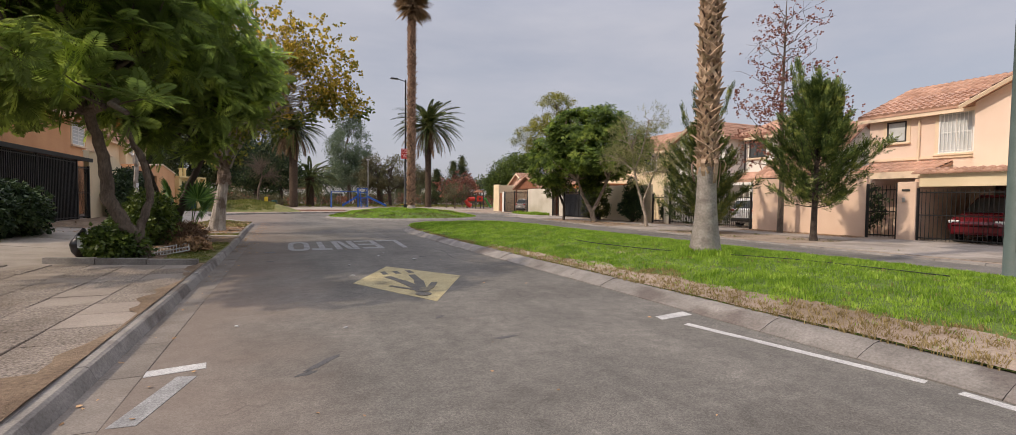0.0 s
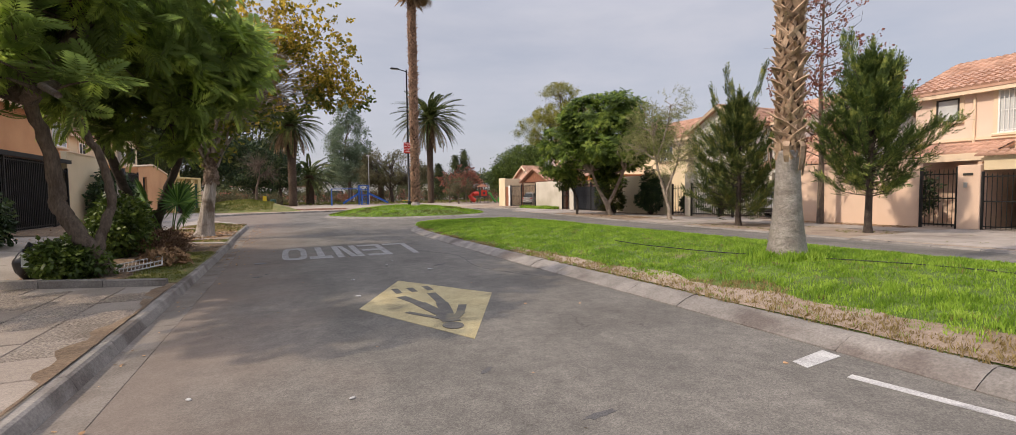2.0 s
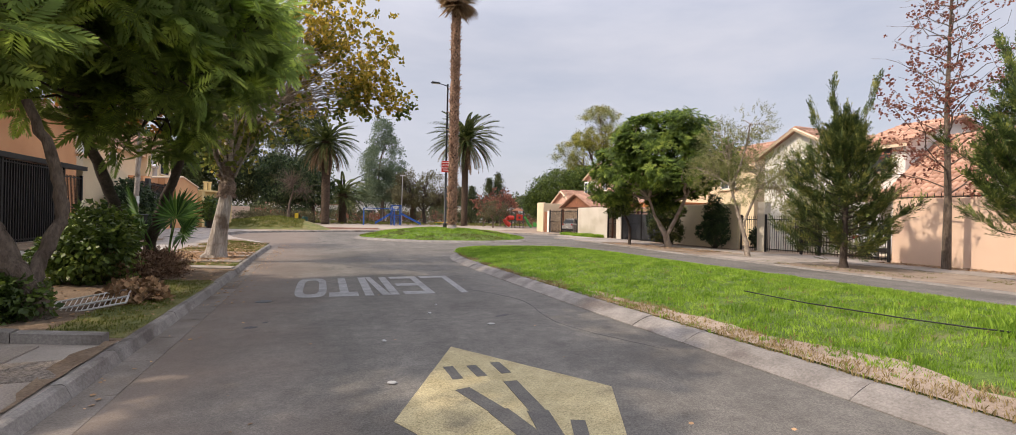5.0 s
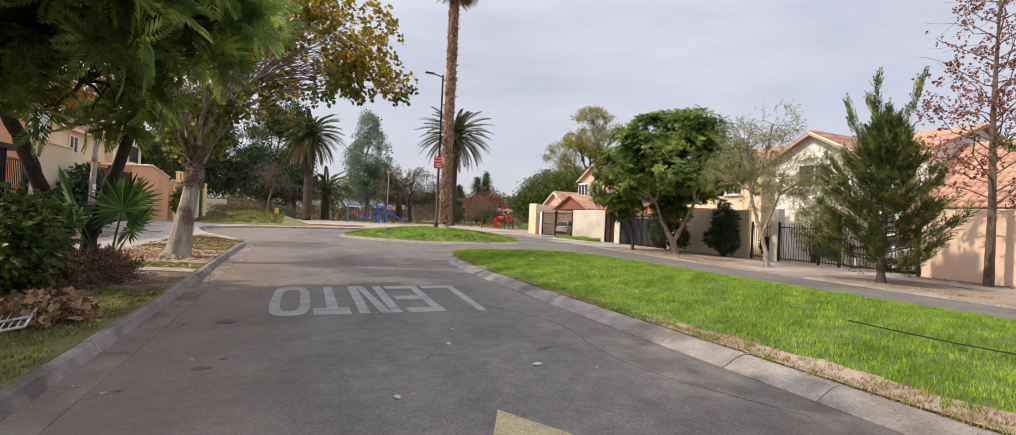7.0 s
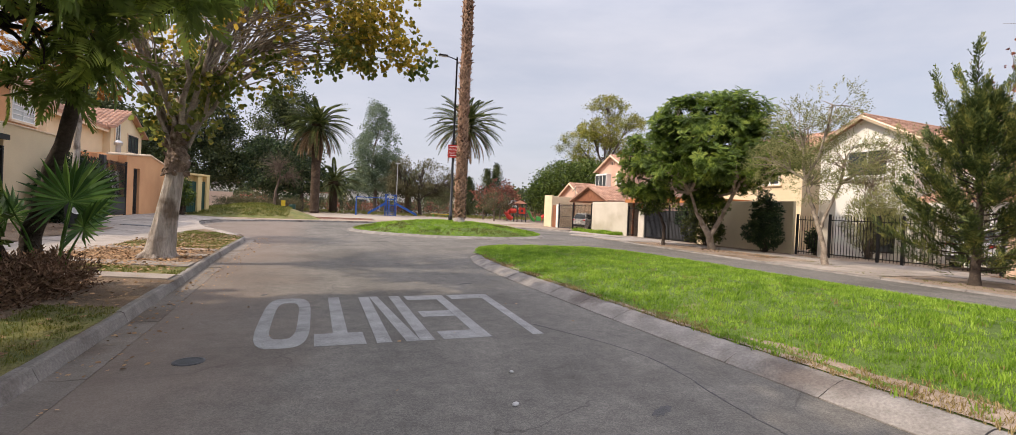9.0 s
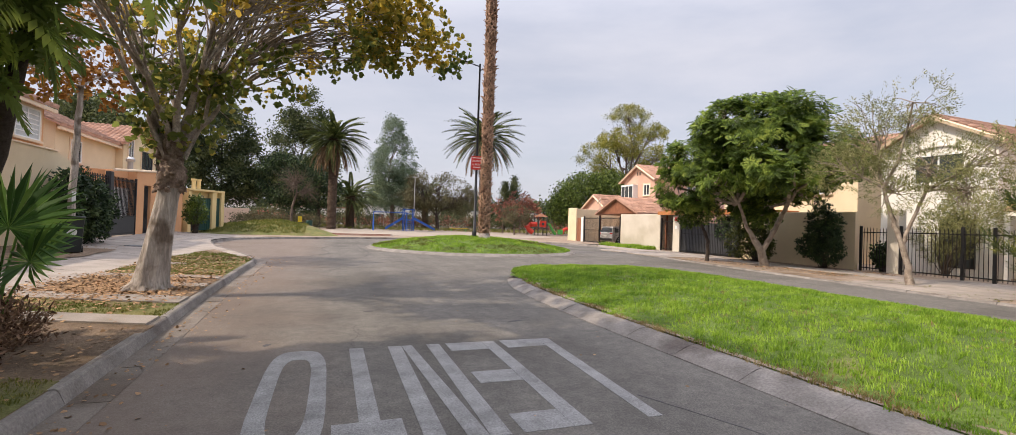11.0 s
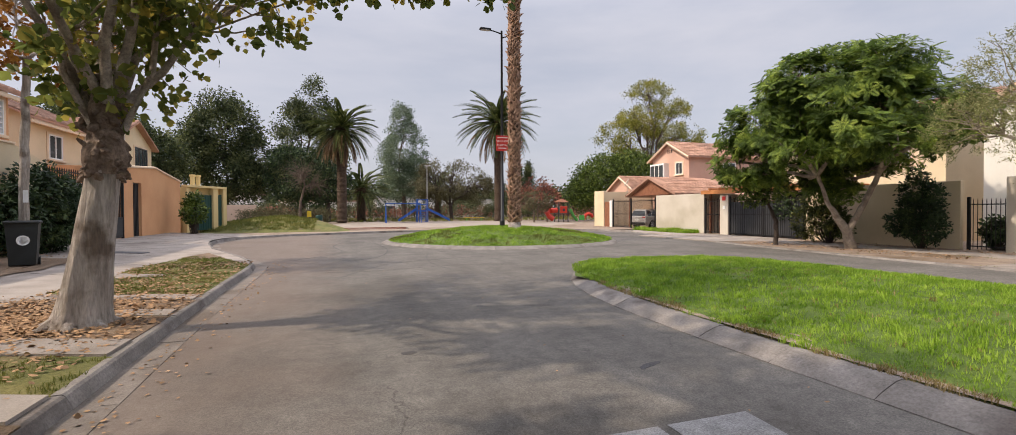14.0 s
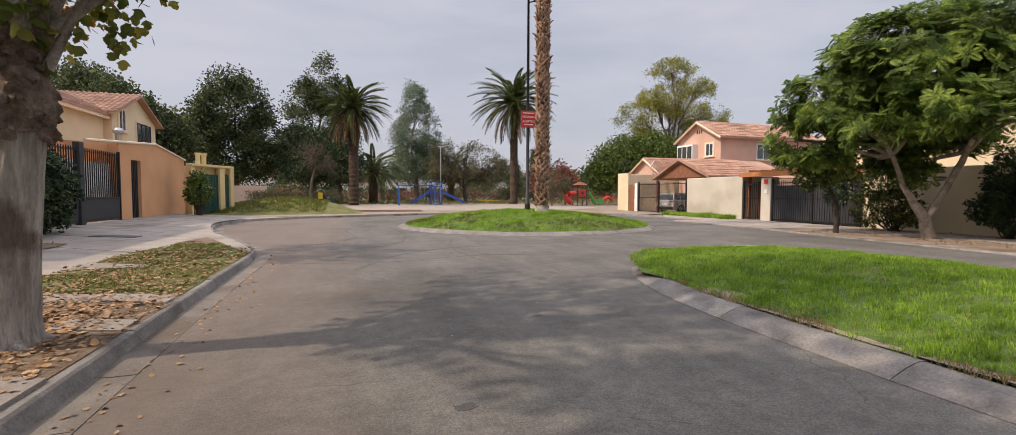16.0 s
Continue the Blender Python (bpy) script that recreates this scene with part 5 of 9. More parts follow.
def feather(length, pairs, pin, width, droop, angle=58, start=0.12):
    """A feather-like leaf along y: thin stalk and narrow leaflets in pairs."""
    v, f = [], []

    def on(t):
        return Vector((0, length * t * (1 - 0.12 * droop * t), -droop * length * 0.5 * t * t))
    for i in range(4):
        a, b = on(i / 4), on((i + 1) / 4)
        k = len(v)
        v += [(a.x - 0.006, a.y, a.z), (a.x + 0.006, a.y, a.z), (b.x, b.y, b.z)]
        f.append((k, k + 1, k + 2))
    for i in range(pairs):
        t = start + (1 - start) * (i + 0.5) / pairs
        p = on(t)
        s = pin * math.sin(math.pi * (0.12 + 0.80 * t)) ** 0.7
        for side in (-1, 1):
            a = radians(angle - 22 * t)
            d = Vector((side * math.sin(a), math.cos(a), -0.22))
            w = Vector((-side * math.cos(a), math.sin(a), 0)) * width
            k = len(v)
            m = p + d * s * 0.5
            v += [tuple(p), tuple(m + w), tuple(p + d * s + Vector((0, 0, -0.12 * s))), tuple(m - w)]
            f += [(k, k + 1, k + 2), (k, k + 2, k + 3)]
    return v, f


FROND = feather(0.58, 9, 0.19, 0.025, 0.6)
FROND_FAR = feather(0.55, 6, 0.21, 0.036, 0.6)
UMBRELLA = join_templates([(*FROND, Matrix.Rotation(2 * math.pi * k / 7 + 0.3, 4, "Y") @ Matrix.Rotation(radians(-a), 4, "X")) for k, a in enumerate((72, 58, 82, 64, 76, 46, 68))])
UMBRELLA_FAR = join_templates([(*FROND_FAR, Matrix.Rotation(2 * math.pi * k / 6 + 0.3, 4, "Y") @ Matrix.Rotation(radians(-a), 4, "X")) for k, a in enumerate((72, 56, 80, 62, 76, 50))])
LOBED = leaf_template([(0, 0), (0.045, 0.02), (0.085, 0.06), (0.055, 0.075), (0.05, 0.115), (0.0, 0.15), (-0.05, 0.115), (-0.055, 0.075), (-0.085, 0.06), (-0.045, 0.02)], 1.5)
NARROW = leaf_template([(0, 0), (0.011, 0.035), (0, 0.085), (-0.011, 0.035)])
OVAL = leaf_template([(0, 0), (0.032, 0.045), (0, 0.10), (-0.032, 0.045)], 2)
_r = random.Random(7)


def sprig(leaf, n, spread, length, r=_r, up=0.0):
    return join_templates([(*leaf, Matrix.Translation((_r.uniform(-spread, spread), length * k / n, _r.uniform(-spread, spread) + up)) @ Euler((_r.uniform(-1.0, 0.8), _r.uniform(-0.9, 0.9), _r.uniform(-1.3, 1.3))).to_matrix().to_4x4() @ Matrix.Scale(_r.uniform(0.75, 1.25), 4)) for k in range(n)])


LOBED_SPRIG = sprig(LOBED, 5, 0.10, 0.28)
NARROW_SPRIG = sprig(NARROW, 12, 0.045, 0.30)
OVAL_SPRIG = sprig(OVAL, 9, 0.06, 0.22)
SMALL = ([(0, 0, 0), (0.5, 0.5, -0.08), (0, 1, -0.16), (-0.5, 0.5, -0.08)], [(0, 1, 2), (0, 2, 3)])
CLUMP = join_templates([(*SMALL, Matrix.Translation((_r.gauss(0, 0.32), _r.gauss(0, 0.32), _r.gauss(0, 0.26))) @ Euler((_r.uniform(-1.5, 1.5), _r.uniform(-1.5, 1.5), _r.uniform(-3, 3))).to_matrix().to_4x4() @ Matrix.Scale(_r.uniform(0.15, 0.27), 4)) for _ in range(26)])


def spray_template():
    """A feathered twig: a stalk with short scale-leaf shoots that curve up towards its tip."""
    v, f = [], []
    for k in range(12):
        t = k / 11
        side = -1 if k % 2 else 1
        a = side * _r.uniform(0.45, 0.85) * (1 - 0.6 * t)
        d = Vector((math.sin(a), math.cos(a), _r.uniform(-0.15, 0.55))).normalized()
        p = Vector((0, t * 0.30, 0.05 * t * t))
        s = Vector((math.cos(a), -math.sin(a), 0)) * 0.013
        ln = _r.uniform(0.08, 0.16) * (1.1 - 0.45 * t)
        i = len(v)
        v += [tuple(p), tuple(p + d * ln * 0.5 + s), tuple(p + d * ln), tuple(p + d * ln * 0.5 - s)]
        f += [(i, i + 1, i + 2), (i, i + 2, i + 3)]
    return v, f


SPRAY = spray_template()


def crown_points(rng, blobs, n, gap=0.0, freq=0.9, shell=0.5):
    """Points in a set of ellipsoids (centre, radii), denser towards their skin, with gaps; and the way outwards."""
    vol = np.array([r[0] * r[1] * r[2] for _, r in blobs]) ** 0.8
    pick = rng.choice(len(blobs), n, p=vol / vol.sum())
    d = rng.normal(0, 1, (n, 3))
    d /= np.linalg.norm(d, axis=1, keepdims=True)
    c, r = np.array([b[0] for b in blobs])[pick], np.array([b[1] for b in blobs])[pick]
    rad = (shell + (1 - shell) * rng.random(n) ** 0.7) * (1 + 0.16 * np.array([noise.noise(Vector(v) * 2.2) for v in d * 1.3 + pick[:, None]]))
    p = c + d * r * rad[:, None]
    keep = np.array([noise.noise(Vector(q) * freq) for q in p]) > gap - 0.35 if gap > 0 else np.ones(n, bool)
    way = d / r
    return p[keep], (way / np.linalg.norm(way, axis=1, keepdims=True))[keep]


def limb_to(g, rng, a, b, r0, r1, sag=0.0, n=5, steps=4, wob=0.12):
    a, b = Vector(a), Vector(b)
    ln = (b - a).length
    pts, rad = [], []
    for i in range(steps + 1):
        t = i / steps
        p = a.lerp(b, t) + Vector((0, 0, sag * ln * math.sin(math.pi * t)))
        if 0 < i < steps:
            p += Vector(rng.normal(0, wob * ln / steps, 3))
        pts.append(p)
        rad.append(r0 + (r1 - r0) * t ** 0.8)
    g.tube(pts, rad, n)
    return pts


def tree(name, stems, blobs, leaf, leaf_mat, bark, count, label, size=(0.8, 1.2), gap=0.0, twigs=60, seed=1, droop=0.0, wild=0.45, shell=0.5, limb_r=0.09, freq=0.9, bulge=(), category="tree", group=""):
    """stems: lists of (x, y, z, radius). Limbs run from the stems' tops to each blob and on to the leaves."""
    rng = np.random.default_rng(seed)
    base = stems[0][0]
    th = thing(name, base[:3], label, category, group)
    for st in stems:
        g = Geo()
        dense, rad = [], []
        pts = [Vector(s[:3]) for s in st]
        for i in range(len(pts) - 1):
            for j in range(6):
                t = j / 6
                dense.append(pts[i].lerp(pts[i + 1], t) + Vector(rng.normal(0, 0.012, 3)) * (1 if i + j else 0))
                rad.append((st[i][3] + (st[i + 1][3] - st[i][3]) * t) * rng.uniform(0.94, 1.07))
        dense.append(pts[-1])
        rad.append(st[-1][3])
        g.tube(dense, rad, 12)
        part("trunk", g, bark, th, smooth=True)
    tops = [Vector(s[-1][:3]) for s in stems]
    pts, ways = crown_points(rng, blobs, count, gap, freq, shell)
    g = Geo()
    hubs = []
    for c, r in blobs:
        c = Vector(c)
        top = min(tops, key=lambda q: (q - c).length)
        hubs.append((c, limb_to(g, rng, top, c, limb_r, limb_r * 0.45, 0.06, 7)))
    for i in rng.choice(len(pts), min(twigs, len(pts)), replace=False):
        b = Vector(pts[i])
        c, way = min(hubs, key=lambda h: (h[0] - b).length)
        limb_to(g, rng, way[int(rng.integers(2, 5))], b, limb_r * 0.36, 0.008, 0.05, 4)
    part("limb_work", g, bark, th, smooth=True)
    if droop:
        ways = ways + np.array((0, 0, -droop))
    many("crown", *leaf, mats_from(rng, pts, ways, size, wild), leaf_mat, th)
    return th


# ---- left verge: jacarandas over the street ----
tree("jacaranda_tree", [[(-2.76, 12.85, 0.05, 0.17), (-2.88, 12.9, 0.45, 0.145), (-3.32, 13.05, 1.15, 0.125), (-3.45, 13.1, 1.5, 0.125), (-3.50, 13.1, 2.25, 0.105), (-3.65, 12.9, 3.1, 0.09)], [(-2.90, 12.92, 0.48, 0.09), (-2.84, 13.1, 0.9, 0.08), (-2.74, 13.3, 1.42, 0.075), (-2.84, 13.3, 2.14, 0.065), (-3.18, 13.4, 2.9, 0.055)]],
     [((-5.0, 12.7, 4.4), (2.5, 2.0, 1.6)), ((-3.4, 13.8, 5.4), (2.7, 2.6, 1.7)), ((-3.9, 10.5, 3.7), (1.3, 1.0, 0.45)), ((-2.9, 10.9, 3.0), (0.95, 0.8, 0.34)), ((-2.3, 9.9, 2.75), (0.6, 0.6, 0.26)), ((-3.6, 10.2, 6.1), (2.2, 1.5, 0.9)), ((-2.7, 12.2, 4.2), (1.2, 1.1, 0.55)), ((-5.2, 10.3, 3.2), (1.1, 0.9, 0.45)), ((-4.9, 8.4, 5.7), (1.7, 1.2, 0.8))],
     UMBRELLA, JACARANDA, BARK, 1200, "leaning jacaranda with dark feathery leaves in a street bed", (0.75, 1.25), twigs=200, seed=3, droop=-0.7, wild=0.4, gap=0.29, group="street trees")
tree("jacaranda_tree", [[(-3.25, 17.8, 0.05, 0.15), (-3.4, 17.6, 1.0, 0.12), (-3.6, 17.2, 2.0, 0.10), (-3.9, 16.6, 3.2, 0.08)], [(-3.02, 17.95, 0.05, 0.16), (-3.05, 17.9, 0.8, 0.125), (-2.75, 17.6, 1.6, 0.10), (-2.3, 17.0, 2.5, 0.075), (-1.7, 16.3, 3.8, 0.05)]],
     [((-3.9, 15.5, 5.0), (2.3, 1.9, 1.6)), ((-1.9, 15.9, 4.7), (2.0, 1.6, 1.2)), ((-3.2, 16.3, 5.9), (2.1, 1.5, 1.2)), ((-0.9, 15.3, 4.6), (1.3, 1.3, 0.9)), ((-4.9, 16.2, 4.9), (1.2, 1.2, 1.0)), ((-2.2, 14.9, 3.8), (1.2, 1.0, 0.7)), ((-2.6, 16.0, 3.2), (1.0, 0.9, 0.65)), ((-3.4, 15.4, 3.4), (1.0, 1.0, 0.6)), ((-2.9, 18.5, 6.2), (1.7, 1.7, 0.9)), ((-1.5, 18.3, 5.5), (1.6, 1.5, 0.8))],
     UMBRELLA, JACARANDA, BARK_DARK, 1350, "many-stemmed jacaranda arching over the kerb", (0.75, 1.2), twigs=190, seed=5, droop=-0.7, wild=0.4, gap=0.40, group="street trees")

# ---- left verge: the pollarded plane ----
rng = np.random.default_rng(11)
plane = thing("plane_tree", (-2.48, 21.75, 0.12), "pollarded plane tree with yellowing leaves and knobby pale trunk", "tree", "street trees")
g = Geo()
P0 = Vector((-2.52, 21.67, 0.05))
prof, zs = [(0.0, 0.40), (0.10, 0.325), (0.28, 0.272), (0.6, 0.238), (1.1, 0.205), (1.7, 0.180), (1.97, 0.175)], np.linspace(0, 1.97, 26)
segs, ringp = 64, []
for z in zs:
    r0 = float(np.interp(z, [q[0] for q in prof], [q[1] for q in prof]))
    for k in range(segs):
        c, w = math.cos(2 * math.pi * k / segs), math.sin(2 * math.pi * k / segs)
        r = r0 * (1 + 0.08 * noise.noise((c * 2.2, w * 2.2, z * 0.7)) + 0.09 * noise.noise((c * 8, w * 8, z * 1.3)))
        ringp.append(P0 + Vector((0.15 * z + c * r, -0.02 * z + w * r, z)))
g.add(ringp, [(i * segs + k, i * segs + (k + 1) % segs, i * segs + segs + (k + 1) % segs, i * segs + segs + k) for i in range(len(zs) - 1) for k in range(segs)])
for k in range(7):
    a = 2 * math.pi * k / 7 + 0.3
    g.tube([P0 + Vector((math.cos(a) * q, math.sin(a) * q, z)) for q, z in ((0.2, 0.14), (0.36, 0.07), (0.62, 0.0))], [0.11, 0.07, 0.02], 7)
part("trunk", g, BARK_PALE, plane, "pale grey fissured trunk", smooth=True)
g = Geo()
head = P0 + Vector((0.295, -0.04, 1.93))
n_ring, segs = 14, 22
ringp = []
for i in range(n_ring):
    t = i / (n_ring - 1)
    z = 1.2 * t
    r0 = 0.190 + 0.035 * math.sin(min(1, t * 2.2) * math.pi) - 0.04 * t
    ringp.append([head + Vector((math.cos(2 * math.pi * k / segs), math.sin(2 * math.pi * k / segs), 0)) * (r0 * (1 + 0.30 * noise.noise((math.cos(2 * math.pi * k / segs) * 1.9, math.sin(2 * math.pi * k / segs) * 1.9, z * 3.2)))) + Vector((0.05 * z, 0, z)) for k in range(segs)])
g.add(sum(ringp, []), [(i * segs + k, i * segs + (k + 1) % segs, i * segs + segs + (k + 1) % segs, i * segs + segs + k) for i in range(n_ring - 1) for k in range(segs)] + [tuple(range(n_ring * segs - segs, n_ring * segs))])
for k in range(80):
    a, z = rng.uniform(0, 6.28), -0.04 + 0.85 * rng.random() ** 1.7
    c = head + Vector((math.cos(a) * 0.185, math.sin(a) * 0.185, z))
    q = rng.uniform(0.45, 1.05)
    way = Vector((math.cos(a) * rng.uniform(0.03, 0.08), math.sin(a) * rng.uniform(0.03, 0.08), rng.uniform(-0.07, 0.06)))
    g.tube([c - way, c, c + way * 0.7, c + way * 1.2], [0.055 * q, 0.062 * q, 0.045 * q, 0.012], 6)
part("pollard_head", g, BARK_KNOB, plane, "swollen knobby brown pollard head", smooth=True)
blobs = [((-2.3, 21.7, 6.4), (3.2, 3.2, 1.9)), ((-4.3, 21.4, 6.6), (1.5, 1.8, 1.0)), ((0.1, 22.0, 6.2), (2.4, 2.2, 1.3)), ((-2.1, 19.5, 5.9), (2.4, 1.6, 1.4)), ((-2.1, 24.2, 6.0), (2.4, 1.7, 1.5)), ((1.9, 21.7, 5.6), (1.2, 1.2, 0.7)), ((2.6, 21.2, 5.6), (0.8, 0.9, 0.55)), ((1.1, 21.8, 5.9), (1.7, 1.5, 0.8))]
pts, ways = crown_points(rng, blobs, 4300, 0.56, 1.1, 0.45)
low, low_w = crown_points(rng, [((-2.2, 21.75, 3.6), (0.9, 0.9, 1.1)), ((-1.4, 21.9, 4.2), (1.2, 1.0, 0.6)), ((-0.8, 21.7, 4.1), (0.75, 0.7, 0.75)), ((0.7, 21.6, 5.1), (1.3, 1.0, 0.6)), ((2.2, 21.5, 5.2), (1.0, 0.8, 0.45))], 900, 0.32, 1.4, 0.3)
side, side_w = crown_points(rng, [((1.3, 21.9, 6.9), (1.5, 1.7, 1.9)), ((-0.4, 21.8, 7.2), (1.7, 1.9, 1.7)), ((1.9, 21.6, 5.8), (0.9, 1.0, 0.7))], 2000, 0.30, 1.2, 0.35)
pts, ways = np.vstack([pts, side, low]), np.vstack([ways, side_w, low_w]) + np.array((0, 0, -0.55))
g = Geo()
top = head + Vector((0.05, 0, 1.0))
ends = []
for k in range(11):
    a = 2 * math.pi * k / 11 + rng.uniform(-0.2, 0.2)
    out = rng.uniform(0.9, 2.6)
    tip = top + Vector((math.cos(a) * out, math.sin(a) * out, rng.uniform(2.0, 3.4)))
    ends.append(limb_to(g, rng, top + Vector((math.cos(a) * 0.16, math.sin(a) * 0.16, rng.uniform(-0.5, 0.1))), tip, rng.uniform(0.042, 0.075), 0.018, 0.03, 9, 6, 0.11))
for i in rng.choice(len(pts), 260, replace=False):
    b = Vector(pts[i])
    way = min(ends, key=lambda e: (e[-1] - b).length)
    limb_to(g, rng, way[int(rng.integers(2, 6))], b, 0.022, 0.006, 0.05, 4)
part("limb_work", g, BARK_LIMB, plane, "grey-brown upright limbs", smooth=True)
green = (pts[:, 2] < 5.0 + 0.5 * np.sin(pts[:, 0] * 2.1) + 0.4 * np.sin(pts[:, 1] * 2.7)) & (pts[:, 0] > -3.6)
many("crown", *LOBED_SPRIG, mats_from(rng, pts[~green], ways[~green], (0.5, 0.9), 0.5), PLANE_LEAF, plane)
many("low_leaves", *LOBED_SPRIG, mats_from(rng, pts[green], ways[green], (0.55, 0.95), 0.5), PLANE_GREEN, plane, "late green leaves")

tree("street_tree", [[(-6.75, 29.3, 0.2, 0.13), (-6.75, 29.3, 1.5, 0.10), (-6.7, 29.3, 3.5, 0.09), (-6.6, 29.2, 5.2, 0.07)]],
     [((-6.9, 29.2, 6.6), (1.7, 1.9, 1.7)), ((-7.8, 28.2, 5.6), (1.2, 1.3, 1.0)), ((-6.2, 30.4, 6.0), (1.2, 1.2, 1.1))], LOBED_SPRIG, ORANGE_LEAF, BARK_PALE, 620, "slender street tree with sparse orange leaves beside the bin", (0.7, 1.1), gap=0.25, twigs=90, seed=21, droop=0.3, limb_r=0.05, group="street trees")


# ---- shrubs ----
def shrub(name, blobs, leaf, mat, count, label, seed, size=(0.8, 1.3), stem=BARK_DARK, gap=0.0, z0=0.1, group="", shell=0.55):
    rng = np.random.default_rng(seed)
    c = blobs[0][0]
    th = thing(name, (c[0], c[1], z0), label, "shrub", group)
    pts, ways = crown_points(rng, blobs, count, gap, 1.6, shell)
    pts[:, 2] = np.maximum(pts[:, 2], z0 + 0.03)
    g = Geo()
    for i in rng.choice(len(pts), min(40, len(pts)), replace=False):
        limb_to(g, rng, (c[0] + rng.normal(0, 0.06), c[1] + rng.normal(0, 0.06), z0 - 0.03), pts[i], 0.022, 0.006, 0.04, 4)
    part("stem_work", g, stem, th)
    many("foliage", *leaf, mats_from(rng, pts, ways + np.array((0, 0, 0.25)), size, 0.6), mat, th)
    return th


shrub("box_shrub", [((-3.3, 12.95, 0.38), (0.42, 0.38, 0.30)), ((-2.98, 12.85, 0.32), (0.26, 0.26, 0.22)), ((-3.55, 13.1, 0.45), (0.26, 0.26, 0.24))], OVAL_SPRIG, SHRUB_LEAF, 1100, "rounded green shrub at the edge of the street bed", 31, (0.55, 0.95))
shrub("tall_shrub", [((-3.3, 16.1, 0.68), (0.46, 0.48, 0.48)), ((-3.5, 16.7, 0.9), (0.46, 0.46, 0.6)), ((-3.85, 16.4, 0.58), (0.42, 0.42, 0.40))], OVAL_SPRIG, SHRUB_LEAF, 1150, "dense dark green shrub between the jacaranda stems", 32, (0.8, 1.3))
shrub("gate_shrub", [((-7.2, 18.6, 0.95), (0.8, 1.1, 0.75)), ((-7.4, 17.3, 0.9), (0.8, 1.0, 0.65))], OVAL_SPRIG, DARK_LEAF, 1600, "dark rounded shrub before the tall black gate", 33, (0.9, 1.4), z0=0.25)
shrub("wall_shrub", [((-7.8, 32.2, 1.6), (0.7, 1.1, 1.2)), ((-7.75, 33.3, 1.5), (0.65, 0.8, 1.05)), ((-7.85, 31.0, 1.3), (0.5, 0.7, 0.9))], OVAL_SPRIG, DARK_LEAF, 1700, "tall dark shrub against the wall and gate", 34, (0.9, 1.4), z0=0.3)
shrub("door_shrub", [((-7.2, 45.4, 1.5), (0.5, 0.5, 0.6)), ((-7.2, 45.4, 2.1), (0.3, 0.3, 0.4))], OVAL_SPRIG, SHRUB_LEAF, 330, "small dark clipped tree beside the orange wall", 35, (1.0, 1.5), z0=0.3)
shrub("wall_shrub", [((21.0, 26.5, 1.5), (0.60, 0.65, 0.60)), ((21.0, 26.7, 2.2), (0.42, 0.45, 0.45)), ((20.9, 26.3, 0.8), (0.62, 0.65, 0.50)), ((20.8, 27.0, 1.0), (0.45, 0.5, 0.45)), ((21.1, 26.2, 2.0), (0.35, 0.35, 0.45)), ((21.0, 26.6, 2.75), (0.22, 0.22, 0.35)), ((20.7, 25.9, 1.4), (0.35, 0.35, 0.32))], OVAL_SPRIG, DARK_LEAF, 2100, "tall dark rounded shrub before the cream wall", 36, (0.6, 1.05), z0=0.02, gap=0.10)
shrub("wall_shrub", [((20.6, 29.8, 1.0), (0.7, 0.8, 0.7)), ((20.5, 30.7, 0.9), (0.65, 0.65, 0.7)), ((20.7, 30.2, 1.9), (0.6, 0.8, 0.6)), ((20.5, 29.2, 0.7), (0.45, 0.45, 0.45)), ((20.9, 29.5, 2.1), (0.35, 0.45, 0.4))], OVAL_SPRIG, OLIVE_SHRUB, 1900, "olive-green shrub under the jacaranda by the wall", 37, (0.6, 1.05), z0=0.02, gap=0.12)
shrub("creeper", [((22.1, 33.0, 1.6), (0.5, 1.0, 0.7))], OVAL_SPRIG, DARK_LEAF, 400, "dark creeper behind the black gate", 38, z0=0.02)
shrub("pot_plant", [((22.6, 25.0, 0.7), (0.35, 0.35, 0.45))], OVAL_SPRIG, DARK_LEAF, 260, "dark potted shrub behind the garden gate", 39, z0=0.02)
shrub("garden_shrub", [((23.6, 13.8, 1.2), (0.6, 1.0, 1.0)), ((23.4, 15.8, 1.5), (0.7, 1.0, 1.2))], OVAL_SPRIG, DARK_LEAF, 800, "dark garden shrubs behind the salmon wall", 40, z0=0.02)
shrub("garden_shrub", [((23.6, 23.4, 1.7), (0.7, 1.0, 1.1)), ((23.2, 22.4, 2.4), (0.7, 0.9, 0.9))], NARROW_SPRIG, OLIVE_LEAF, 1300, "grey-green garden shrub behind the street fence", 41, z0=0.02)
for i, (x, y) in enumerate(((-2.75, 17.0), (-2.75, 17.6), (-2.95, 16.4))):
    shrub("dry_brush", [((x, y, 0.25), (0.38, 0.38, 0.17))], NARROW_SPRIG, DRY_TWIG, 420, "low tangle of dry brown brush on soil", 50 + i, (0.7, 1.2), DRY_TWIG, group="dry brush")
shrub("dry_brush", [((-2.1, 14.0, 0.24), (0.35, 0.45, 0.18))], LOBED_SPRIG, DRY_LEAF, 150, "heap of curled dry leaves beside the old rack", 54, (0.35, 0.6), DRY_TWIG, group="dry brush")

# ---- left verge: fan palm seedling ----
fan = thing("fan_palm", (-2.72, 17.7, 0.12), "young fan palm with stiff green pleated leaves", "palm")
rng = np.random.default_rng(61)


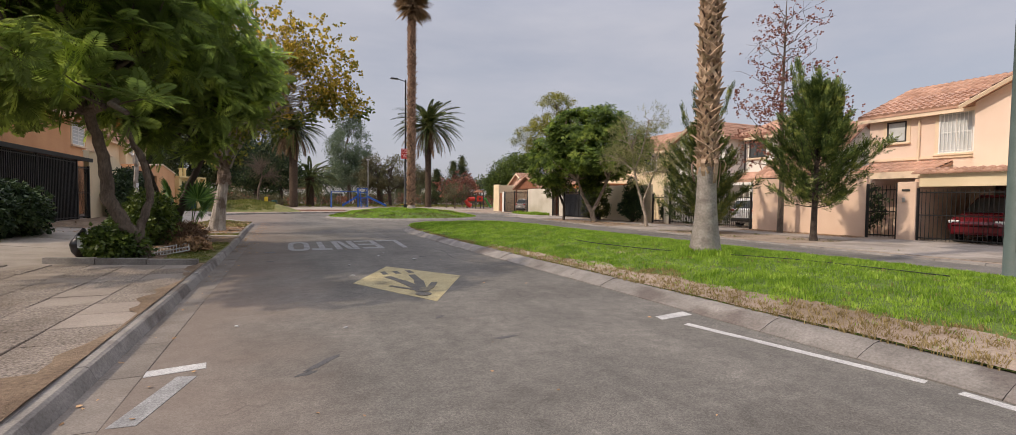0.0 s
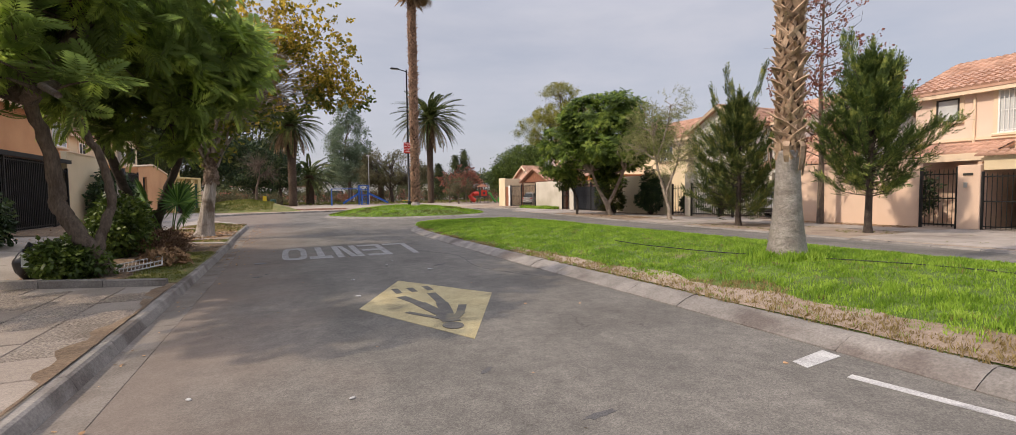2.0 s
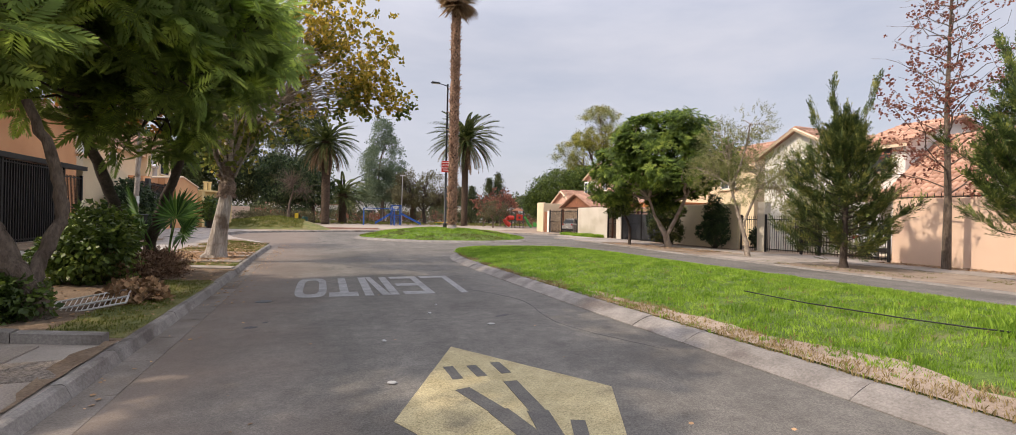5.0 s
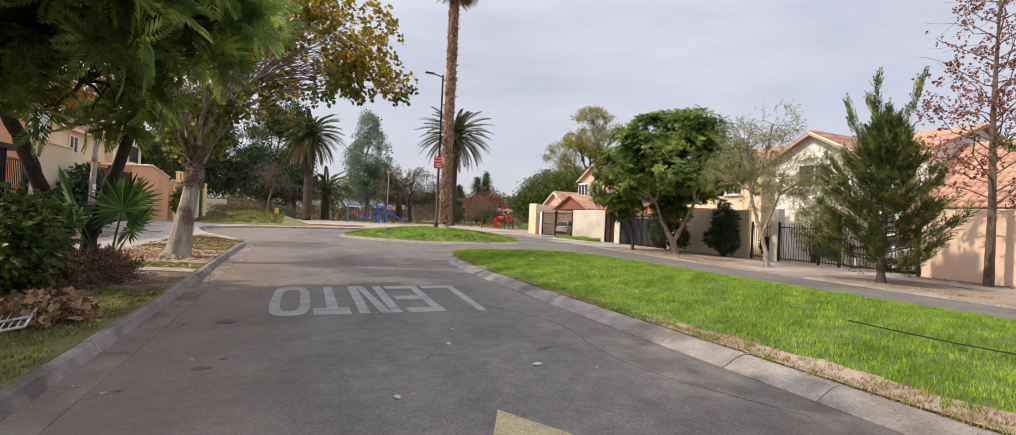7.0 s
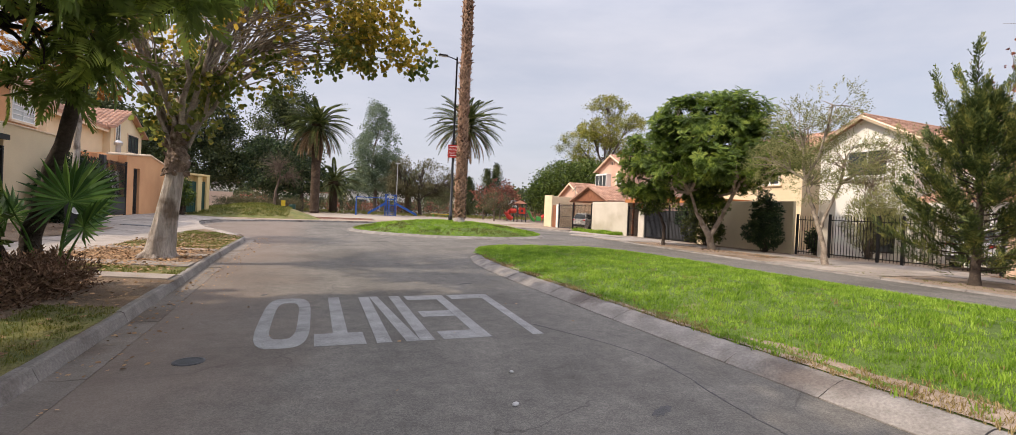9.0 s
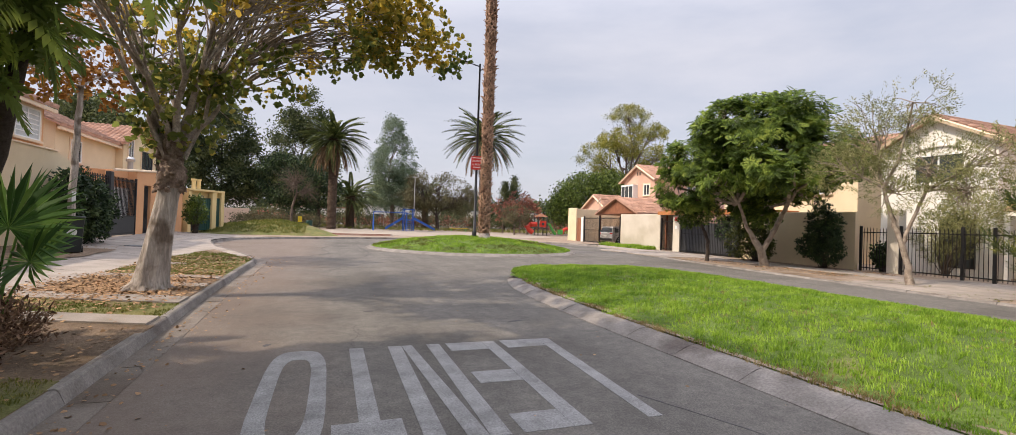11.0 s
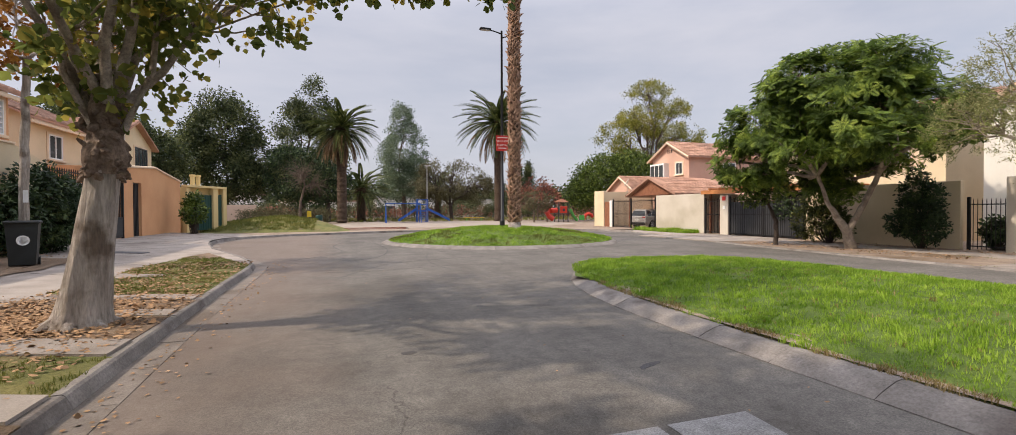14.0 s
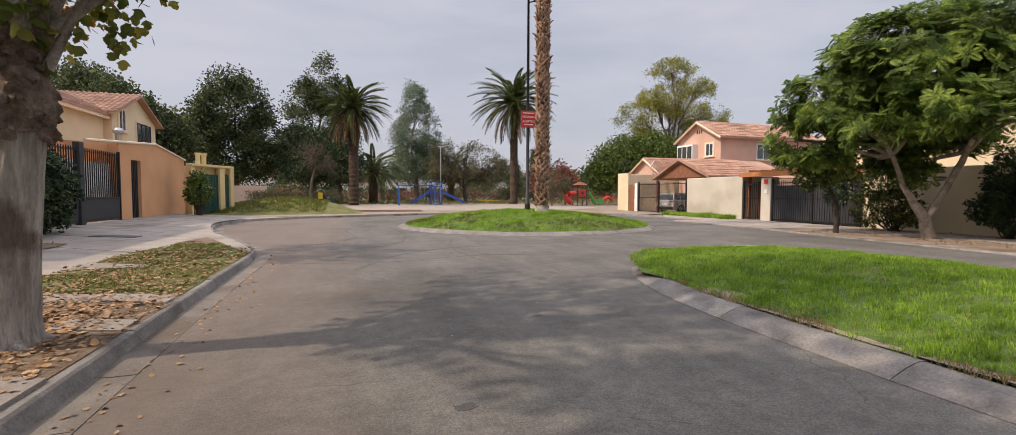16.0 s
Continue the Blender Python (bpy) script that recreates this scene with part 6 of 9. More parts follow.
def fan_leaf(n=26, length=0.62, width=0.030, open_angle=150):
    v, f = [], []
    for k in range(n):
        a = radians(-open_angle + 2 * open_angle * k / (n - 1))
        d = Vector((math.sin(a), math.cos(a), 0))
        s = Vector((math.cos(a), -math.sin(a), 0)) * width
        ln = length * (0.78 + 0.22 * math.cos(a * 0.6)) * _r.uniform(0.92, 1.04)
        i = len(v)
        v += [(0, 0, 0), tuple(d * ln * 0.55 + s + Vector((0, 0, 0.02 * (k % 2)))), tuple(d * ln + Vector((0, 0, -0.07))), tuple(d * ln * 0.55 - s + Vector((0, 0, -0.02 * (k % 2))))]
        f += [(i, i + 1, i + 2), (i, i + 2, i + 3)]
    return v, f


FAN = fan_leaf(28, 0.70, 0.030, 140)
for k, (dx, dy, h, tilt, turn) in enumerate(((0.26, -0.26, 1.34, 74, 170), (-0.45, -0.20, 1.40, 78, 100), (0.10, 0.32, 1.46, 70, 250), (-0.55, 0.15, 1.10, 66, 20), (0.34, -0.05, 0.98, 62, 200))):
    b, t = Vector((-2.72, 17.7, 0.1)), Vector((-2.72 + dx, 17.7 + dy, h))
    lf = part("stalk", Geo().tube([b + Vector((dx * 0.1, dy * 0.1, 0)), b.lerp(t, 0.55) + Vector((0, 0, 0.06)), t], [0.02, 0.014, 0.010], 6), FAN_LEAF, fan)
    blade = part("blade", Geo().add(*FAN), FAN_LEAF, lf)
    blade.matrix_basis = Matrix.Translation(t) @ Euler((radians(-tilt), 0, 0)).to_matrix().to_4x4()
    blade.matrix_basis = Matrix.Translation(t) @ Matrix.Rotation(math.atan2(-dx, dy), 4, "Z") @ Matrix.Rotation(radians(tilt), 4, "X") @ Matrix.Scale(1.0 - 0.05 * k, 4)


# ---- palms with leaf bases ----
def boot_template():
    """A dry leaf base split in two: straps that run down to both sides from one outward tip."""
    v, f = [], []
    for side in (-1, 1):
        k = len(v)
        for x, y, z, w in ((0.125, -0.045, -0.085, 0.034), (0.075, 0.012, 0.01, 0.030), (0.022, 0.055, 0.085, 0.022), (0.0, 0.098, 0.135, 0.006)):
            across = Vector((0.62, 0, 0.78)) * w
            for d, q in ((-1, 0.0), (1, 0.0), (1, -0.022), (-1, -0.022)):
                v.append((side * (x + d * across.x), y + q + 0.010 * d, z + d * across.z))
        for r in range(3):
            for c in range(4):
                p, n = k + r * 4 + c, k + r * 4 + (c + 1) % 4
                f += [(p, n, n + 4), (p, n + 4, p + 4)]
    return v, f


BOOT_T = boot_template()


def washingtonia(name, x, y, z0, smooth_h, height, r_base, r_top, label, seed, crown_r=1.5, size=1.0, near=False, boot=BOOT):
    rng = np.random.default_rng(seed)
    th = thing(name, (x, y, z0), label, "palm", "tall palms")
    prof = []
    z = -0.1
    while z < smooth_h:
        t = max(0, z / smooth_h)
        r = r_top + (r_base - r_top) * (1 - t) ** 2.3
        prof += [(r * (1.0 + rng.uniform(-0.006, 0.006)), z), (r * 0.962, z + 0.026)]
        z += 0.034 if near else 0.07
    part("trunk", Geo().lathe((x, y, z0), prof, 24), PALM_GREY, th, "smooth grey ringed lower trunk", smooth=True)
    rc = r_top * 0.86
    part("upper_trunk", Geo().tube([(x, y, z0 + smooth_h - 0.05), (x, y, z0 + (smooth_h + height) / 2), (x, y, z0 + height)], [rc, rc * 0.98, rc * 0.9], 16), PALM_CORE, th, "fibrous brown upper trunk", smooth=True)
    mats, row, z = [], 0, smooth_h - 0.02
    per = 6
    while z < height:
        for k in range(per):
            a = 2 * math.pi * (k + 0.5 * (row % 2)) / per + row * 0.05 + rng.normal(0, 0.08)
            s = size * rng.uniform(0.85, 1.15)
            m = Matrix.Translation((x + math.cos(a) * rc, y + math.sin(a) * rc, z0 + z + rng.normal(0, 0.018))) @ Matrix.Rotation(a - math.pi / 2, 4, "Z") @ Matrix.Rotation(rng.normal(0, 0.20), 4, "Y") @ Matrix.Rotation(rng.normal(0.0, 0.20), 4, "X") @ Matrix.Diagonal((s * rng.uniform(0.85, 1.15), s * rng.uniform(0.7, 1.3), s * rng.uniform(0.85, 1.2), 1))
            mats.append([list(r) for r in m[:3]])
        z += 0.085 * size
        row += 1
    if near:
        me = Geo().add(*BOOT_T).mesh("leaf_base", boot)
        inv = th.matrix_basis.inverted()
        for q in mats[:300]:
            ob = piece("leaf_base", me, Matrix((*q, (0, 0, 0, 1))), th)
            ob.matrix_parent_inverse = inv
        mats = mats[300:]
        # torn leaf bases that hang over the ringed trunk
        for a, out, low in ((-1.75, 0.14, 0.34), (-0.95, 0.20, 0.16), (-0.65, 0.10, 0.42), (-2.6, 0.22, 0.20), (0.8, 0.12, 0.35), (2.1, 0.15, 0.3)):
            d, sdw = Vector((math.cos(a), math.sin(a), 0)), Vector((-math.sin(a), math.cos(a), 0))
            g, c = Geo(), Vector((x, y, z0 + smooth_h))
            rows = [(rc, 0.10, 0.035), (rc + out * 0.7, 0.13, 0.045), (rc + out, 0.05, 0.045), (rc + out * 0.85, -low * 0.5, 0.04), (rc + out * 0.6, -low, 0.03)]
            for r, zz, w in rows:
                for q in (0.0, 0.012):
                    g.v += [tuple(c + d * (r - q) - sdw * w + Vector((0, 0, zz))), tuple(c + d * (r - q) + sdw * w + Vector((0, 0, zz)))]
            for i in range(len(rows) - 1):
                p = i * 4
                g.f += [(p, p + 1, p + 5, p + 4), (p + 3, p + 2, p + 6, p + 7), (p + 2, p, p + 4, p + 6), (p + 1, p + 3, p + 7, p + 5)]
            part("torn_leaf_base", g, boot, th)
    tagged(many("leaf_base_mass", *BOOT_T, mats, boot, th), kind="stuff")
    top = Vector((x, y, z0 + height))
    big = fan_leaf(22, 0.95, 0.05, 130)
    pts, ways = [], []
    for k in range(46):
        a, e = rng.uniform(0, 6.28), rng.uniform(0.0, 1.4)
        d = Vector((math.cos(a) * math.cos(e), math.sin(a) * math.cos(e), math.sin(e)))
        pts.append(top + d * crown_r * 0.7 + Vector((0, 0, 0.9)))
        ways.append(d + Vector((0, 0, -0.3)))
    many("crown", *big, mats_from(rng, pts, ways, (0.8 * crown_r / 1.5, 1.1 * crown_r / 1.5), 0.15), PALM_LEAF, th)
    skirt = [top + Vector((math.cos(a) * 0.30, math.sin(a) * 0.30, rng.uniform(-0.5, 0.8))) for a in rng.uniform(0, 6.28, 60)]
    many("dead_skirt", *fan_leaf(14, 1.0, 0.02, 38), mats_from(rng, skirt, [Vector((p.x - x, p.y - y, -rng.uniform(0.0, 0.55))) for p in skirt], (0.8, 1.5), 0.15), PALM_DEAD, th)
    return th


washingtonia("fan_palm_tall", 7.85, 7.75, island_height(7.85, 7.75) - 0.02, 1.80, 12.0, 0.335, 0.188, "tall palm with ringed base and shaggy leaf bases on grass", 71, near=True, size=1.08)
washingtonia("fan_palm_tall", 8.25, 35.9, ring_height(8.25, 35.9) - 0.02, 0.35, 14.8, 0.42, 0.26, "very tall shaggy palm in the roundabout lawn", 72, size=1.45, boot=BOOT_DARK)


def date_palm(name, x, y, z0, trunk, r, fronds, length, label, seed, dead=16):
    rng = np.random.default_rng(seed)
    th = thing(name, (x, y, z0), label, "palm", "date palms")
    prof, z = [], 0.0
    while z < trunk:
        prof += [(r * (1.12 if z < 0.3 else 1.0) * rng.uniform(0.97, 1.03), z), (r * 0.9, z + 0.11)]
        z += 0.14
    prof += [(r * 1.35, trunk + 0.1), (r * 1.2, trunk + 0.7), (0.08, trunk + 1.0)]
    part("trunk", Geo().lathe((x, y, z0), prof, 16), PALM_CORE, th)
    top = Vector((x, y, z0 + trunk + 0.4))
    leaf = feather(length, 34, length * 0.15, 0.062, 1.25, 42, 0.08)
    ways = []
    for k in range(fronds):
        a, e = 2.39996 * k, radians(82 - 100 * (k / fronds) ** 0.9)
        ways.append((math.cos(a) * math.cos(e), math.sin(a) * math.cos(e), math.sin(e)))
    many("crown", *leaf, mats_from(rng, [top] * fronds, ways, (0.9, 1.1), 0.06), PALM_LEAF, th)
    if dead:
        ways = [(math.cos(a) * 0.8, math.sin(a) * 0.8, -rng.uniform(0.1, 0.7)) for a in rng.uniform(0, 6.28, dead)]
        many("dead_fronds", *leaf, mats_from(rng, [top - Vector((0, 0, 0.3))] * dead, ways, (0.7, 0.95), 0.12), PALM_DEAD, th)
    return th


date_palm("date_palm", 0.6, 73.0, 0.1, 10.2, 0.55, 92, 4.1, "tall date palm with drooping dead fronds in the park", 81, 34)
date_palm("date_palm", 19.8, 74.5, 0.1, 12.2, 0.5, 84, 5.2, "tall date palm with arching fronds beyond the roundabout", 82, 20)
date_palm("date_palm", 3.1, 84.0, 0.1, 3.8, 0.6, 46, 4.6, "short date palm in the park lawn", 83, 0)
date_palm("date_palm", 16.0, 96.0, 0.1, 4.5, 0.6, 40, 4.8, "short date palm behind the play area", 84, 0)

# ---- right verge trees ----
tree("jacaranda_tree", [[(18.5, 27.3, 0.0, 0.20), (18.3, 27.35, 0.7, 0.16), (17.9, 27.7, 1.6, 0.085), (17.5, 27.9, 2.8, 0.06)], [(18.35, 27.3, 0.8, 0.12), (18.7, 27.0, 1.7, 0.10), (19.1, 26.7, 2.9, 0.08)]],
     [((17.9, 27.6, 5.6), (2.6, 2.7, 1.8)), ((16.5, 29.3, 4.6), (1.7, 1.8, 1.5)), ((19.4, 25.8, 4.7), (2.0, 2.0, 1.4)), ((17.0, 26.3, 4.1), (1.6, 1.6, 0.9)), ((19.6, 28.4, 4.2), (1.8, 1.9, 1.5)), ((18.4, 26.0, 6.3), (1.5, 1.6, 1.0)), ((16.3, 30.5, 3.5), (1.0, 1.1, 1.0)), ((17.3, 28.6, 6.8), (1.2, 1.3, 0.7)), ((18.9, 27.0, 7.1), (1.0, 1.1, 0.6)), ((17.2, 24.9, 3.6), (0.9, 0.9, 0.45)), ((16.0, 27.6, 3.5), (0.9, 1.0, 0.6)), ((18.6, 24.4, 3.9), (1.0, 0.9, 0.5)), ((16.6, 29.6, 2.9), (0.8, 0.9, 0.5)), ((19.5, 29.0, 2.9), (1.1, 1.2, 0.6)), ((18.6, 28.9, 3.2), (1.0, 1.0, 0.6)), ((19.9, 26.6, 3.3), (0.9, 0.9, 0.5)), ((19.4, 28.4, 2.3), (0.8, 0.9, 0.5)), ((20.0, 27.9, 3.0), (0.8, 0.9, 0.6)), ((18.9, 29.6, 2.5), (0.8, 0.8, 0.5)), ((16.4, 28.2, 5.9), (0.9, 1.0, 0.7)), ((19.6, 26.9, 6.0), (0.9, 1.0, 0.8))],
     UMBRELLA_FAR, JACARANDA_FAR, BARK_LIMB, 5200, "bushy bright green jacaranda on the dusty verge", (0.42, 0.78), twigs=160, seed=91, droop=-0.7, wild=0.4, gap=0.30, freq=1.3, group="street trees")
tree("small_tree", [[(17.7, 29.9, 0.0, 0.10), (17.7, 29.9, 1.0, 0.085), (17.4, 30.1, 1.9, 0.06)]], [((17.4, 30.1, 2.6), (0.8, 0.9, 0.7)), ((17.0, 30.4, 2.2), (0.6, 0.6, 0.5))], OVAL_SPRIG, SHRUB_LEAF, BARK_DARK, 520, "small dark-stemmed tree on the verge", (0.8, 1.2), twigs=30, seed=92, limb_r=0.04)
tree("olive_tree", [[(17.6, 21.1, 0.0, 0.13), (17.56, 21.15, 0.6, 0.09), (17.42, 21.25, 1.3, 0.08), (17.3, 21.5, 2.2, 0.065), (17.2, 21.7, 3.1, 0.05)], [(17.42, 21.25, 1.3, 0.06), (17.65, 21.1, 2.1, 0.05), (17.9, 20.9, 3.0, 0.04)]],
     [((17.2, 22.0, 4.9), (1.1, 1.3, 1.3)), ((17.9, 20.8, 3.8), (1.3, 1.4, 1.0)), ((17.0, 22.8, 3.7), (1.0, 1.1, 0.9)), ((17.7, 21.2, 5.8), (1.0, 1.0, 0.8)), ((18.2, 20.0, 2.9), (1.1, 1.1, 0.8)), ((18.7, 19.6, 4.0), (0.9, 0.9, 0.8)), ((17.4, 21.6, 2.9), (0.9, 0.9, 0.6))],
     NARROW_SPRIG, OLIVE_LEAF, BARK_LIMB, 3600, "sparse grey-green tree with a leaning trunk on the verge", (0.7, 1.15), gap=0.22, twigs=200, seed=93, wild=0.7, limb_r=0.055)


def conifer(name, x, y, height, r, clear, mat, label, seed, leaders=3, boughs=72, per=50):
    """Ragged boughs that rise from one stem and some side leaders, sprays along each."""
    rng = np.random.default_rng(seed)
    th = thing(name, (x, y, 0.04), label, "conifer", "verge conifers")
    part("trunk", Geo().tube([(x, y, 0.0), (x - 0.02, y, 0.3), (x + 0.03, y, height * 0.4), (x, y + 0.03, height * 0.93)], [0.16, 0.115, 0.08, 0.015], 9), BARK_DARK, th, smooth=True)
    g = Geo()
    pts, ways = [], []
    for k in range(boughs + leaders):
        a = 2.39996 * k + rng.normal(0, 0.25)
        if k < boughs:
            t = (k + 0.5) / boughs
            z = clear + (height * 0.90 - clear) * t ** 0.95
            shape = min(1.0, 0.55 + 2.2 * t) * (1 - t) ** 1.05
            ln = r * shape * rng.uniform(0.5, 1.2) + 0.10
            rise = rng.uniform(0.15, 0.6) + 0.8 * t
        else:
            z, ln, rise = height * rng.uniform(0.40, 0.58), r * rng.uniform(0.28, 0.5), rng.uniform(2.6, 3.8)
        s = Vector((x, y, z))
        e = s + Vector((math.cos(a) * ln, math.sin(a) * ln, ln * rise))
        way = limb_to(g, rng, s, e, 0.024, 0.006, -0.10 if k < boughs else 0.0, 4, 4, 0.06)
        n = max(12, int(per * (0.25 + ln / r) * (1.3 if k >= boughs else 1)))
        for _ in range(n):
            u = 0.18 + 0.86 * rng.random() ** 0.75
            i = min(3, int(u * 4))
            p = way[i].lerp(way[i + 1], min(1.15, u * 4 - i))
            spread = 0.03 + 0.09 * (1.05 - u)
            pts.append(p + Vector(rng.normal(0, spread, 3)))
            ways.append((math.cos(a) * 0.7, math.sin(a) * 0.7, 0.35 + rise * 0.5))
    for q in range(90):
        t = rng.random()
        pts.append(Vector((x + rng.normal(0, 0.09 * (1.2 - t)), y + rng.normal(0, 0.09 * (1.2 - t)), height * (0.72 + 0.28 * t) - 0.1)))
        ways.append((0, 0, 1.0))
    tagged(part("limb_work", g, BARK_DARK, th), kind="stuff")
    many("foliage", *SPRAY, mats_from(rng, pts, ways, (0.8, 1.35), 0.34), mat, th)
    return th


conifer("cypress", 17.15, 16.65, 5.5, 2.45, 0.40, CYPRESS_DARK, "broad ragged dark cypress on the dusty verge", 95, 4, 100, 74)
conifer("cypress", 17.7, 12.0, 6.2, 2.25, 1.2, CYPRESS_LEAF, "broad green cypress with several pointed tops", 96, 9, 104, 74)

rng = np.random.default_rng(101)
rt = thing("red_leaf_tree", (20.6, 15.5, 0.04), "slender nearly bare tree with red-brown autumn leaves", "tree")
g = Geo().tube([(20.6, 15.5, 0), (20.62, 15.5, 2.5), (20.55, 15.55, 5.5), (20.6, 15.5, 10.6)], [0.14, 0.105, 0.075, 0.015], 10)
tips = []
for k in range(46):
    z = 2.6 + 7.4 * (k / 46) ** 0.9
    a = 2.4 * k + rng.normal(0, 0.3)
    ln = (2.5 - 1.9 * (z - 2.6) / 7.6) * rng.uniform(0.7, 1.2)
    b = Vector((20.6 + math.cos(a) * ln, 15.5 + math.sin(a) * ln, z + ln * rng.uniform(0.35, 0.9)))
    way = limb_to(g, rng, (20.6, 15.5, z), b, 0.028, 0.006, -0.03, 4, 4, 0.14)
    for j in range(5):
        s = way[int(rng.integers(1, 5))]
        e = s + Vector(rng.normal(0, 0.36, 3)) + Vector((math.cos(a), math.sin(a), 0.5)) * 0.3
        limb_to(g, rng, s, e, 0.010, 0.004, 0.0, 3, 2)
        if rng.random() < (0.95 if z < 6.0 else 0.55):
            tips += [s.lerp(e, rng.uniform(0.2, 1.05)) + Vector(rng.normal(0, 0.13, 3)) for _ in range(8 if z < 6.0 else 5)]
part("trunk", g, BARK, rt)
many("crown", *LOBED_SPRIG, mats_from(rng, tips, rng.normal(0, 1, (len(tips), 3)) - np.array((0, 0, 0.5)), (0.35, 0.6), 0.4), RED_LEAF, rt)

# ---- park and distance ----
tree("park_tree", [[(-13, 83, 0.1, 0.4), (-13, 83, 3.5, 0.3)]], [((-13, 83, 10.8), (4.2, 4, 5.4)), ((-15.8, 82, 8.5), (3.2, 3, 4.2)), ((-10.4, 83, 7.4), (2.8, 3, 3.8)), ((-12.0, 82, 5.2), (4.6, 3, 2.6))], CLUMP, PARK_LEAF, BARK_DARK, 2400, "tall dark park tree", (0.8, 1.3), gap=0.2, twigs=60, seed=111, limb_r=0.16, freq=0.4, group="park trees")
tree("park_tree", [[(-5, 93, 0.1, 0.4), (-5, 93, 5, 0.3)]], [((-5, 93, 12), (4.0, 4, 5.5)), ((-3, 92, 17), (3, 3, 4.2)), ((-7.5, 93, 8), (3, 3, 3.5)), ((-1.0, 93, 9), (2.5, 3, 4)), ((-5, 92, 5.5), (4.4, 3, 3.0))], CLUMP, PARK_LEAF, BARK_DARK, 2700, "very tall open park tree behind the date palm", (0.8, 1.3), gap=0.3, twigs=90, seed=112, limb_r=0.18, freq=0.4, group="park trees")
tree("park_tree", [[(-22, 72, 0.1, 0.35), (-22, 72, 3, 0.25)]], [((-22, 72, 8), (4, 4, 4.6)), ((-19, 70, 7), (3, 3, 3.6)), ((-25, 74, 9), (4, 4, 5))], CLUMP, PARK_LEAF, BARK_DARK, 2200, "dark park tree behind the yard gate", (0.8, 1.3), gap=0.2, seed=113, limb_r=0.15, freq=0.4, group="park trees")
tree("park_tree", [[(-17, 62, 0.1, 0.3), (-17, 62, 3, 0.2)]], [((-17, 62, 6.6), (3, 3, 3.4)), ((-14, 62.5, 5.6), (2.4, 2.4, 2.6))], CLUMP, PARK_LEAF, BARK_DARK, 900, "leafy dark tree beyond the yard", (0.7, 1.1), gap=0.2, seed=114, limb_r=0.12, freq=0.4, group="park trees")
tree("eucalypt", [[(10.8, 100, 0.1, 0.4), (10.8, 100, 5, 0.3)]], [((10.8, 100, 11), (4.2, 4, 6)), ((10.8, 100, 6.5), (4.6, 4, 3.8)), ((10.5, 100, 17), (2.0, 2, 3))], CLUMP, EUCALYPT_LEAF, BARK, 2300, "grey-green eucalypt in the park", (0.6, 1.1), gap=0.30, seed=115, limb_r=0.16, freq=0.4, group="park trees")
tree("park_tree", [[(16.2, 86, 0.1, 0.3), (16.0, 86, 2.2, 0.25)]], [((16, 86, 6), (5, 4, 3.2)), ((20, 87, 5), (3.4, 3, 2.6)), ((13, 86, 5.4), (3, 3, 3))], CLUMP, HEDGE_LEAF, BARK_DARK, 1500, "spreading half-bare dark tree behind the slide", (0.6, 1.0), gap=0.34, twigs=260, seed=116, limb_r=0.15, freq=0.4, group="park trees")
tree("park_tree", [[(-1, 79, 0.1, 0.3), (-1, 79, 2.5, 0.22)]], [((-1.5, 79, 5), (3.2, 3, 2.8)), ((-5, 80, 6), (3.2, 3, 3.6))], CLUMP, DARK_LEAF, BARK_DARK, 900, "dark round tree beside the date palm", (0.8, 1.2), gap=0.15, seed=117, limb_r=0.13, freq=0.4, group="park trees")
tree("yellowing_tree", [[(42, 73, 0.1, 0.4), (42, 73, 5, 0.3)]], [((42, 73, 14.2), (4.6, 4, 3.0)), ((37.2, 73, 11.5), (3.4, 3, 2.4)), ((47.2, 74, 12.0), (4.2, 4, 2.8)), ((41, 72, 17.4), (3.2, 3, 1.8)), ((44.8, 72, 15.6), (2.8, 2.6, 1.8)), ((38.6, 72, 14.6), (2.4, 2.4, 1.6)), ((41.5, 73, 10.2), (4.0, 3, 2.0)), ((48.6, 74, 8.8), (3.2, 3, 2.2)), ((37.4, 73, 8.4), (2.6, 2.6, 1.6))], CLUMP, YELLOW_LEAF, BARK, 4000, "tall yellowing tree behind the pink house", (0.5, 0.9), gap=0.38, twigs=240, seed=118, limb_r=0.18, freq=0.4, group="park trees")
tree("park_tree", [[(33, 70, 0.1, 0.3), (33, 70, 2, 0.2)]], [((33, 70, 5.2), (4, 3.5, 3.4)), ((37, 69, 5.8), (3.6, 3, 3.4)), ((30, 70.5, 3.8), (2.2, 2.4, 2.4))], CLUMP, SHRUB_LEAF, BARK_DARK, 1500, "dense green tree beside the pink house", (0.7, 1.1), seed=119, limb_r=0.13, freq=0.4, group="park trees")
for i, (x, y, h) in enumerate(((24.3, 69, 3.6), (22.0, 72, 4.0), (26.0, 76, 5.0))):
    tree("bare_red_tree", [[(x, y, 0.1, 0.12), (x, y, h * 0.4, 0.09)]], [((x, y, h * 0.85), (1.6, 1.6, h * 0.42)), ((x + 0.8, y, h * 0.7), (1.2, 1.2, h * 0.3))], LOBED_SPRIG, RED_LEAF, BARK, 300, "small half-bare tree with red leaves in the park", (1.0, 1.6), gap=0.2, twigs=130, seed=120 + i, limb_r=0.05, group="small park trees")
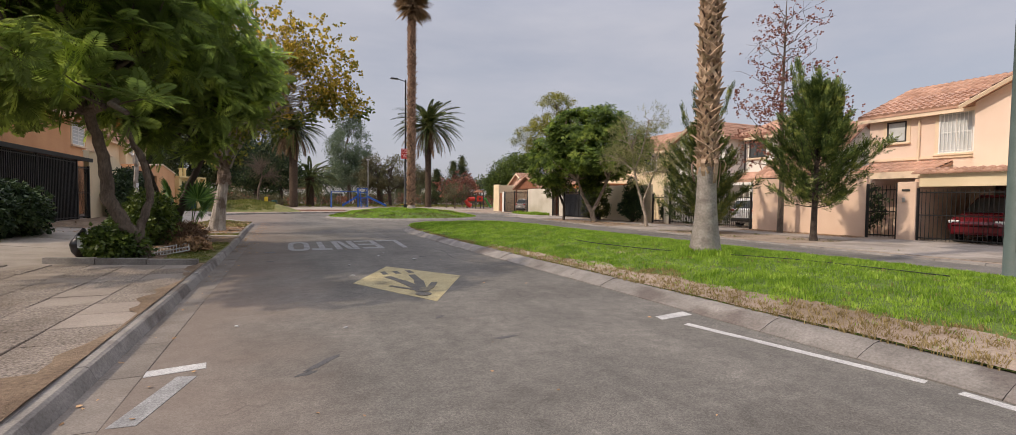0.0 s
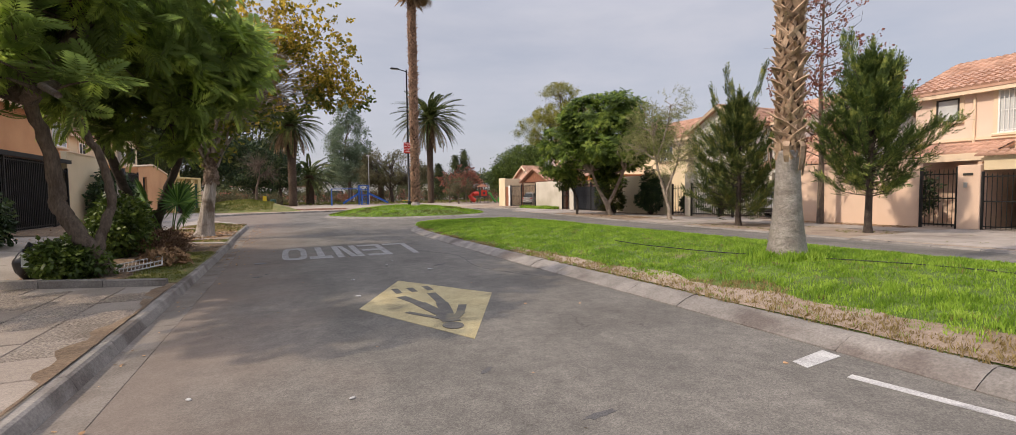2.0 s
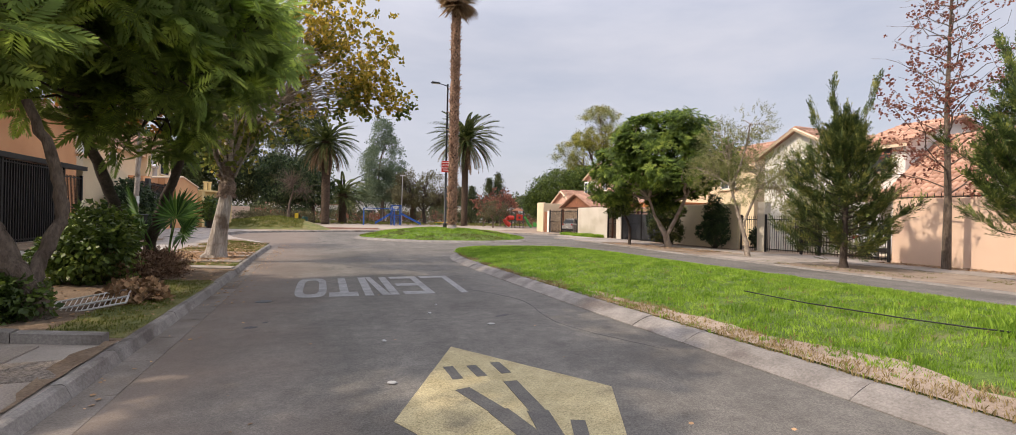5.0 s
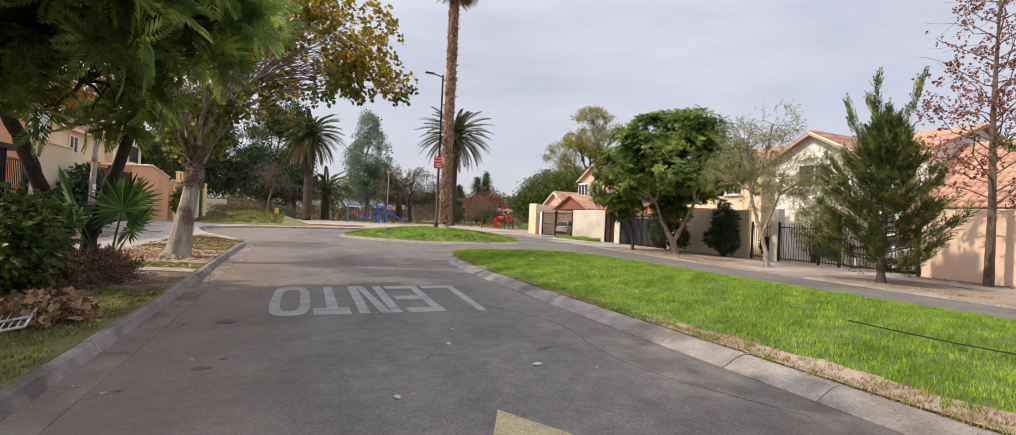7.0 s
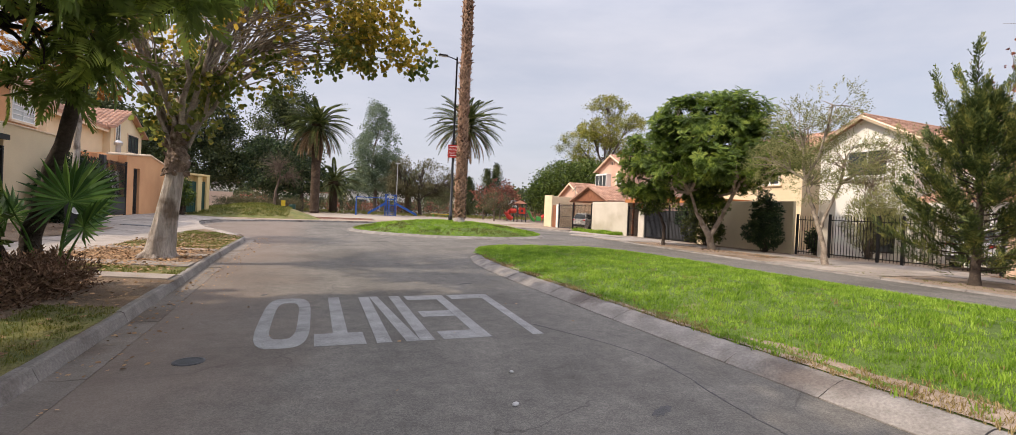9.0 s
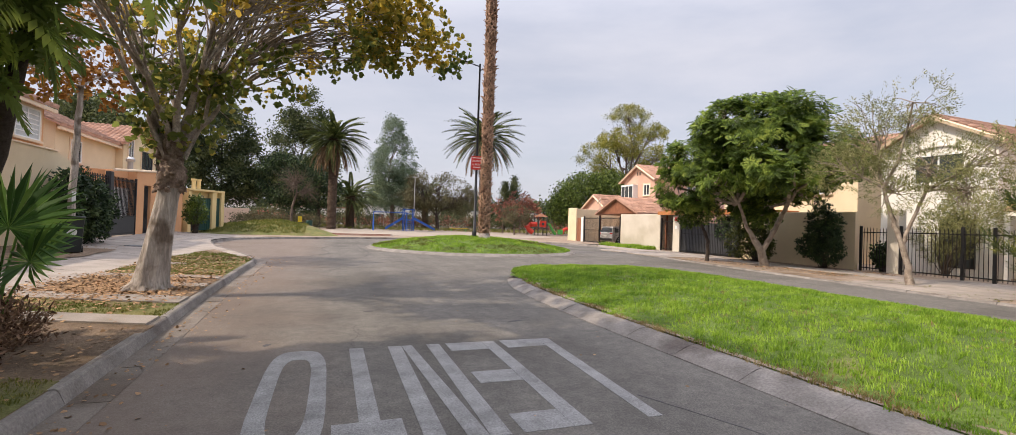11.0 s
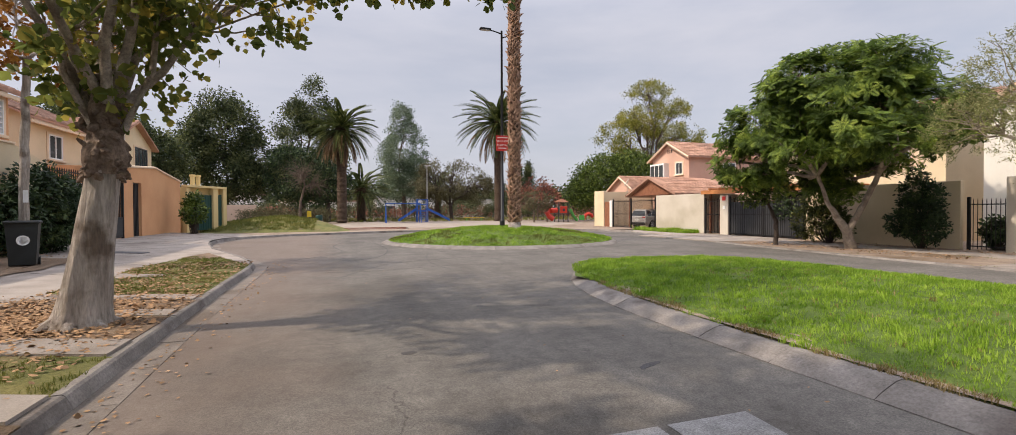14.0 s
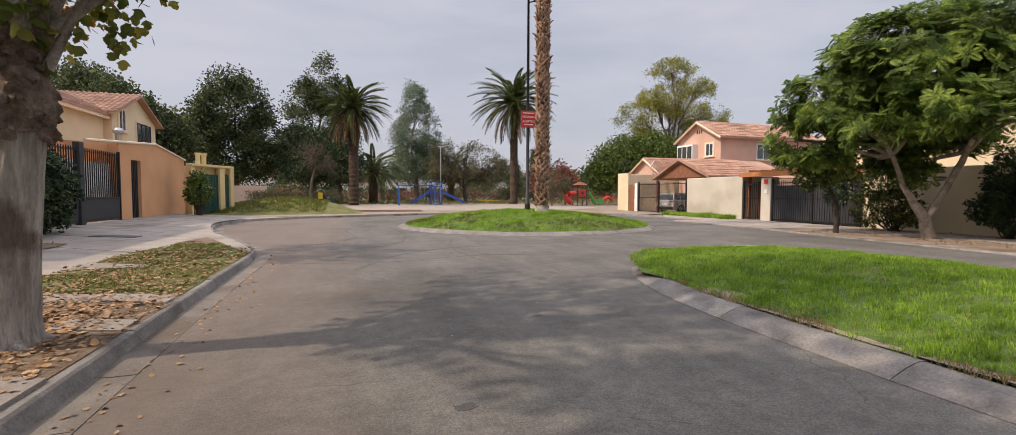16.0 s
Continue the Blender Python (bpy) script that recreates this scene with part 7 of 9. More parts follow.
tree("brown_shrub_tree", [[(21.4, 66, 0.1, 0.12), (21.4, 66, 1.2, 0.09)]], [((21.4, 66, 2.7), (1.7, 1.7, 1.0)), ((22.4, 66, 2.3), (1.2, 1.2, 0.7)), ((20.5, 66, 2.2), (1.1, 1.2, 0.7))], OVAL_SPRIG, HEDGE_LEAF, BARK, 900, "brownish small tree behind the roundabout", (0.9, 1.5), gap=0.25, twigs=120, seed=124, limb_r=0.05, group="small park trees")
for i, (x, y, h) in enumerate(((31.5, 98, 9), (34, 100, 10.5), (29, 102, 7.5))):
    rng = np.random.default_rng(130 + i)
    cz = [0.8 + (h - 0.8) * rng.random() ** 1.1 for _ in range(420)]
    cp_ = [(x + rng.normal(0, 1) * 1.5 * (1 - z / h) ** 0.8, y + rng.normal(0, 1) * 1.5 * (1 - z / h) ** 0.8, z) for z in cz]
    th = thing("spire_tree", (x, y, 0.1), "dark pointed conifer far behind the park", "conifer", "far conifers")
    part("trunk", Geo().tube([(x, y, 0), (x, y, h)], [0.2, 0.03], 7), BARK_DARK, th)
    many("foliage", *CLUMP, mats_from(rng, cp_, [(0, 0, 1)] * 420, (0.5, 0.9), 0.5), PARK_LEAF, th)
tree("bare_tree", [[(-3.5, 68, 0.1, 0.16), (-3.4, 68, 2.5, 0.13), (-3.0, 68, 4.0, 0.1)]], [((-3.2, 68, 5.2), (2.2, 2.0, 2.0)), ((-1.8, 68, 4.2), (1.6, 1.5, 1.4))], NARROW_SPRIG, HEDGE_LEAF, BARK, 250, "bare branching tree before the date palm", (0.8, 1.2), twigs=240, seed=127, limb_r=0.07, group="small park trees")
rng = np.random.default_rng(140)
pts = [(x, 142 + rng.uniform(-12, 14), rng.uniform(0.3, 1) ** 0.7 * (5.5 + 3.5 * noise.noise((x * 0.06, 0, 0)))) for x in rng.uniform(-120, 140, 2600)]
tagged(many("far_trees", *CLUMP, mats_from(rng, pts, rng.normal(0, 1, (len(pts), 3)), (2.2, 3.4), 0.5), PARK_LEAF), "belt of distant dark trees closing the view", "trees", "", "stuff")
pts = [(rng.uniform(-9.5, -0.8), rng.uniform(70.2, 71.8), rng.uniform(0.15, 1.5)) for _ in range(520)]
tagged(many("park_hedge", *CLUMP, mats_from(rng, pts, rng.normal(0, 1, (len(pts), 3)), (0.35, 0.6), 0.5), HEDGE_LEAF), "low dry clipped hedge at the park edge", "hedge", "", "stuff")


rows = [[(x, y) for x in np.linspace(-8.5, 1.2, 22)] for y in np.linspace(49.2, 58.5, 14)]


def mound_height(x, y):
    u, w = (x + 3.9) / 4.9, (y - 53.4) / 4.2
    return 0.10 + 0.95 * max(0.0, 1 - u * u) * max(0.0, 1 - w * w) * (1 + 0.25 * noise.noise((x * 0.6, y * 0.6, 1))) + 0.05 * noise.noise((x * 1.7, y * 1.7, 4))


cell_sheet("earth_mound", rows, mound_height, THIN_TURF, "low mound of earth and dry grass at the park edge", "mound")
rng = np.random.default_rng(150)
pts = [(x, y, mound_height(x, y) - 0.02) for x, y in zip(rng.uniform(-8.2, -1.2, 3200), rng.uniform(49.6, 57.5, 3200))]
mound_tufts = pts
for mat, nm, lab, band, zt, nn in ((HEDGE_LEAF, "dry_undergrowth", "tangled dry undergrowth along the park edge", (104, 110), 3.2, 900), (PARK_LEAF, "park_undergrowth", "dark undergrowth closing the far side of the park", (108, 111.5), 4.2, 1500), (RED_LEAF, "red_undergrowth", "reddish autumn shrubs beyond the park", (100, 104), 2.8, 260)):
    pts = []
    while len(pts) < nn:
        x = rng.uniform(-60, 75)
        top = zt * (0.55 + 0.6 * noise.noise((x * 0.16, zt, 0)) + 0.25 * noise.noise((x * 0.7, zt, 0)))
        if top > 0.4:
            pts.append((x, rng.uniform(*band), 0.2 + top * rng.random() ** 0.8))
    tagged(many(nm, *CLUMP, mats_from(rng, pts, rng.normal(0, 1, (nn, 3)), (0.8, 1.4), 0.5), mat), lab, "shrubs", "", "stuff")


# ---- left verge: bed, slabs, litter ----
def skew(x, y):
    """Plan lines across the verge run slightly aslant."""
    return y - 0.37 * (x + 1.8)


def skewed(x0, x1, y0, y1):
    return [(x0, skew(x0, y0)), (x1, skew(x1, y0)), (x1, skew(x1, y1)), (x0, skew(x0, y1))]


verge = thing("verge_left", (-3, 20, 0.12), "verge strip of soil, thin lawn and crossing slabs", "verge", "", "structure")
part("soil_bed", Geo().prism(skewed(-4.25, -1.462, 11.5, 18.5), 0.10, 0.128), SOIL, verge)
part("lawn_edge", Geo().prism(skewed(-2.35, -1.464, 11.6, 16.3), 0.10, 0.133), THIN_TURF, verge)
part("lawn_strip", Geo().prism(skewed(-4.25, -1.56, 19.02, 20.08), 0.10, 0.129), THIN_TURF, verge)
part("litter_bed", Geo().prism(skewed(-4.6, -1.64, 20.70, 23.2), 0.10, 0.131), SOIL, verge)
part("lawn_patch", Geo().prism([(-4.25, 24.7), (-1.70, 23.7), (-1.73, 28.4), (-2.55, 30.2), (-3.66, 32.8), (-3.95, 31.0), (-4.24, 28.8)], 0.10, 0.13), THIN_TURF, verge)
part("soil_tip", Geo().prism([(-2.75, 30.75), (-3.70, 33.0), (-4.05, 31.4), (-3.5, 30.6)], 0.10, 0.134), SOIL, verge)
for x0, x1 in ((-2.90, -1.56), (-4.2, -2.95)):
    part("slab", Geo().prism(skewed(x0, x1, 18.50, 19.0), 0.09, 0.15), CONCRETE, verge)
    part("slab", Geo().prism(skewed(x0, x1 - 0.06, 20.09, 20.68), 0.09, 0.152), CONCRETE, verge)
part("slab", Geo().prism(skewed(-2.35, -1.67, 21.95, 22.36), 0.09, 0.150), CONCRETE, verge)
part("slab", Geo().prism(skewed(-2.60, -1.70, 23.24, 23.68), 0.09, 0.148), CONCRETE, verge)
part("slab", Geo().prism(skewed(-3.60, -2.64, 23.22, 23.62), 0.09, 0.146), CONCRETE, verge)
part("slab", Geo().prism([(-4.28, 26.5), (-3.02, 26.6), (-3.25, 27.0), (-3.6, 27.05), (-4.26, 27.5)], 0.09, 0.145), CONCRETE, verge)
edging = thing("bed_edging", (-3, 12, 0.12), "chipped concrete edging stones of the street bed", "kerb", "", "structure")
for k in range(3):
    x0, x1 = -4.2 + 0.88 * k, -4.2 + 0.88 * (k + 1) - 0.012
    part("edging_stone", Geo().prism([(x0, skew(x0, 11.32)), (x1, skew(x1, 11.32)), (x1, skew(x1, 11.49)), (x0, skew(x0, 11.49))], 0.05, 0.245 - 0.012 * k), KERB_CONCRETE, edging)

paving = thing("paving_left", (-4, 5, 0.12), "forecourt of washed aggregate panels with smooth concrete squares", "paving", "", "structure")
S = 0.62
sq = Geo().box(-S / 2 + 0.006, S / 2 - 0.006, -S / 2 + 0.006, S / 2 - 0.006, -0.04, 0.012, 0.006)
agg_me, smooth_me = sq.mesh("panel", AGGREGATE), sq.mesh("panel", SMOOTH_SLAB)
rr = random.Random(9)
for i in range(11):
    for j in range(25):
        x, y = -1.79 - i * S, -2.0 + j * S
        if y + S / 2 > skew(x, 11.27) or x < -8.2:
            continue
        me = smooth_me if (i + 2 * j) % 5 in (0, 3) and (i * 7 + j * 3) % 4 else agg_me
        piece("panel", me, Matrix.Translation((x, y, left_height(x, y) + 0.004 + rr.uniform(-0.004, 0.004))) @ Euler((rr.uniform(-0.008, 0.008), rr.uniform(-0.008, 0.008), rr.uniform(-0.01, 0.01))).to_matrix().to_4x4(), paving)
rows = [[(-1.462 - u * max(0.03, 0.13 + 0.22 * noise.noise((3, y * 0.7, 0)) + 0.10 * noise.noise((9, y * 2.9, 0))), y) for u in (0, 0.33, 0.66, 1)] for y in np.linspace(-2.4, 11.3, 90)]
cell_sheet("soil_strip", rows, lambda x, y: left_height(x, y) + 0.022 + 0.012 * noise.noise((x * 6, y * 6, 0)), SOIL, "narrow ragged strip of soil behind the kerb", "soil")

joint = thing("pavement_joints", (-6, 20, 0.2), "dark sunken joints between pale pavement slabs", "joint", "", "structure")
for y in np.arange(14.0, 44.0, 2.4):
    x0, x1 = -8.3, -4.35 if y < 33 else -5.3
    n_ = 6
    for k in range(n_):
        a, b = x0 + (x1 - x0) * k / n_, x0 + (x1 - x0) * (k + 1) / n_
        za, zb = left_height(a, y), left_height(b, y)
        part("joint", Geo().add([(a, skew(a, y), za + 0.004), (b, skew(b, y), zb + 0.004), (b, skew(b, y) + 0.025, zb + 0.004), (a, skew(a, y) + 0.025, za + 0.004), (a, skew(a, y), za - 0.02), (b, skew(b, y), zb - 0.02), (b, skew(b, y) + 0.025, zb - 0.02), (a, skew(a, y) + 0.025, za - 0.02)], [(0, 1, 2, 3), (7, 6, 5, 4), (0, 4, 5, 1), (1, 5, 6, 2), (2, 6, 7, 3), (3, 7, 4, 0)]), GUTTER, joint)

# ---- right verge: walkway, driveways ----
walkway = thing("walkway_right", (20, 20, 0.04), "concrete walkway slabs and driveways along the garden walls", "paving", "", "structure")
slab_me = Geo().box(-0.74, 0.74, -0.74, 0.74, -0.04, 0.015, 0.008).mesh("slab", CONCRETE)
for k in range(27):
    piece("slab", slab_me, Matrix.Translation((19.75 + (0.012 * max(0, k - 14)), 5.0 + 1.5 * k, 0.045 + rr.uniform(-0.004, 0.004))), walkway)
for y0, y1 in ((5.4, 11.3), (18.3, 22.2), (32.3, 38.6), (44.0, 49.6)):
    n = round((y1 - y0) / 1.2)
    for k in range(n):
        ya, yb = y0 + (y1 - y0) * k / n, y0 + (y1 - y0) * (k + 1) / n - 0.012
        part("drive_slab", Geo().box(20.52 + (0.3 if y0 > 30 else 0), 21.7, ya, yb, 0.0, 0.058, 0.006), CONCRETE, walkway)
        xk = 15.35 + 0.03 * y0 + (2.0 if y0 > 40 else 0.6 if y0 > 30 else 0)
        part("drive_slab", Geo().box(xk, 18.98, ya, yb, 0.0, 0.058, 0.006), CONCRETE, walkway)
part("drive_floor", Geo().box(GX + 0.1, 28.0, 5.0, 10.9, 0.0, 0.05), CONCRETE, walkway)

# ---- grass ----
def blade_clump(n, h, spread):
    v, f = [], []
    for _ in range(n):
        a, x, y = _r.uniform(0, 6.28), _r.uniform(-spread, spread), _r.uniform(-spread, spread)
        hh, w, ln = h * _r.uniform(0.55, 1.15), 0.0045, _r.uniform(0.2, 0.75)
        c, s = math.cos(a), math.sin(a)
        i = len(v)
        v += [(x - s * w, y + c * w, 0), (x + s * w, y - c * w, 0), (x + c * ln * hh * 0.4 + s * w, y + s * ln * hh * 0.4 - c * w, hh * 0.6), (x + c * ln * hh, y + s * ln * hh, hh)]
        f += [(i, i + 1, i + 2), (i, i + 2, i + 3)]
    return v, f


BLADES = blade_clump(9, 0.085, 0.06)
BLADES_FLAT = blade_clump(8, 0.075, 0.06)


def upright(rng, pts, size):
    a, s = rng.uniform(0, 6.28, len(pts)), rng.uniform(*size, len(pts))
    out = np.zeros((len(pts), 3, 4))
    out[:, 0, 0], out[:, 0, 1], out[:, 1, 0], out[:, 1, 1], out[:, 2, 2] = np.cos(a) * s, -np.sin(a) * s, np.sin(a) * s, np.cos(a) * s, s
    out[:, :, 3] = pts
    return out


def tussocks(mats, freq, amount):
    """Taller and lower patches: sizes swing with place."""
    k = np.array([1 + amount * noise.noise((m[0, 3] * freq, m[1, 3] * freq, 6)) + 0.5 * amount * noise.noise((m[0, 3] * freq * 3, m[1, 3] * freq * 3, 2)) for m in mats])
    mats[:, :, :3] *= k[:, None, None]
    return mats


rows = [[(island_edge(y) + u * (0.20 + 0.55 * max(0, 1 - y / 15) + 0.22 * noise.noise((1, y * 0.9, 0)) + 0.12 * noise.noise((4, y * 3.1, 0))), y) for u in (0, 0.25, 0.5, 0.75, 1)] for y in np.linspace(-4, 22, 105)]
cell_sheet("straw_edge", rows, lambda x, y: island_height(x, y) + 0.012, DUST, "bare straw-strewn soil along the island kerb", "soil")
rng = np.random.default_rng(201)
green, straw = [], []
for _ in range(40000):
    y = rng.uniform(0.5, 26.4) if rng.random() < 0.8 else rng.uniform(-8.8, 0.5)
    x = island_edge(y) - 0.02 + 6.55 * rng.random() ** 1.25
    if y > 22.4 and math.hypot((x - 8.6) / 3.4, (y - 22.4) / 4.4) > 1:
        continue
    q = noise.noise((x * 0.8, y * 0.8, 5)) + 0.5 * noise.noise((x * 2.5, y * 2.5, 9))
    edge_dry = (island_edge(y) + 0.80 * max(0, 1 - y / 15) + 0.12) - x
    (straw if (edge_dry + 0.55 * q > 0.05 and rng.random() < 0.93) or rng.random() < 0.025 else green).append((x, y, island_height(x, y) - 0.012))
lawn = [(x, y, z) for x, y, z in green if noise.noise((x * 0.55, y * 0.55, 2)) < 0.28]
tall = [(x, y, z) for x, y, z in green if noise.noise((x * 0.55, y * 0.55, 2)) >= 0.28]
tagged(many("island_grass", *BLADES, tussocks(np.concatenate([upright(rng, lawn, (0.5, 0.98)), upright(rng, tall, (0.65, 1.1))]), 1.6, 0.45), GRASS), "lush uncut green grass on the long island", "grass", "", "stuff")
tagged(many("straw_grass", *BLADES_FLAT, upright(rng, straw, (0.5, 1.0)), GRASS_DRY), "dry straw grass beside the island kerb", "grass", "", "stuff")
ring = []
for _ in range(9000):
    r, a = 5.45 * math.sqrt(rng.random()), rng.uniform(0, 6.28)
    ring.append((RB[0] + r * math.cos(a), RB[1] + r * math.sin(a), ring_height(RB[0] + r * math.cos(a), RB[1] + r * math.sin(a)) - 0.012))
dry_ring = [p for p in ring if noise.noise((p[0] * 0.5, p[1] * 0.5, 11)) + 0.35 * noise.noise((p[0] * 1.7, p[1] * 1.7, 3)) > 0.12]
gone = set(dry_ring)
ring = [p for p in ring if p not in gone]
tagged(many("roundabout_dry_grass", *BLADES_FLAT, upright(rng, dry_ring, (0.6, 1.1)), GRASS_THIN), "thin yellowing grass on the roundabout mound", "grass", "", "stuff")
tagged(many("roundabout_grass", *BLADES, tussocks(upright(rng, ring, (0.6, 1.3)), 1.2, 0.7), GRASS), "short green grass on the roundabout mound", "grass", "", "stuff")
tuft = [(7.9 + 0.42 * math.cos(a) * q, 7.75 + 0.42 * math.sin(a) * q, island_height(7.9, 7.75) - 0.03) for a, q in zip(rng.uniform(0, 6.28, 260), rng.uniform(0.8, 1.5, 260))]
tuft += [(8.25 + 0.42 * math.cos(a) * q, 35.9 + 0.42 * math.sin(a) * q, ring_height(8.25, 35.9) - 0.04) for a, q in zip(rng.uniform(0, 6.28, 120), rng.uniform(0.8, 1.5, 120))]
tagged(many("palm_tufts", *BLADES, upright(rng, tuft, (1.3, 2.3)), GRASS), "tall grass tufts round the palm bases", "grass", "", "stuff")
thin = []
for _ in range(1600):
    x, y = rng.uniform(16.0, 18.9), rng.uniform(8.5, 26)
    if noise.noise((x * 0.7, y * 0.7, 8)) > 0.12:
        thin.append((x, y, 0.035))
for _ in range(15000):
    x, y = rng.uniform(-4.25, -1.5), rng.uniform(11.6, 33)
    s = y + 0.37 * (x + 1.8)
    if (x > -2.35 and s < 16.3) or (19.05 < s < 20.05 and x < -1.58) or (s > 23.7 and y < 31.6 and -4.2 + max(0, y - 28.8) * 0.14 < x < -1.74 - max(0, y - 28.4) * 0.47):
        if noise.noise((x * 1.2, y * 1.2, 4)) > -0.25:
            thin.append((x, y, 0.122))
tagged(many("verge_grass", *BLADES_FLAT, upright(rng, thin, (0.35, 0.7)), GRASS_THIN), "thin trodden lawn on the verge", "grass", "", "stuff")
patch = [(21.75 - 1.1 * rng.random() ** 1.6, rng.uniform(39.4, 44.8), 0.03) for _ in range(1500)]
tagged(many("wall_grass", *BLADES, tussocks(upright(rng, patch, (1.7, 3.2)), 1.3, 0.7), GRASS), "uneven grass strip before the beige wall", "grass", "", "stuff")
park = [(rng.uniform(-9.5, -1.0), rng.uniform(58, 70), 0.1) for _ in range(2600)] + [(rng.uniform(-2, 60), rng.uniform(76, 100), 0.1) for _ in range(2500)]
tagged(many("mound_grass", *BLADES, upright(rng, mound_tufts, (1.0, 2.4)), GRASS_THIN), "rough dry grass on the earth mound", "grass", "", "stuff")
tagged(many("park_grass", *BLADES, upright(rng, park, (2.0, 4.0)), GRASS_THIN), "patchy lawn in the park", "grass", "", "stuff")

# ---- fallen leaves, twigs and pebbles ----
litter, small = [], []
for _ in range(8800):
    a, r = rng.uniform(0, 6.28), abs(rng.normal(0, 1.2))
    x, y = -3.1 + math.cos(a) * r * 1.1, 21.9 + math.sin(a) * r * 1.2
    if -5.2 < x < -1.66:
        litter.append((x, y, 0.14 + rng.uniform(0, 0.03)))
for _ in range(2400):
    litter.append((rng.uniform(-4.3, -1.75), rng.uniform(23, 29.5), 0.145 + rng.uniform(0, 0.02)))
for _ in range(520):
    small.append((-1.34 + abs(rng.normal(0, 0.30)), rng.uniform(14, 30) if rng.random() < 0.9 else rng.uniform(3, 14), 0.018))
for _ in range(70):
    small.append((rng.uniform(-1, 4.6), rng.uniform(2, 30), 0.008))
for _ in range(500):
    litter.append((rng.uniform(-4.2, -1.55), rng.uniform(12.4, 18.4), 0.14))
for _ in range(1300):
    litter.append((rng.uniform(20.9, 21.75), rng.uniform(12.5, 18.0), 0.05 + rng.uniform(0, 0.03)))
for _ in range(2300):
    litter.append((rng.uniform(17.2, 21.7), rng.uniform(23.5, 31.5), 0.05 + rng.uniform(0, 0.02)))
for _ in range(400):
    x, y = rng.uniform(-8.2, -6.0), rng.uniform(20, 32)
    litter.append((x, y, left_height(x, y) + 0.03))
flat = mats_from(rng, litter, rng.normal(0, 1, (len(litter), 3)) * np.array((1, 1, 0.12)), (0.20, 0.46), 0.18)
flat = np.concatenate([flat, mats_from(rng, small, rng.normal(0, 1, (len(small), 3)) * np.array((1, 1, 0.12)), (0.10, 0.34), 0.12)])
tagged(many("leaf_litter", *LOBED, flat, DRY_LEAF), "curled brown leaves fallen on verge and gutter", "leaves", "", "stuff")
for i, (x, y, s) in enumerate(((2.72, 11.62, 0.042), (2.05, 12.6, 0.03), (1.2, 11.1, 0.03), (1.1, 9.6, 0.035), (0.6, 5.9, 0.02), (2.3, 13.3, 0.025), (-0.5, 6.4, 0.02))):
    part_ = part("pebble", Geo().lathe((0, 0, 0), [(0.3 * s, 0.0), (0.95 * s, 0.15 * s), (s, 0.35 * s), (0.7 * s, 0.6 * s), (0.2 * s, 0.7 * s)], 9), PEBBLE, smooth=True)
    part_.matrix_basis = Matrix.Translation((x, y, 0.0)) @ Matrix.Rotation(i * 0.9, 4, "Z") @ Matrix.Diagonal((1.4, 0.9, 1, 1))
    tagged(part_, "small pale stone lying on the asphalt", "stone", "pebbles on the road")
tagged(part("drain_cover", Geo().lathe((-0.42, 14.28, -0.01), [(0.13, 0), (0.13, 0.014), (0.11, 0.017), (0.09, 0.014), (0.02, 0.016)], 20), DARK_SHEET), "small round iron valve cover in the road", "cover")
cover = [(x, y, left_height(x, y) + d) for d in (0.012, -0.03) for x, y in ((-6.5, 32.6), (-5.4, 32.6), (-5.4, 33.15), (-6.5, 33.15))]
tagged(part("pavement_cover", Geo().add(cover, [(0, 1, 2, 3), (7, 6, 5, 4), (0, 4, 5, 1), (1, 5, 6, 2), (2, 6, 7, 3), (3, 7, 4, 0)]), DARK_SHEET), "dark rectangular cover in the pavement", "cover")
hose_pts = [(7.6 + 0.35 * math.sin(k * 0.5), 4.0 + 0.55 * k, island_height(7.6, 4.0 + 0.55 * k) + 0.045) for k in range(14)]
tagged(part("garden_hose", Geo().tube([(x + 1.0 - 0.14 * k, y, z) for k, (x, y, z) in enumerate(hose_pts)], [0.009] * 14, 6), HOSE, smooth=True), "thin black irrigation hose lying in the grass", "hose")


def crack(pts, w):
    """A thin tar-dark crack line lying on the asphalt."""
    g = Geo()
    line = curve_points(pts, 0.25)
    for a, b in zip(line[:-1], line[1:]):
        a2, b2 = a + Vector((rr.uniform(-0.02, 0.02), rr.uniform(-0.02, 0.02), 0)), b
        g.prism(stroke((a2.x, a2.y), (b2.x, b2.y), w * rr.uniform(0.6, 1.4)), 0.0005, 0.0025)
    part("crack", g, ASPHALT_OLD, road)


def stain(x, y, a, b, turn, seed):
    """A dark ragged oil or tar spot, a few millimetres proud."""
    r2 = random.Random(seed)
    pts = []
    for k in range(18):
        t = 2 * math.pi * k / 18
        q = r2.uniform(0.62, 1.15)
        px, py = a * q * math.cos(t), b * q * math.sin(t)
        pts.append((x + px * math.cos(turn) - py * math.sin(turn), y + px * math.sin(turn) + py * math.cos(turn)))
    part("stain", Geo().prism(pts, 0.0004, 0.0022), ASPHALT_OLD, road)


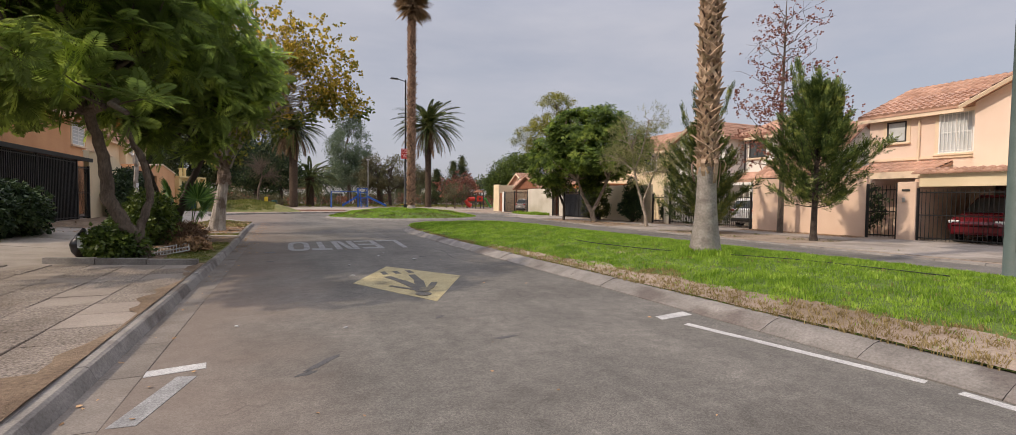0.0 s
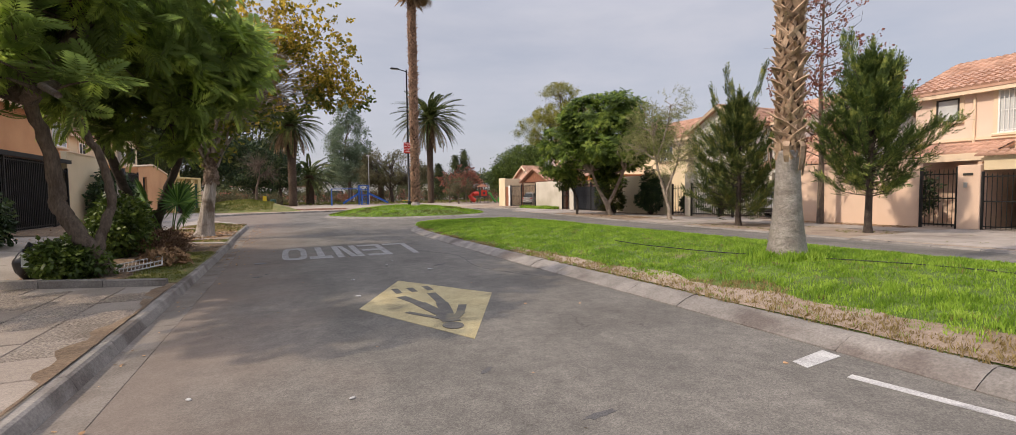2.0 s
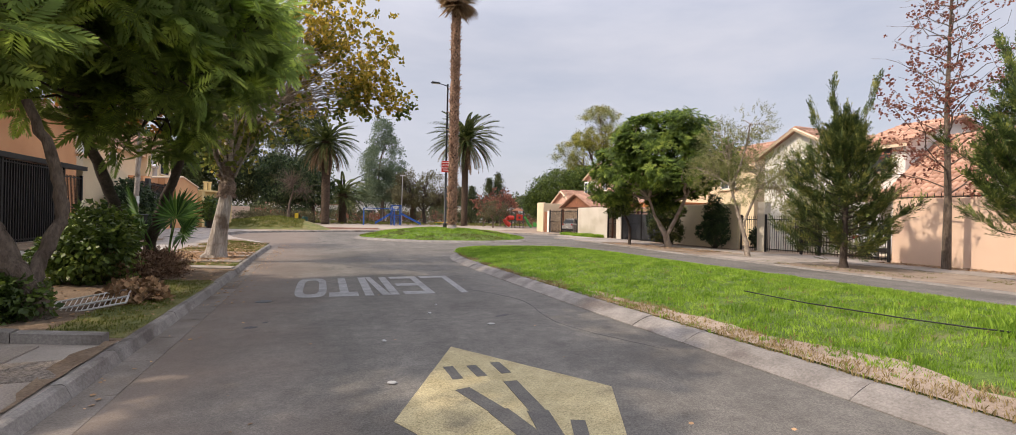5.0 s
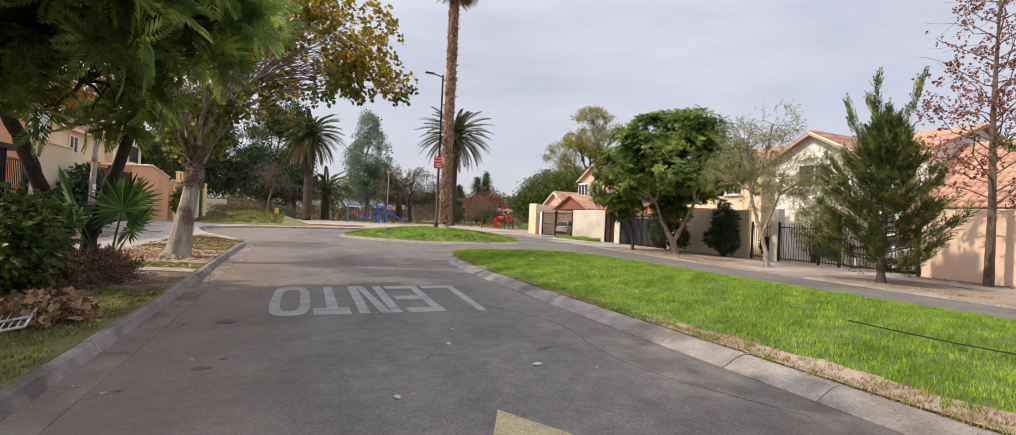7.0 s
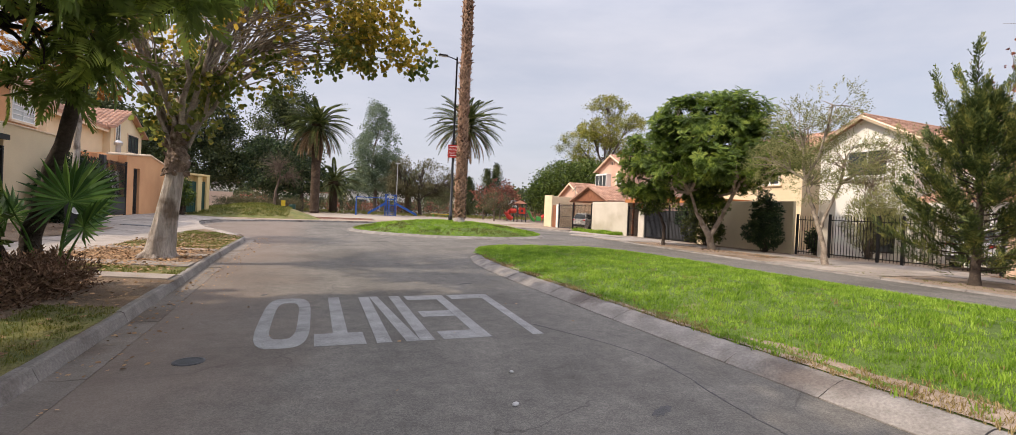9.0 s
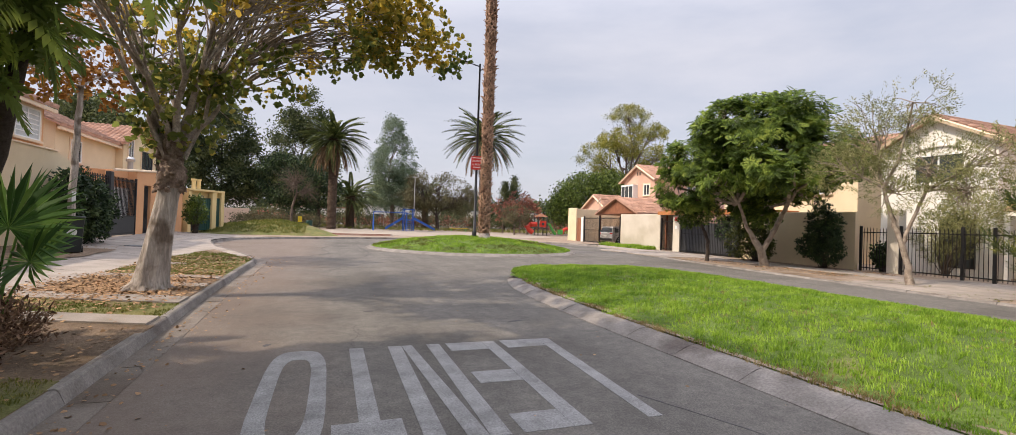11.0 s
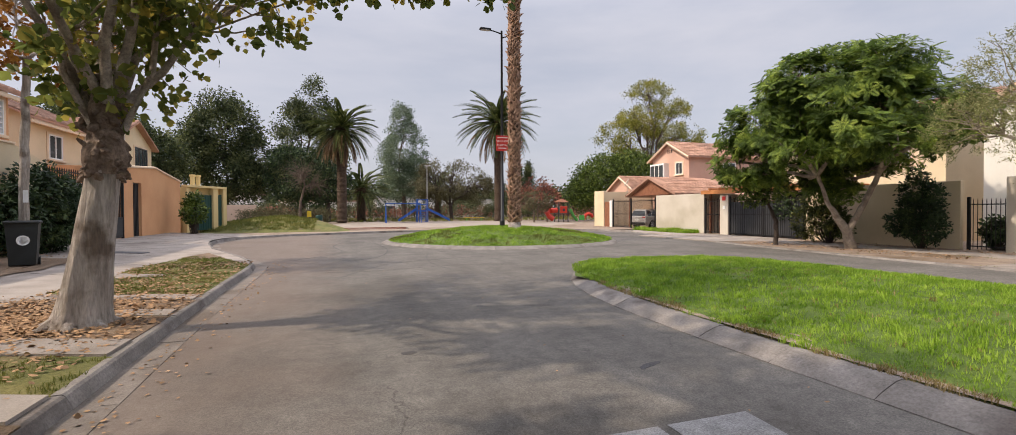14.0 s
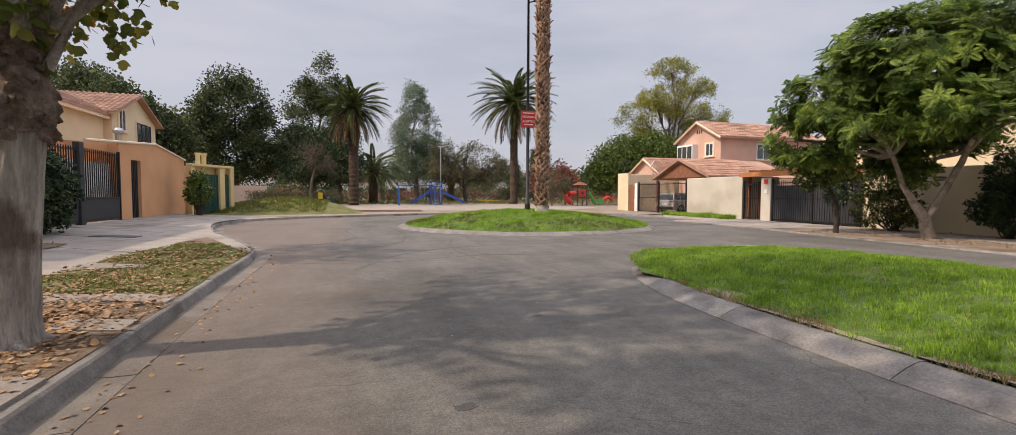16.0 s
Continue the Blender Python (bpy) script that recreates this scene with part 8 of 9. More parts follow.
for k, q in enumerate(((-0.37, 12.28, 0.10, 0.07, 0.3), (-0.22, 12.55, 0.05, 0.03, 0.9), (0.29, 4.77, 0.24, 0.05, 0.9), (0.16, 4.55, 0.10, 0.04, 0.4), (2.09, 4.9, 0.16, 0.04, 0.1), (1.7, 6.0, 0.09, 0.03, 0.7), (3.1, 12.2, 0.16, 0.05, 0.5), (1.2, 19.6, 0.10, 0.06, 0.2), (2.6, 21.8, 0.07, 0.05, 0.0), (-0.1, 17.6, 0.08, 0.04, 1.2), (3.4, 18.4, 0.2, 0.05, 0.4))):
    stain(*q, 300 + k)
crack([(3.2, 26.6), (3.0, 29.0), (3.6, 31.8), (5.2, 32.6)], 0.018)
crack([(-1.2, 27.5), (1.0, 27.0), (3.4, 27.6), (4.8, 27.2)], 0.022)
crack([(-0.9, 29.6), (1.4, 30.4), (2.2, 33.6), (2.0, 38.0)], 0.025)
crack([(4.3, 9.8), (3.7, 11.5), (3.9, 13.4), (3.3, 15.0)], 0.012)
crack([(0.5, 26.0), (1.8, 28.5), (4.0, 29.6), (7.0, 29.8), (11, 29.3)], 0.02)
crack([(-1.0, 30.5), (0.5, 33.0), (0.2, 36.5), (0.8, 40.0)], 0.03)

# ---- street bed objects ----
rack = thing("old_rack", (-2.45, 13.75, 0.13), "white enamelled wire rack lying on the soil", "rack")
rm = Matrix.Translation((-2.5, 13.55, 0.20)) @ Euler((radians(14), radians(-10), radians(8))).to_matrix().to_4x4()
for a, b in (((-0.42, -0.26, 0), (0.42, -0.26, 0)), ((0.42, -0.26, 0), (0.42, 0.26, 0)), ((0.42, 0.26, 0), (-0.42, 0.26, 0)), ((-0.42, 0.26, 0), (-0.42, -0.26, 0)), ((-0.42, -0.08, 0.02), (0.42, -0.08, 0.02))):
    part("rim", Geo().tube([a, b], [0.014, 0.014], 6), RACK_WHITE, rack).matrix_basis = rm
wire = Geo().tube([(0, -0.26, 0), (0, 0.26, 0)], [0.006, 0.006], 5).mesh("wire", RACK_WHITE)
for k in range(13):
    ob = part("wire", wire, RACK_WHITE, rack)
    ob.matrix_basis = rm @ Matrix.Translation((-0.36 + 0.06 * k, 0, 0.008))
bag = thing("bin_bag", (-3.92, 13.2, 0.13), "shiny black bin bag with white papers beside the shrub", "bag")
g = Geo()
nr, ns = 10, 18
for i in range(nr):
    t = i / (nr - 1)
    rad = 0.26 * math.sin(math.pi * (0.12 + 0.80 * t)) ** 0.8
    for k in range(ns):
        a = 2 * math.pi * k / ns
        rk = rad * (1 + 0.28 * noise.noise((math.cos(a) * 2.2, math.sin(a) * 2.2, t * 4)))
        g.v.append((-3.92 + rk * math.cos(a) * 0.62, 13.17 + rk * math.sin(a) * 0.8, 0.13 + 0.52 * t))
g.f += [(i * ns + k, i * ns + (k + 1) % ns, i * ns + ns + (k + 1) % ns, i * ns + ns + k) for i in range(nr - 1) for k in range(ns)] + [tuple(range((nr - 1) * ns, nr * ns))]
part("sack", g, BAG, bag, smooth=True)
part("paper", Geo().add([(-3.90, 12.90, 0.36), (-3.81, 12.93, 0.35), (-3.84, 12.99, 0.58), (-3.91, 12.95, 0.60)], [(0, 1, 2, 3)]), WHITE_FRAME, bag)
part("knot", Geo().tube([(-3.92, 13.17, 0.60), (-3.90, 13.15, 0.68), (-3.85, 13.13, 0.72)], [0.05, 0.03, 0.05], 8), BAG, bag)

rows = [[(-8.4 + u * (2.45 + 0.25 * noise.noise((y * 0.8, 2, 0))), y) for u in (0, 0.33, 0.66, 1)] for y in np.linspace(22.4, 30.6, 28)]
cell_sheet("wall_bed", rows, lambda x, y: left_height(x, y) + 0.022, SOIL, "bare brown soil strip along the cream wall", "soil")
rows = [[(-1.463 - u * (0.50 + 0.3 * noise.noise((y * 1.3, 7, 0))), y) for u in (0, 0.33, 0.66, 1)] for y in np.linspace(2.2, 4.85, 14)]
cell_sheet("kerb_soil", rows, lambda x, y: left_height(x, y) + 0.024 + 0.02 * noise.noise((x * 5, y * 5, 0)), SOIL, "crumbled brown soil behind the kerb", "soil")
# ---- wheeled bin ----
bx, by, bz = -6.5, 28.75, left_height(-6.5, 28.75)
wb_ = thing("wheeled_bin", (bx, by, bz), "black wheeled rubbish bin with a pale round emblem", "bin")
g = Geo()
for z, s in ((0.05, 0.225), (0.92, 0.275), (1.0, 0.285)):
    g.v += [(bx - s, by - s, bz + z), (bx + s, by - s, bz + z), (bx + s, by + s * 1.1, bz + z), (bx - s, by + s * 1.1, bz + z)]
g.f += [(0, 3, 2, 1), (8, 9, 10, 11)] + [(r * 4 + k, r * 4 + (k + 1) % 4, r * 4 + 4 + (k + 1) % 4, r * 4 + 4 + k) for r in range(2) for k in range(4)]
part("body", g, BIN_PLASTIC, wb_)
part("lid", Geo().box(bx - 0.31, bx + 0.31, by - 0.33, by + 0.33, bz + 1.0, bz + 1.07, 0.025), BIN_PLASTIC, wb_)
part("lid_handle", Geo().tube([(bx - 0.25, by + 0.36, bz + 1.0), (bx + 0.25, by + 0.36, bz + 1.0)], [0.02, 0.02], 8), BIN_PLASTIC, wb_)
emb = part("emblem", Geo().lathe((0, 0, 0), [(0.115, 0.0), (0.115, 0.006), (0.085, 0.006), (0.08, 0.0)], 20), WHITE_FRAME, wb_, "pale ring emblem")
emb.matrix_basis = Matrix.Translation((bx + 0.02, by - 0.268, bz + 0.62)) @ Matrix.Rotation(radians(87), 4, "X")
for sx in (-1, 1):
    w = part("wheel", Geo().lathe((0, 0, 0), [(0.1, -0.025), (0.1, 0.025)], 16), TYRE, wb_)
    w.matrix_basis = Matrix.Translation((bx + sx * 0.24, by + 0.24, bz + 0.1)) @ Matrix.Rotation(radians(90), 4, "Y")
wb_.rotation_euler = (0, 0, radians(20))
notice = tagged(part("tree_notice", Geo().box(-6.70, -6.60, 29.175, 29.18, 1.75, 2.05), WHITE_FRAME), "small white paper fixed to the slender trunk", "notice")

# ---- lamps and sign ----
LXp, LYp = 8.15, 37.45
lamp = thing("street_lamp", (LXp, LYp, ring_height(LXp, LYp)), "tall black street lamp with two flat heads", "street lamp")
z0 = ring_height(LXp, LYp) - 0.05
part("pole", Geo().tube([(LXp, LYp, z0), (LXp, LYp, z0 + 4), (LXp, LYp, 10.45)], [0.085, 0.07, 0.05], 12), POLE_BLACK, lamp, smooth=True)
part("base_collar", Geo().lathe((LXp, LYp, z0), [(0.13, 0), (0.13, 0.35), (0.09, 0.42)], 12), POLE_BLACK, lamp)
for sx, ln, zz in ((-1, 0.85, 10.4), (1, 0.55, 10.2)):
    arm = part("arm", Geo().tube([(LXp, LYp, zz - 0.1), (LXp + sx * ln * 0.5, LYp, zz), (LXp + sx * ln, LYp, zz + 0.03)], [0.035, 0.03, 0.03], 8), POLE_BLACK, lamp)
    part("lamp_head", Geo().box(LXp + sx * ln - 0.28, LXp + sx * ln + 0.28, LYp - 0.14, LYp + 0.14, zz, zz + 0.09, 0.03), POLE_BLACK, arm)
    part("lens", Geo().box(LXp + sx * ln - 0.22, LXp + sx * ln + 0.22, LYp - 0.1, LYp + 0.1, zz - 0.012, zz - 0.001), GREY_METAL, arm)
sign = thing("warning_sign", (LXp, LYp - 0.1, 4.6), "red metal sign with white lettering on the lamp pole", "sign")
sm = Matrix.Translation((LXp - 0.02, LYp - 0.12, 4.85)) @ Matrix.Rotation(radians(-6), 4, "Z")
part("plate", Geo().box(-0.32, 0.32, -0.012, 0.012, -0.38, 0.38, 0.005), SIGN_RED, sign).matrix_basis = sm
part("bracket", Geo().box(-0.1, 0.1, 0.013, 0.10, -0.05, 0.05), POLE_BLACK, sign).matrix_basis = sm
for word, zz in (("VECINOS", 0.06), ("ALERTAS", -0.14)):
    cu = bpy.data.curves.new("lettering", "FONT")
    cu.body, cu.size, cu.align_x, cu.extrude = word, 0.145, "CENTER", 0.001
    tmp = bpy.data.objects.new("lettering", cu)
    scene.collection.objects.link(tmp)
    bpy.context.view_layer.update()
    me = bpy.data.meshes.new_from_object(tmp.evaluated_get(bpy.context.evaluated_depsgraph_get()))
    bpy.data.objects.remove(tmp)
    me.materials.clear()
    me.materials.append(SIGN_WHITE)
    part("lettering", me, SIGN_WHITE, sign).matrix_basis = sm @ Matrix.Translation((0, -0.015, zz)) @ Matrix.Rotation(radians(90), 4, "X")
for a, b, zz in ((-0.26, 0.26, 0.28), (-0.2, 0.2, -0.24)):
    part("bar", Geo().box(a, b, -0.016, -0.013, zz - 0.02, zz + 0.02), SIGN_WHITE, sign).matrix_basis = sm
post = thing("lamp_post", (10.35, 3.95, 0.2), "thick grey-green painted lamp post in the grass", "street lamp")
part("post", Geo().tube([(10.35, 3.95, 0.1), (10.35, 3.95, 4.5), (10.35, 3.95, 9.5)], [0.14, 0.115, 0.07], 16), POLE_GREEN, post, smooth=True)
part("door_plate", Geo().box(10.21, 10.30, 3.82, 3.90, 0.7, 1.1), POLE_GREEN, post)
part("arm", Geo().tube([(10.35, 3.95, 9.4), (9.6, 3.95, 9.9), (8.9, 3.95, 10.0)], [0.05, 0.04, 0.035], 8), POLE_GREEN, post)
part("lamp_head", Geo().box(8.4, 8.95, 3.8, 4.1, 9.95, 10.08, 0.03), POLE_GREEN, post)


# ---- cars ----
def car(name, place, turn, paint_mat, label, length=4.2, width=1.75, height=1.6, tail=0.2):
    """A parked car; its nose points along +x before the turn."""
    m = Matrix.Translation(place) @ Matrix.Rotation(radians(turn), 4, "Z")
    c = thing(name, place, label, "car", "parked cars")
    L, H, Wd = length, height, width / 2
    sec = [(-0.5, 0.30, 0.62, 0.86), (-0.485, 0.24, 0.66, 0.94), (-0.38, 0.20, 0.66, 1.0), (-0.15, 0.20, 0.64, 1.0), (0.1, 0.20, 0.62, 1.0), (0.28, 0.20, 0.60, 1.0), (0.42, 0.21, 0.53, 0.96), (0.485, 0.24, 0.45, 0.86), (0.5, 0.30, 0.40, 0.72)]
    g = Geo()
    for t, zb, zt, w in sec:
        x, a = t * L, Wd * w
        g.v += [(x, -a * 0.9, zb * H * 0.75), (x, -a, zb * H + 0.12), (x, -a, zt * H - 0.10), (x, -a * 0.88, zt * H), (x, a * 0.88, zt * H), (x, a, zt * H - 0.10), (x, a, zb * H + 0.12), (x, a * 0.9, zb * H * 0.75)]
    n = len(sec)
    g.f += [(i * 8 + k, i * 8 + (k + 1) % 8, i * 8 + 8 + (k + 1) % 8, i * 8 + 8 + k) for i in range(n - 1) for k in range(8)] + [tuple(range(8)), tuple(reversed(range(n * 8 - 8, n * 8)))]
    part("body", g, paint_mat, c, smooth=False).matrix_basis = m
    cab = Geo()
    lo = [(-0.478, 0.63), (-0.43, 0.955), (-0.3, 1.0), (0.0, 0.99), (0.10, 0.95), (0.285, 0.59)]
    for t, z in lo:
        w = 0.87 if z < 0.7 else 0.72
        cab.v += [(t * L, -Wd * w, z * H), (t * L, Wd * w, z * H), (t * L, -Wd * 0.90, 0.6 * H), (t * L, Wd * 0.90, 0.6 * H)]
    k = len(lo)
    for i in range(k - 1):
        a, b = i * 4, i * 4 + 4
        cab.f += [(a, b, b + 1, a + 1), (a, a + 2, b + 2, b), (a + 1, b + 1, b + 3, a + 3)]
    cab.f += [(0, 1, 3, 2)]
    cabin = part("cabin", cab, paint_mat, c)
    cabin.matrix_basis = m
    edge_at = lambda z: Wd * (0.90 - 0.18 * (z - 0.6) / 0.36) + 0.012
    for sy in (-1, 1):
        for t0, t1, t2, t3 in ((-0.40, -0.30, -0.27, -0.40), (-0.28, -0.11, -0.11, -0.25), (-0.085, 0.17, 0.06, -0.085)):
            q = [(t0 * L, sy * edge_at(0.655), 0.655 * H), (t1 * L, sy * edge_at(0.655), 0.655 * H), (t2 * L, sy * edge_at(0.90), 0.90 * H), (t3 * L, sy * edge_at(0.90), 0.90 * H)]
            part("side_window", Geo().add(q + [(x, y - sy * 0.03, z) for x, y, z in q], [(0, 1, 2, 3), (7, 6, 5, 4), (0, 4, 5, 1), (1, 5, 6, 2), (2, 6, 7, 3), (3, 7, 4, 0)]), GLASS, c, "dark tinted glass").matrix_basis = m
    for x0, z0, x1, z1, nm in ((0.270, 0.635, 0.118, 0.93, "windscreen"), (-0.4815, 0.66, -0.4385, 0.925, "rear_window")):
        o = 0.012 if x0 > 0 else -0.012
        q = [(x0 * L + o, -Wd * 0.80, z0 * H + 0.012), (x0 * L + o, Wd * 0.80, z0 * H + 0.012), (x1 * L + o, Wd * 0.66, z1 * H + 0.012), (x1 * L + o, -Wd * 0.66, z1 * H + 0.012)]
        part(nm, Geo().add(q + [(x - 3 * o, y, z - 0.03) for x, y, z in q], [(0, 1, 2, 3), (7, 6, 5, 4), (0, 4, 5, 1), (1, 5, 6, 2), (2, 6, 7, 3), (3, 7, 4, 0)]), GLASS, c, "dark tinted glass").matrix_basis = m
    part("roof", Geo().box(-0.40 * L, 0.08 * L, -Wd * 0.70, Wd * 0.70, 0.965 * H, 1.005 * H, 0.02), paint_mat, c).matrix_basis = m
    for sy in (-1, 1):
        for t in (-0.30, 0.32):
            wh = part("wheel", Geo().lathe((0, 0, 0), [(0.20, -0.10), (0.31, -0.10), (0.335, -0.07), (0.335, 0.07), (0.31, 0.10), (0.20, 0.10)], 24), TYRE, c)
            wh.matrix_basis = m @ Matrix.Translation((t * L, sy * (Wd - 0.09), 0.335)) @ Matrix.Rotation(radians(90), 4, "X")
            rim = part("rim", Geo().lathe((0, 0, 0), [(0.205, -0.104), (0.21, 0.0), (0.205, 0.104)], 20), ALLOY, wh)
            rim.matrix_basis = Matrix.Identity(4)
            rim.matrix_parent_inverse = Matrix.Identity(4)
            for q in range(5):
                sp = part("spoke_gap", Geo().prism([(0.06, -0.03), (0.18, -0.05), (0.18, 0.05), (0.06, 0.03)], -0.107, 0.107), TYRE, rim)
                sp.matrix_basis = Matrix.Rotation(2 * math.pi * q / 5, 4, "Z")
                sp.matrix_parent_inverse = Matrix.Identity(4)
        part("tail_lamp", Geo().box(-0.5 * L - 0.01, -0.47 * L, sy * Wd * 0.74 - 0.14, sy * Wd * 0.74 + 0.14, 0.55 * H, 0.63 * H, 0.02), TAIL_RED, c).matrix_basis = m
        part("head_lamp", Geo().box(0.455 * L, 0.49 * L, sy * Wd * 0.70 - 0.16, sy * Wd * 0.70 + 0.16, 0.40 * H, 0.47 * H, 0.02), WHITE_FRAME, c).matrix_basis = m
    part("plate", Geo().box(-0.505 * L - 0.012, -0.5 * L, -0.22, 0.22, 0.42 * H, 0.49 * H), WHITE_FRAME, c).matrix_basis = m
    part("bumper", Geo().box(-0.51 * L, -0.47 * L, -Wd * 0.86, Wd * 0.86, 0.20 * H, 0.33 * H, 0.04), DARK_FRAME, c).matrix_basis = m
    return c


car("parked_car", (24.2, 9.1, 0.05), 180, RED_CAR, "dark red family car parked behind the driveway gate", 4.4, 1.85, 1.74)
car("parked_car", (24.6, 19.3, 0.05), 0, WHITE_CAR, "white hatchback parked behind the street fence", 3.9, 1.7, 1.58)
car("parked_car", (24.6, 47.9, 0.05), 15, SILVER_CAR, "silver hatchback parked behind the driveway gate", 4.0, 1.7, 1.5)
car("parked_car", (33.0, 122.0, 0.1), 180, WHITE_CAR, "white car parked on the far street", 4.3, 1.8, 1.6)
car("parked_car", (9.0, 118.0, 0.1), 180, DARK_CAR, "dark car parked on the far street", 4.3, 1.8, 1.5)
car("parked_car", (-3.0, 118.0, 0.1), 0, WHITE_CAR, "white car parked beyond the park lawn", 4.3, 1.8, 1.5)

# ---- playground ----
plaza = tagged(part("plaza", Geo().prism([(-1.5, 54.5), (18, 54.0), (24, 60), (24, 75), (3, 75), (-1.0, 66)], 0.06, 0.125), PALE_PAVING), "pale paved plaza at the park entrance", "paving", "", "structure")
steps = thing("brick_edging", (1.5, 53, 0.1), "low red brick steps at the plaza edge", "steps", "", "structure")
brick = Geo().box(-0.11, 0.11, -0.055, 0.055, 0.0, 0.07, 0.006).mesh("brick", BRICK_RED)
for r, (yy, zz) in enumerate(((52.6, 0.10), (53.4, 0.16))):
    for k in range(34):
        piece("brick", brick, Matrix.Translation((-2.6 + 0.235 * k + 0.1 * r, yy, zz)), steps)
    part("step_tread", Geo().box(-2.8, 5.5, yy + 0.06, yy + 0.8, 0.05, zz + 0.06), PALE_PAVING, steps)
swing = thing("swing_set", (6.5, 71, 0.12), "blue painted swing frame", "swing")
for x in (5.3, 9.2):
    for dy in (-0.7, 0.7):
        part("leg", Geo().tube([(x, 71 + dy, 0.1), (x, 71, 2.35)], [0.05, 0.05], 8), PLAY_BLUE, swing)
part("beam", Geo().tube([(5.3, 71, 2.35), (9.2, 71, 2.35)], [0.05, 0.05], 8), PLAY_BLUE, swing)
for x in (6.3, 7.9):
    for dx in (-0.2, 0.2):
        part("chain", Geo().tube([(x + dx, 71, 2.3), (x + dx, 71, 0.65)], [0.012, 0.012], 5), GREY_METAL, swing)
    part("seat", Geo().box(x - 0.24, x + 0.24, 70.88, 71.12, 0.6, 0.65, 0.01), TYRE, swing)
slide = thing("slide_tower", (9.7, 73, 0.12), "blue steel slide tower with two chutes", "slide")
for dx in (-0.6, 0.6):
    for dy in (-0.6, 0.6):
        part("post", Geo().tube([(9.7 + dx, 73 + dy, 0.1), (9.7 + dx, 73 + dy, 2.9)], [0.06, 0.06], 8), PLAY_BLUE, slide)
part("deck", Geo().box(9.05, 10.35, 72.35, 73.65, 1.45, 1.55), PLAY_BLUE, slide)
part("rail", Geo().box(9.05, 10.35, 72.36, 72.42, 2.2, 2.3), PLAY_BLUE, slide)
part("rail", Geo().box(9.05, 10.35, 72.36, 72.42, 2.75, 2.85), PLAY_BLUE, slide)
for s, ln in ((-1, 2.1), (1, 2.7)):
    x0 = 9.7 + s * 0.65
    part("chute", Geo().add([(x0, 72.6, 1.6), (x0, 73.4, 1.6), (x0 + s * ln, 73.4, 0.25), (x0 + s * ln, 72.6, 0.25), (x0, 72.6, 1.85), (x0 + s * ln, 72.6, 0.5), (x0, 73.4, 1.85), (x0 + s * ln, 73.4, 0.5)], [(0, 1, 2, 3), (0, 3, 5, 4), (1, 6, 7, 2)]), PLAY_BLUE, slide)
for k in range(6):
    part("rung", Geo().tube([(9.4, 72.2 - 0.05 * k, 1.4 - 0.24 * k), (10.0, 72.2 - 0.05 * k, 1.4 - 0.24 * k)], [0.025, 0.025], 6), PLAY_BLUE, slide)
play = thing("play_tower", (25.4, 67, 0.12), "red and green plastic play tower with slides", "play tower")
for dx in (-0.6, 0.6):
    for dy in (-0.6, 0.6):
        part("post", Geo().tube([(25.3 + dx, 67 + dy, 0.1), (25.3 + dx, 67 + dy, 2.5)], [0.06, 0.06], 8), DARK_SHEET, play)
part("roof", Geo().add([(24.6, 66.3, 2.45), (26.0, 66.3, 2.45), (26.0, 67.7, 2.45), (24.6, 67.7, 2.45), (25.3, 67, 2.9)], [(0, 1, 4), (1, 2, 4), (2, 3, 4), (3, 0, 4), (3, 2, 1, 0)]), WOOD_BROWN, play)
part("panel", Geo().box(24.85, 25.75, 66.30, 66.36, 1.15, 1.95, 0.02), PLAY_RED, play)
part("panel_hole", Geo().box(25.15, 25.45, 66.28, 66.31, 1.4, 1.7, 0.01), DARK_SHEET, play)
part("deck", Geo().box(24.6, 26.0, 66.3, 67.7, 1.02, 1.12), DARK_SHEET, play)


def chute_curve(name, pts, mat, parent):
    g = Geo()
    for i, (x, y, z) in enumerate(pts):
        g.v += [(x, y - 0.30, z + 0.26), (x, y - 0.24, z), (x, y + 0.24, z), (x, y + 0.30, z + 0.26)]
    g.f += [(i * 4 + k, i * 4 + k + 1, i * 4 + 5 + k, i * 4 + 4 + k) for i in range(len(pts) - 1) for k in range(3)]
    part(name, g, mat, parent)


part("tube_slide", Geo().tube([(24.5, 66.6, 1.5), (23.7, 66.5, 1.45), (23.2, 66.4, 1.15), (23.5, 66.3, 0.75), (23.9, 66.2, 0.45)], [0.30, 0.32, 0.32, 0.32, 0.30], 10), PLAY_RED, play)
chute_curve("slide", [(26.1 + 0.26 * k, 66.6, 1.5 - 0.33 * k + 0.12 * math.sin(k * 1.6)) for k in range(5)], PLAY_GREEN, play)
part("red_bend", Geo().tube([(29.2 + 0.7 * math.cos(a), 67.5, 0.1 + 0.95 * math.sin(a)) for a in np.linspace(0.6, math.pi - 0.2, 9)], [0.2] * 9, 8), PLAY_RED, play)
part("green_panel", Geo().box(27.7, 28.4, 67.0, 67.1, 0.3, 0.9, 0.01), PLAY_GREEN, play)
seesaw = thing("play_bench", (17.5, 78, 0.12), "low yellow and green play bench", "bench")
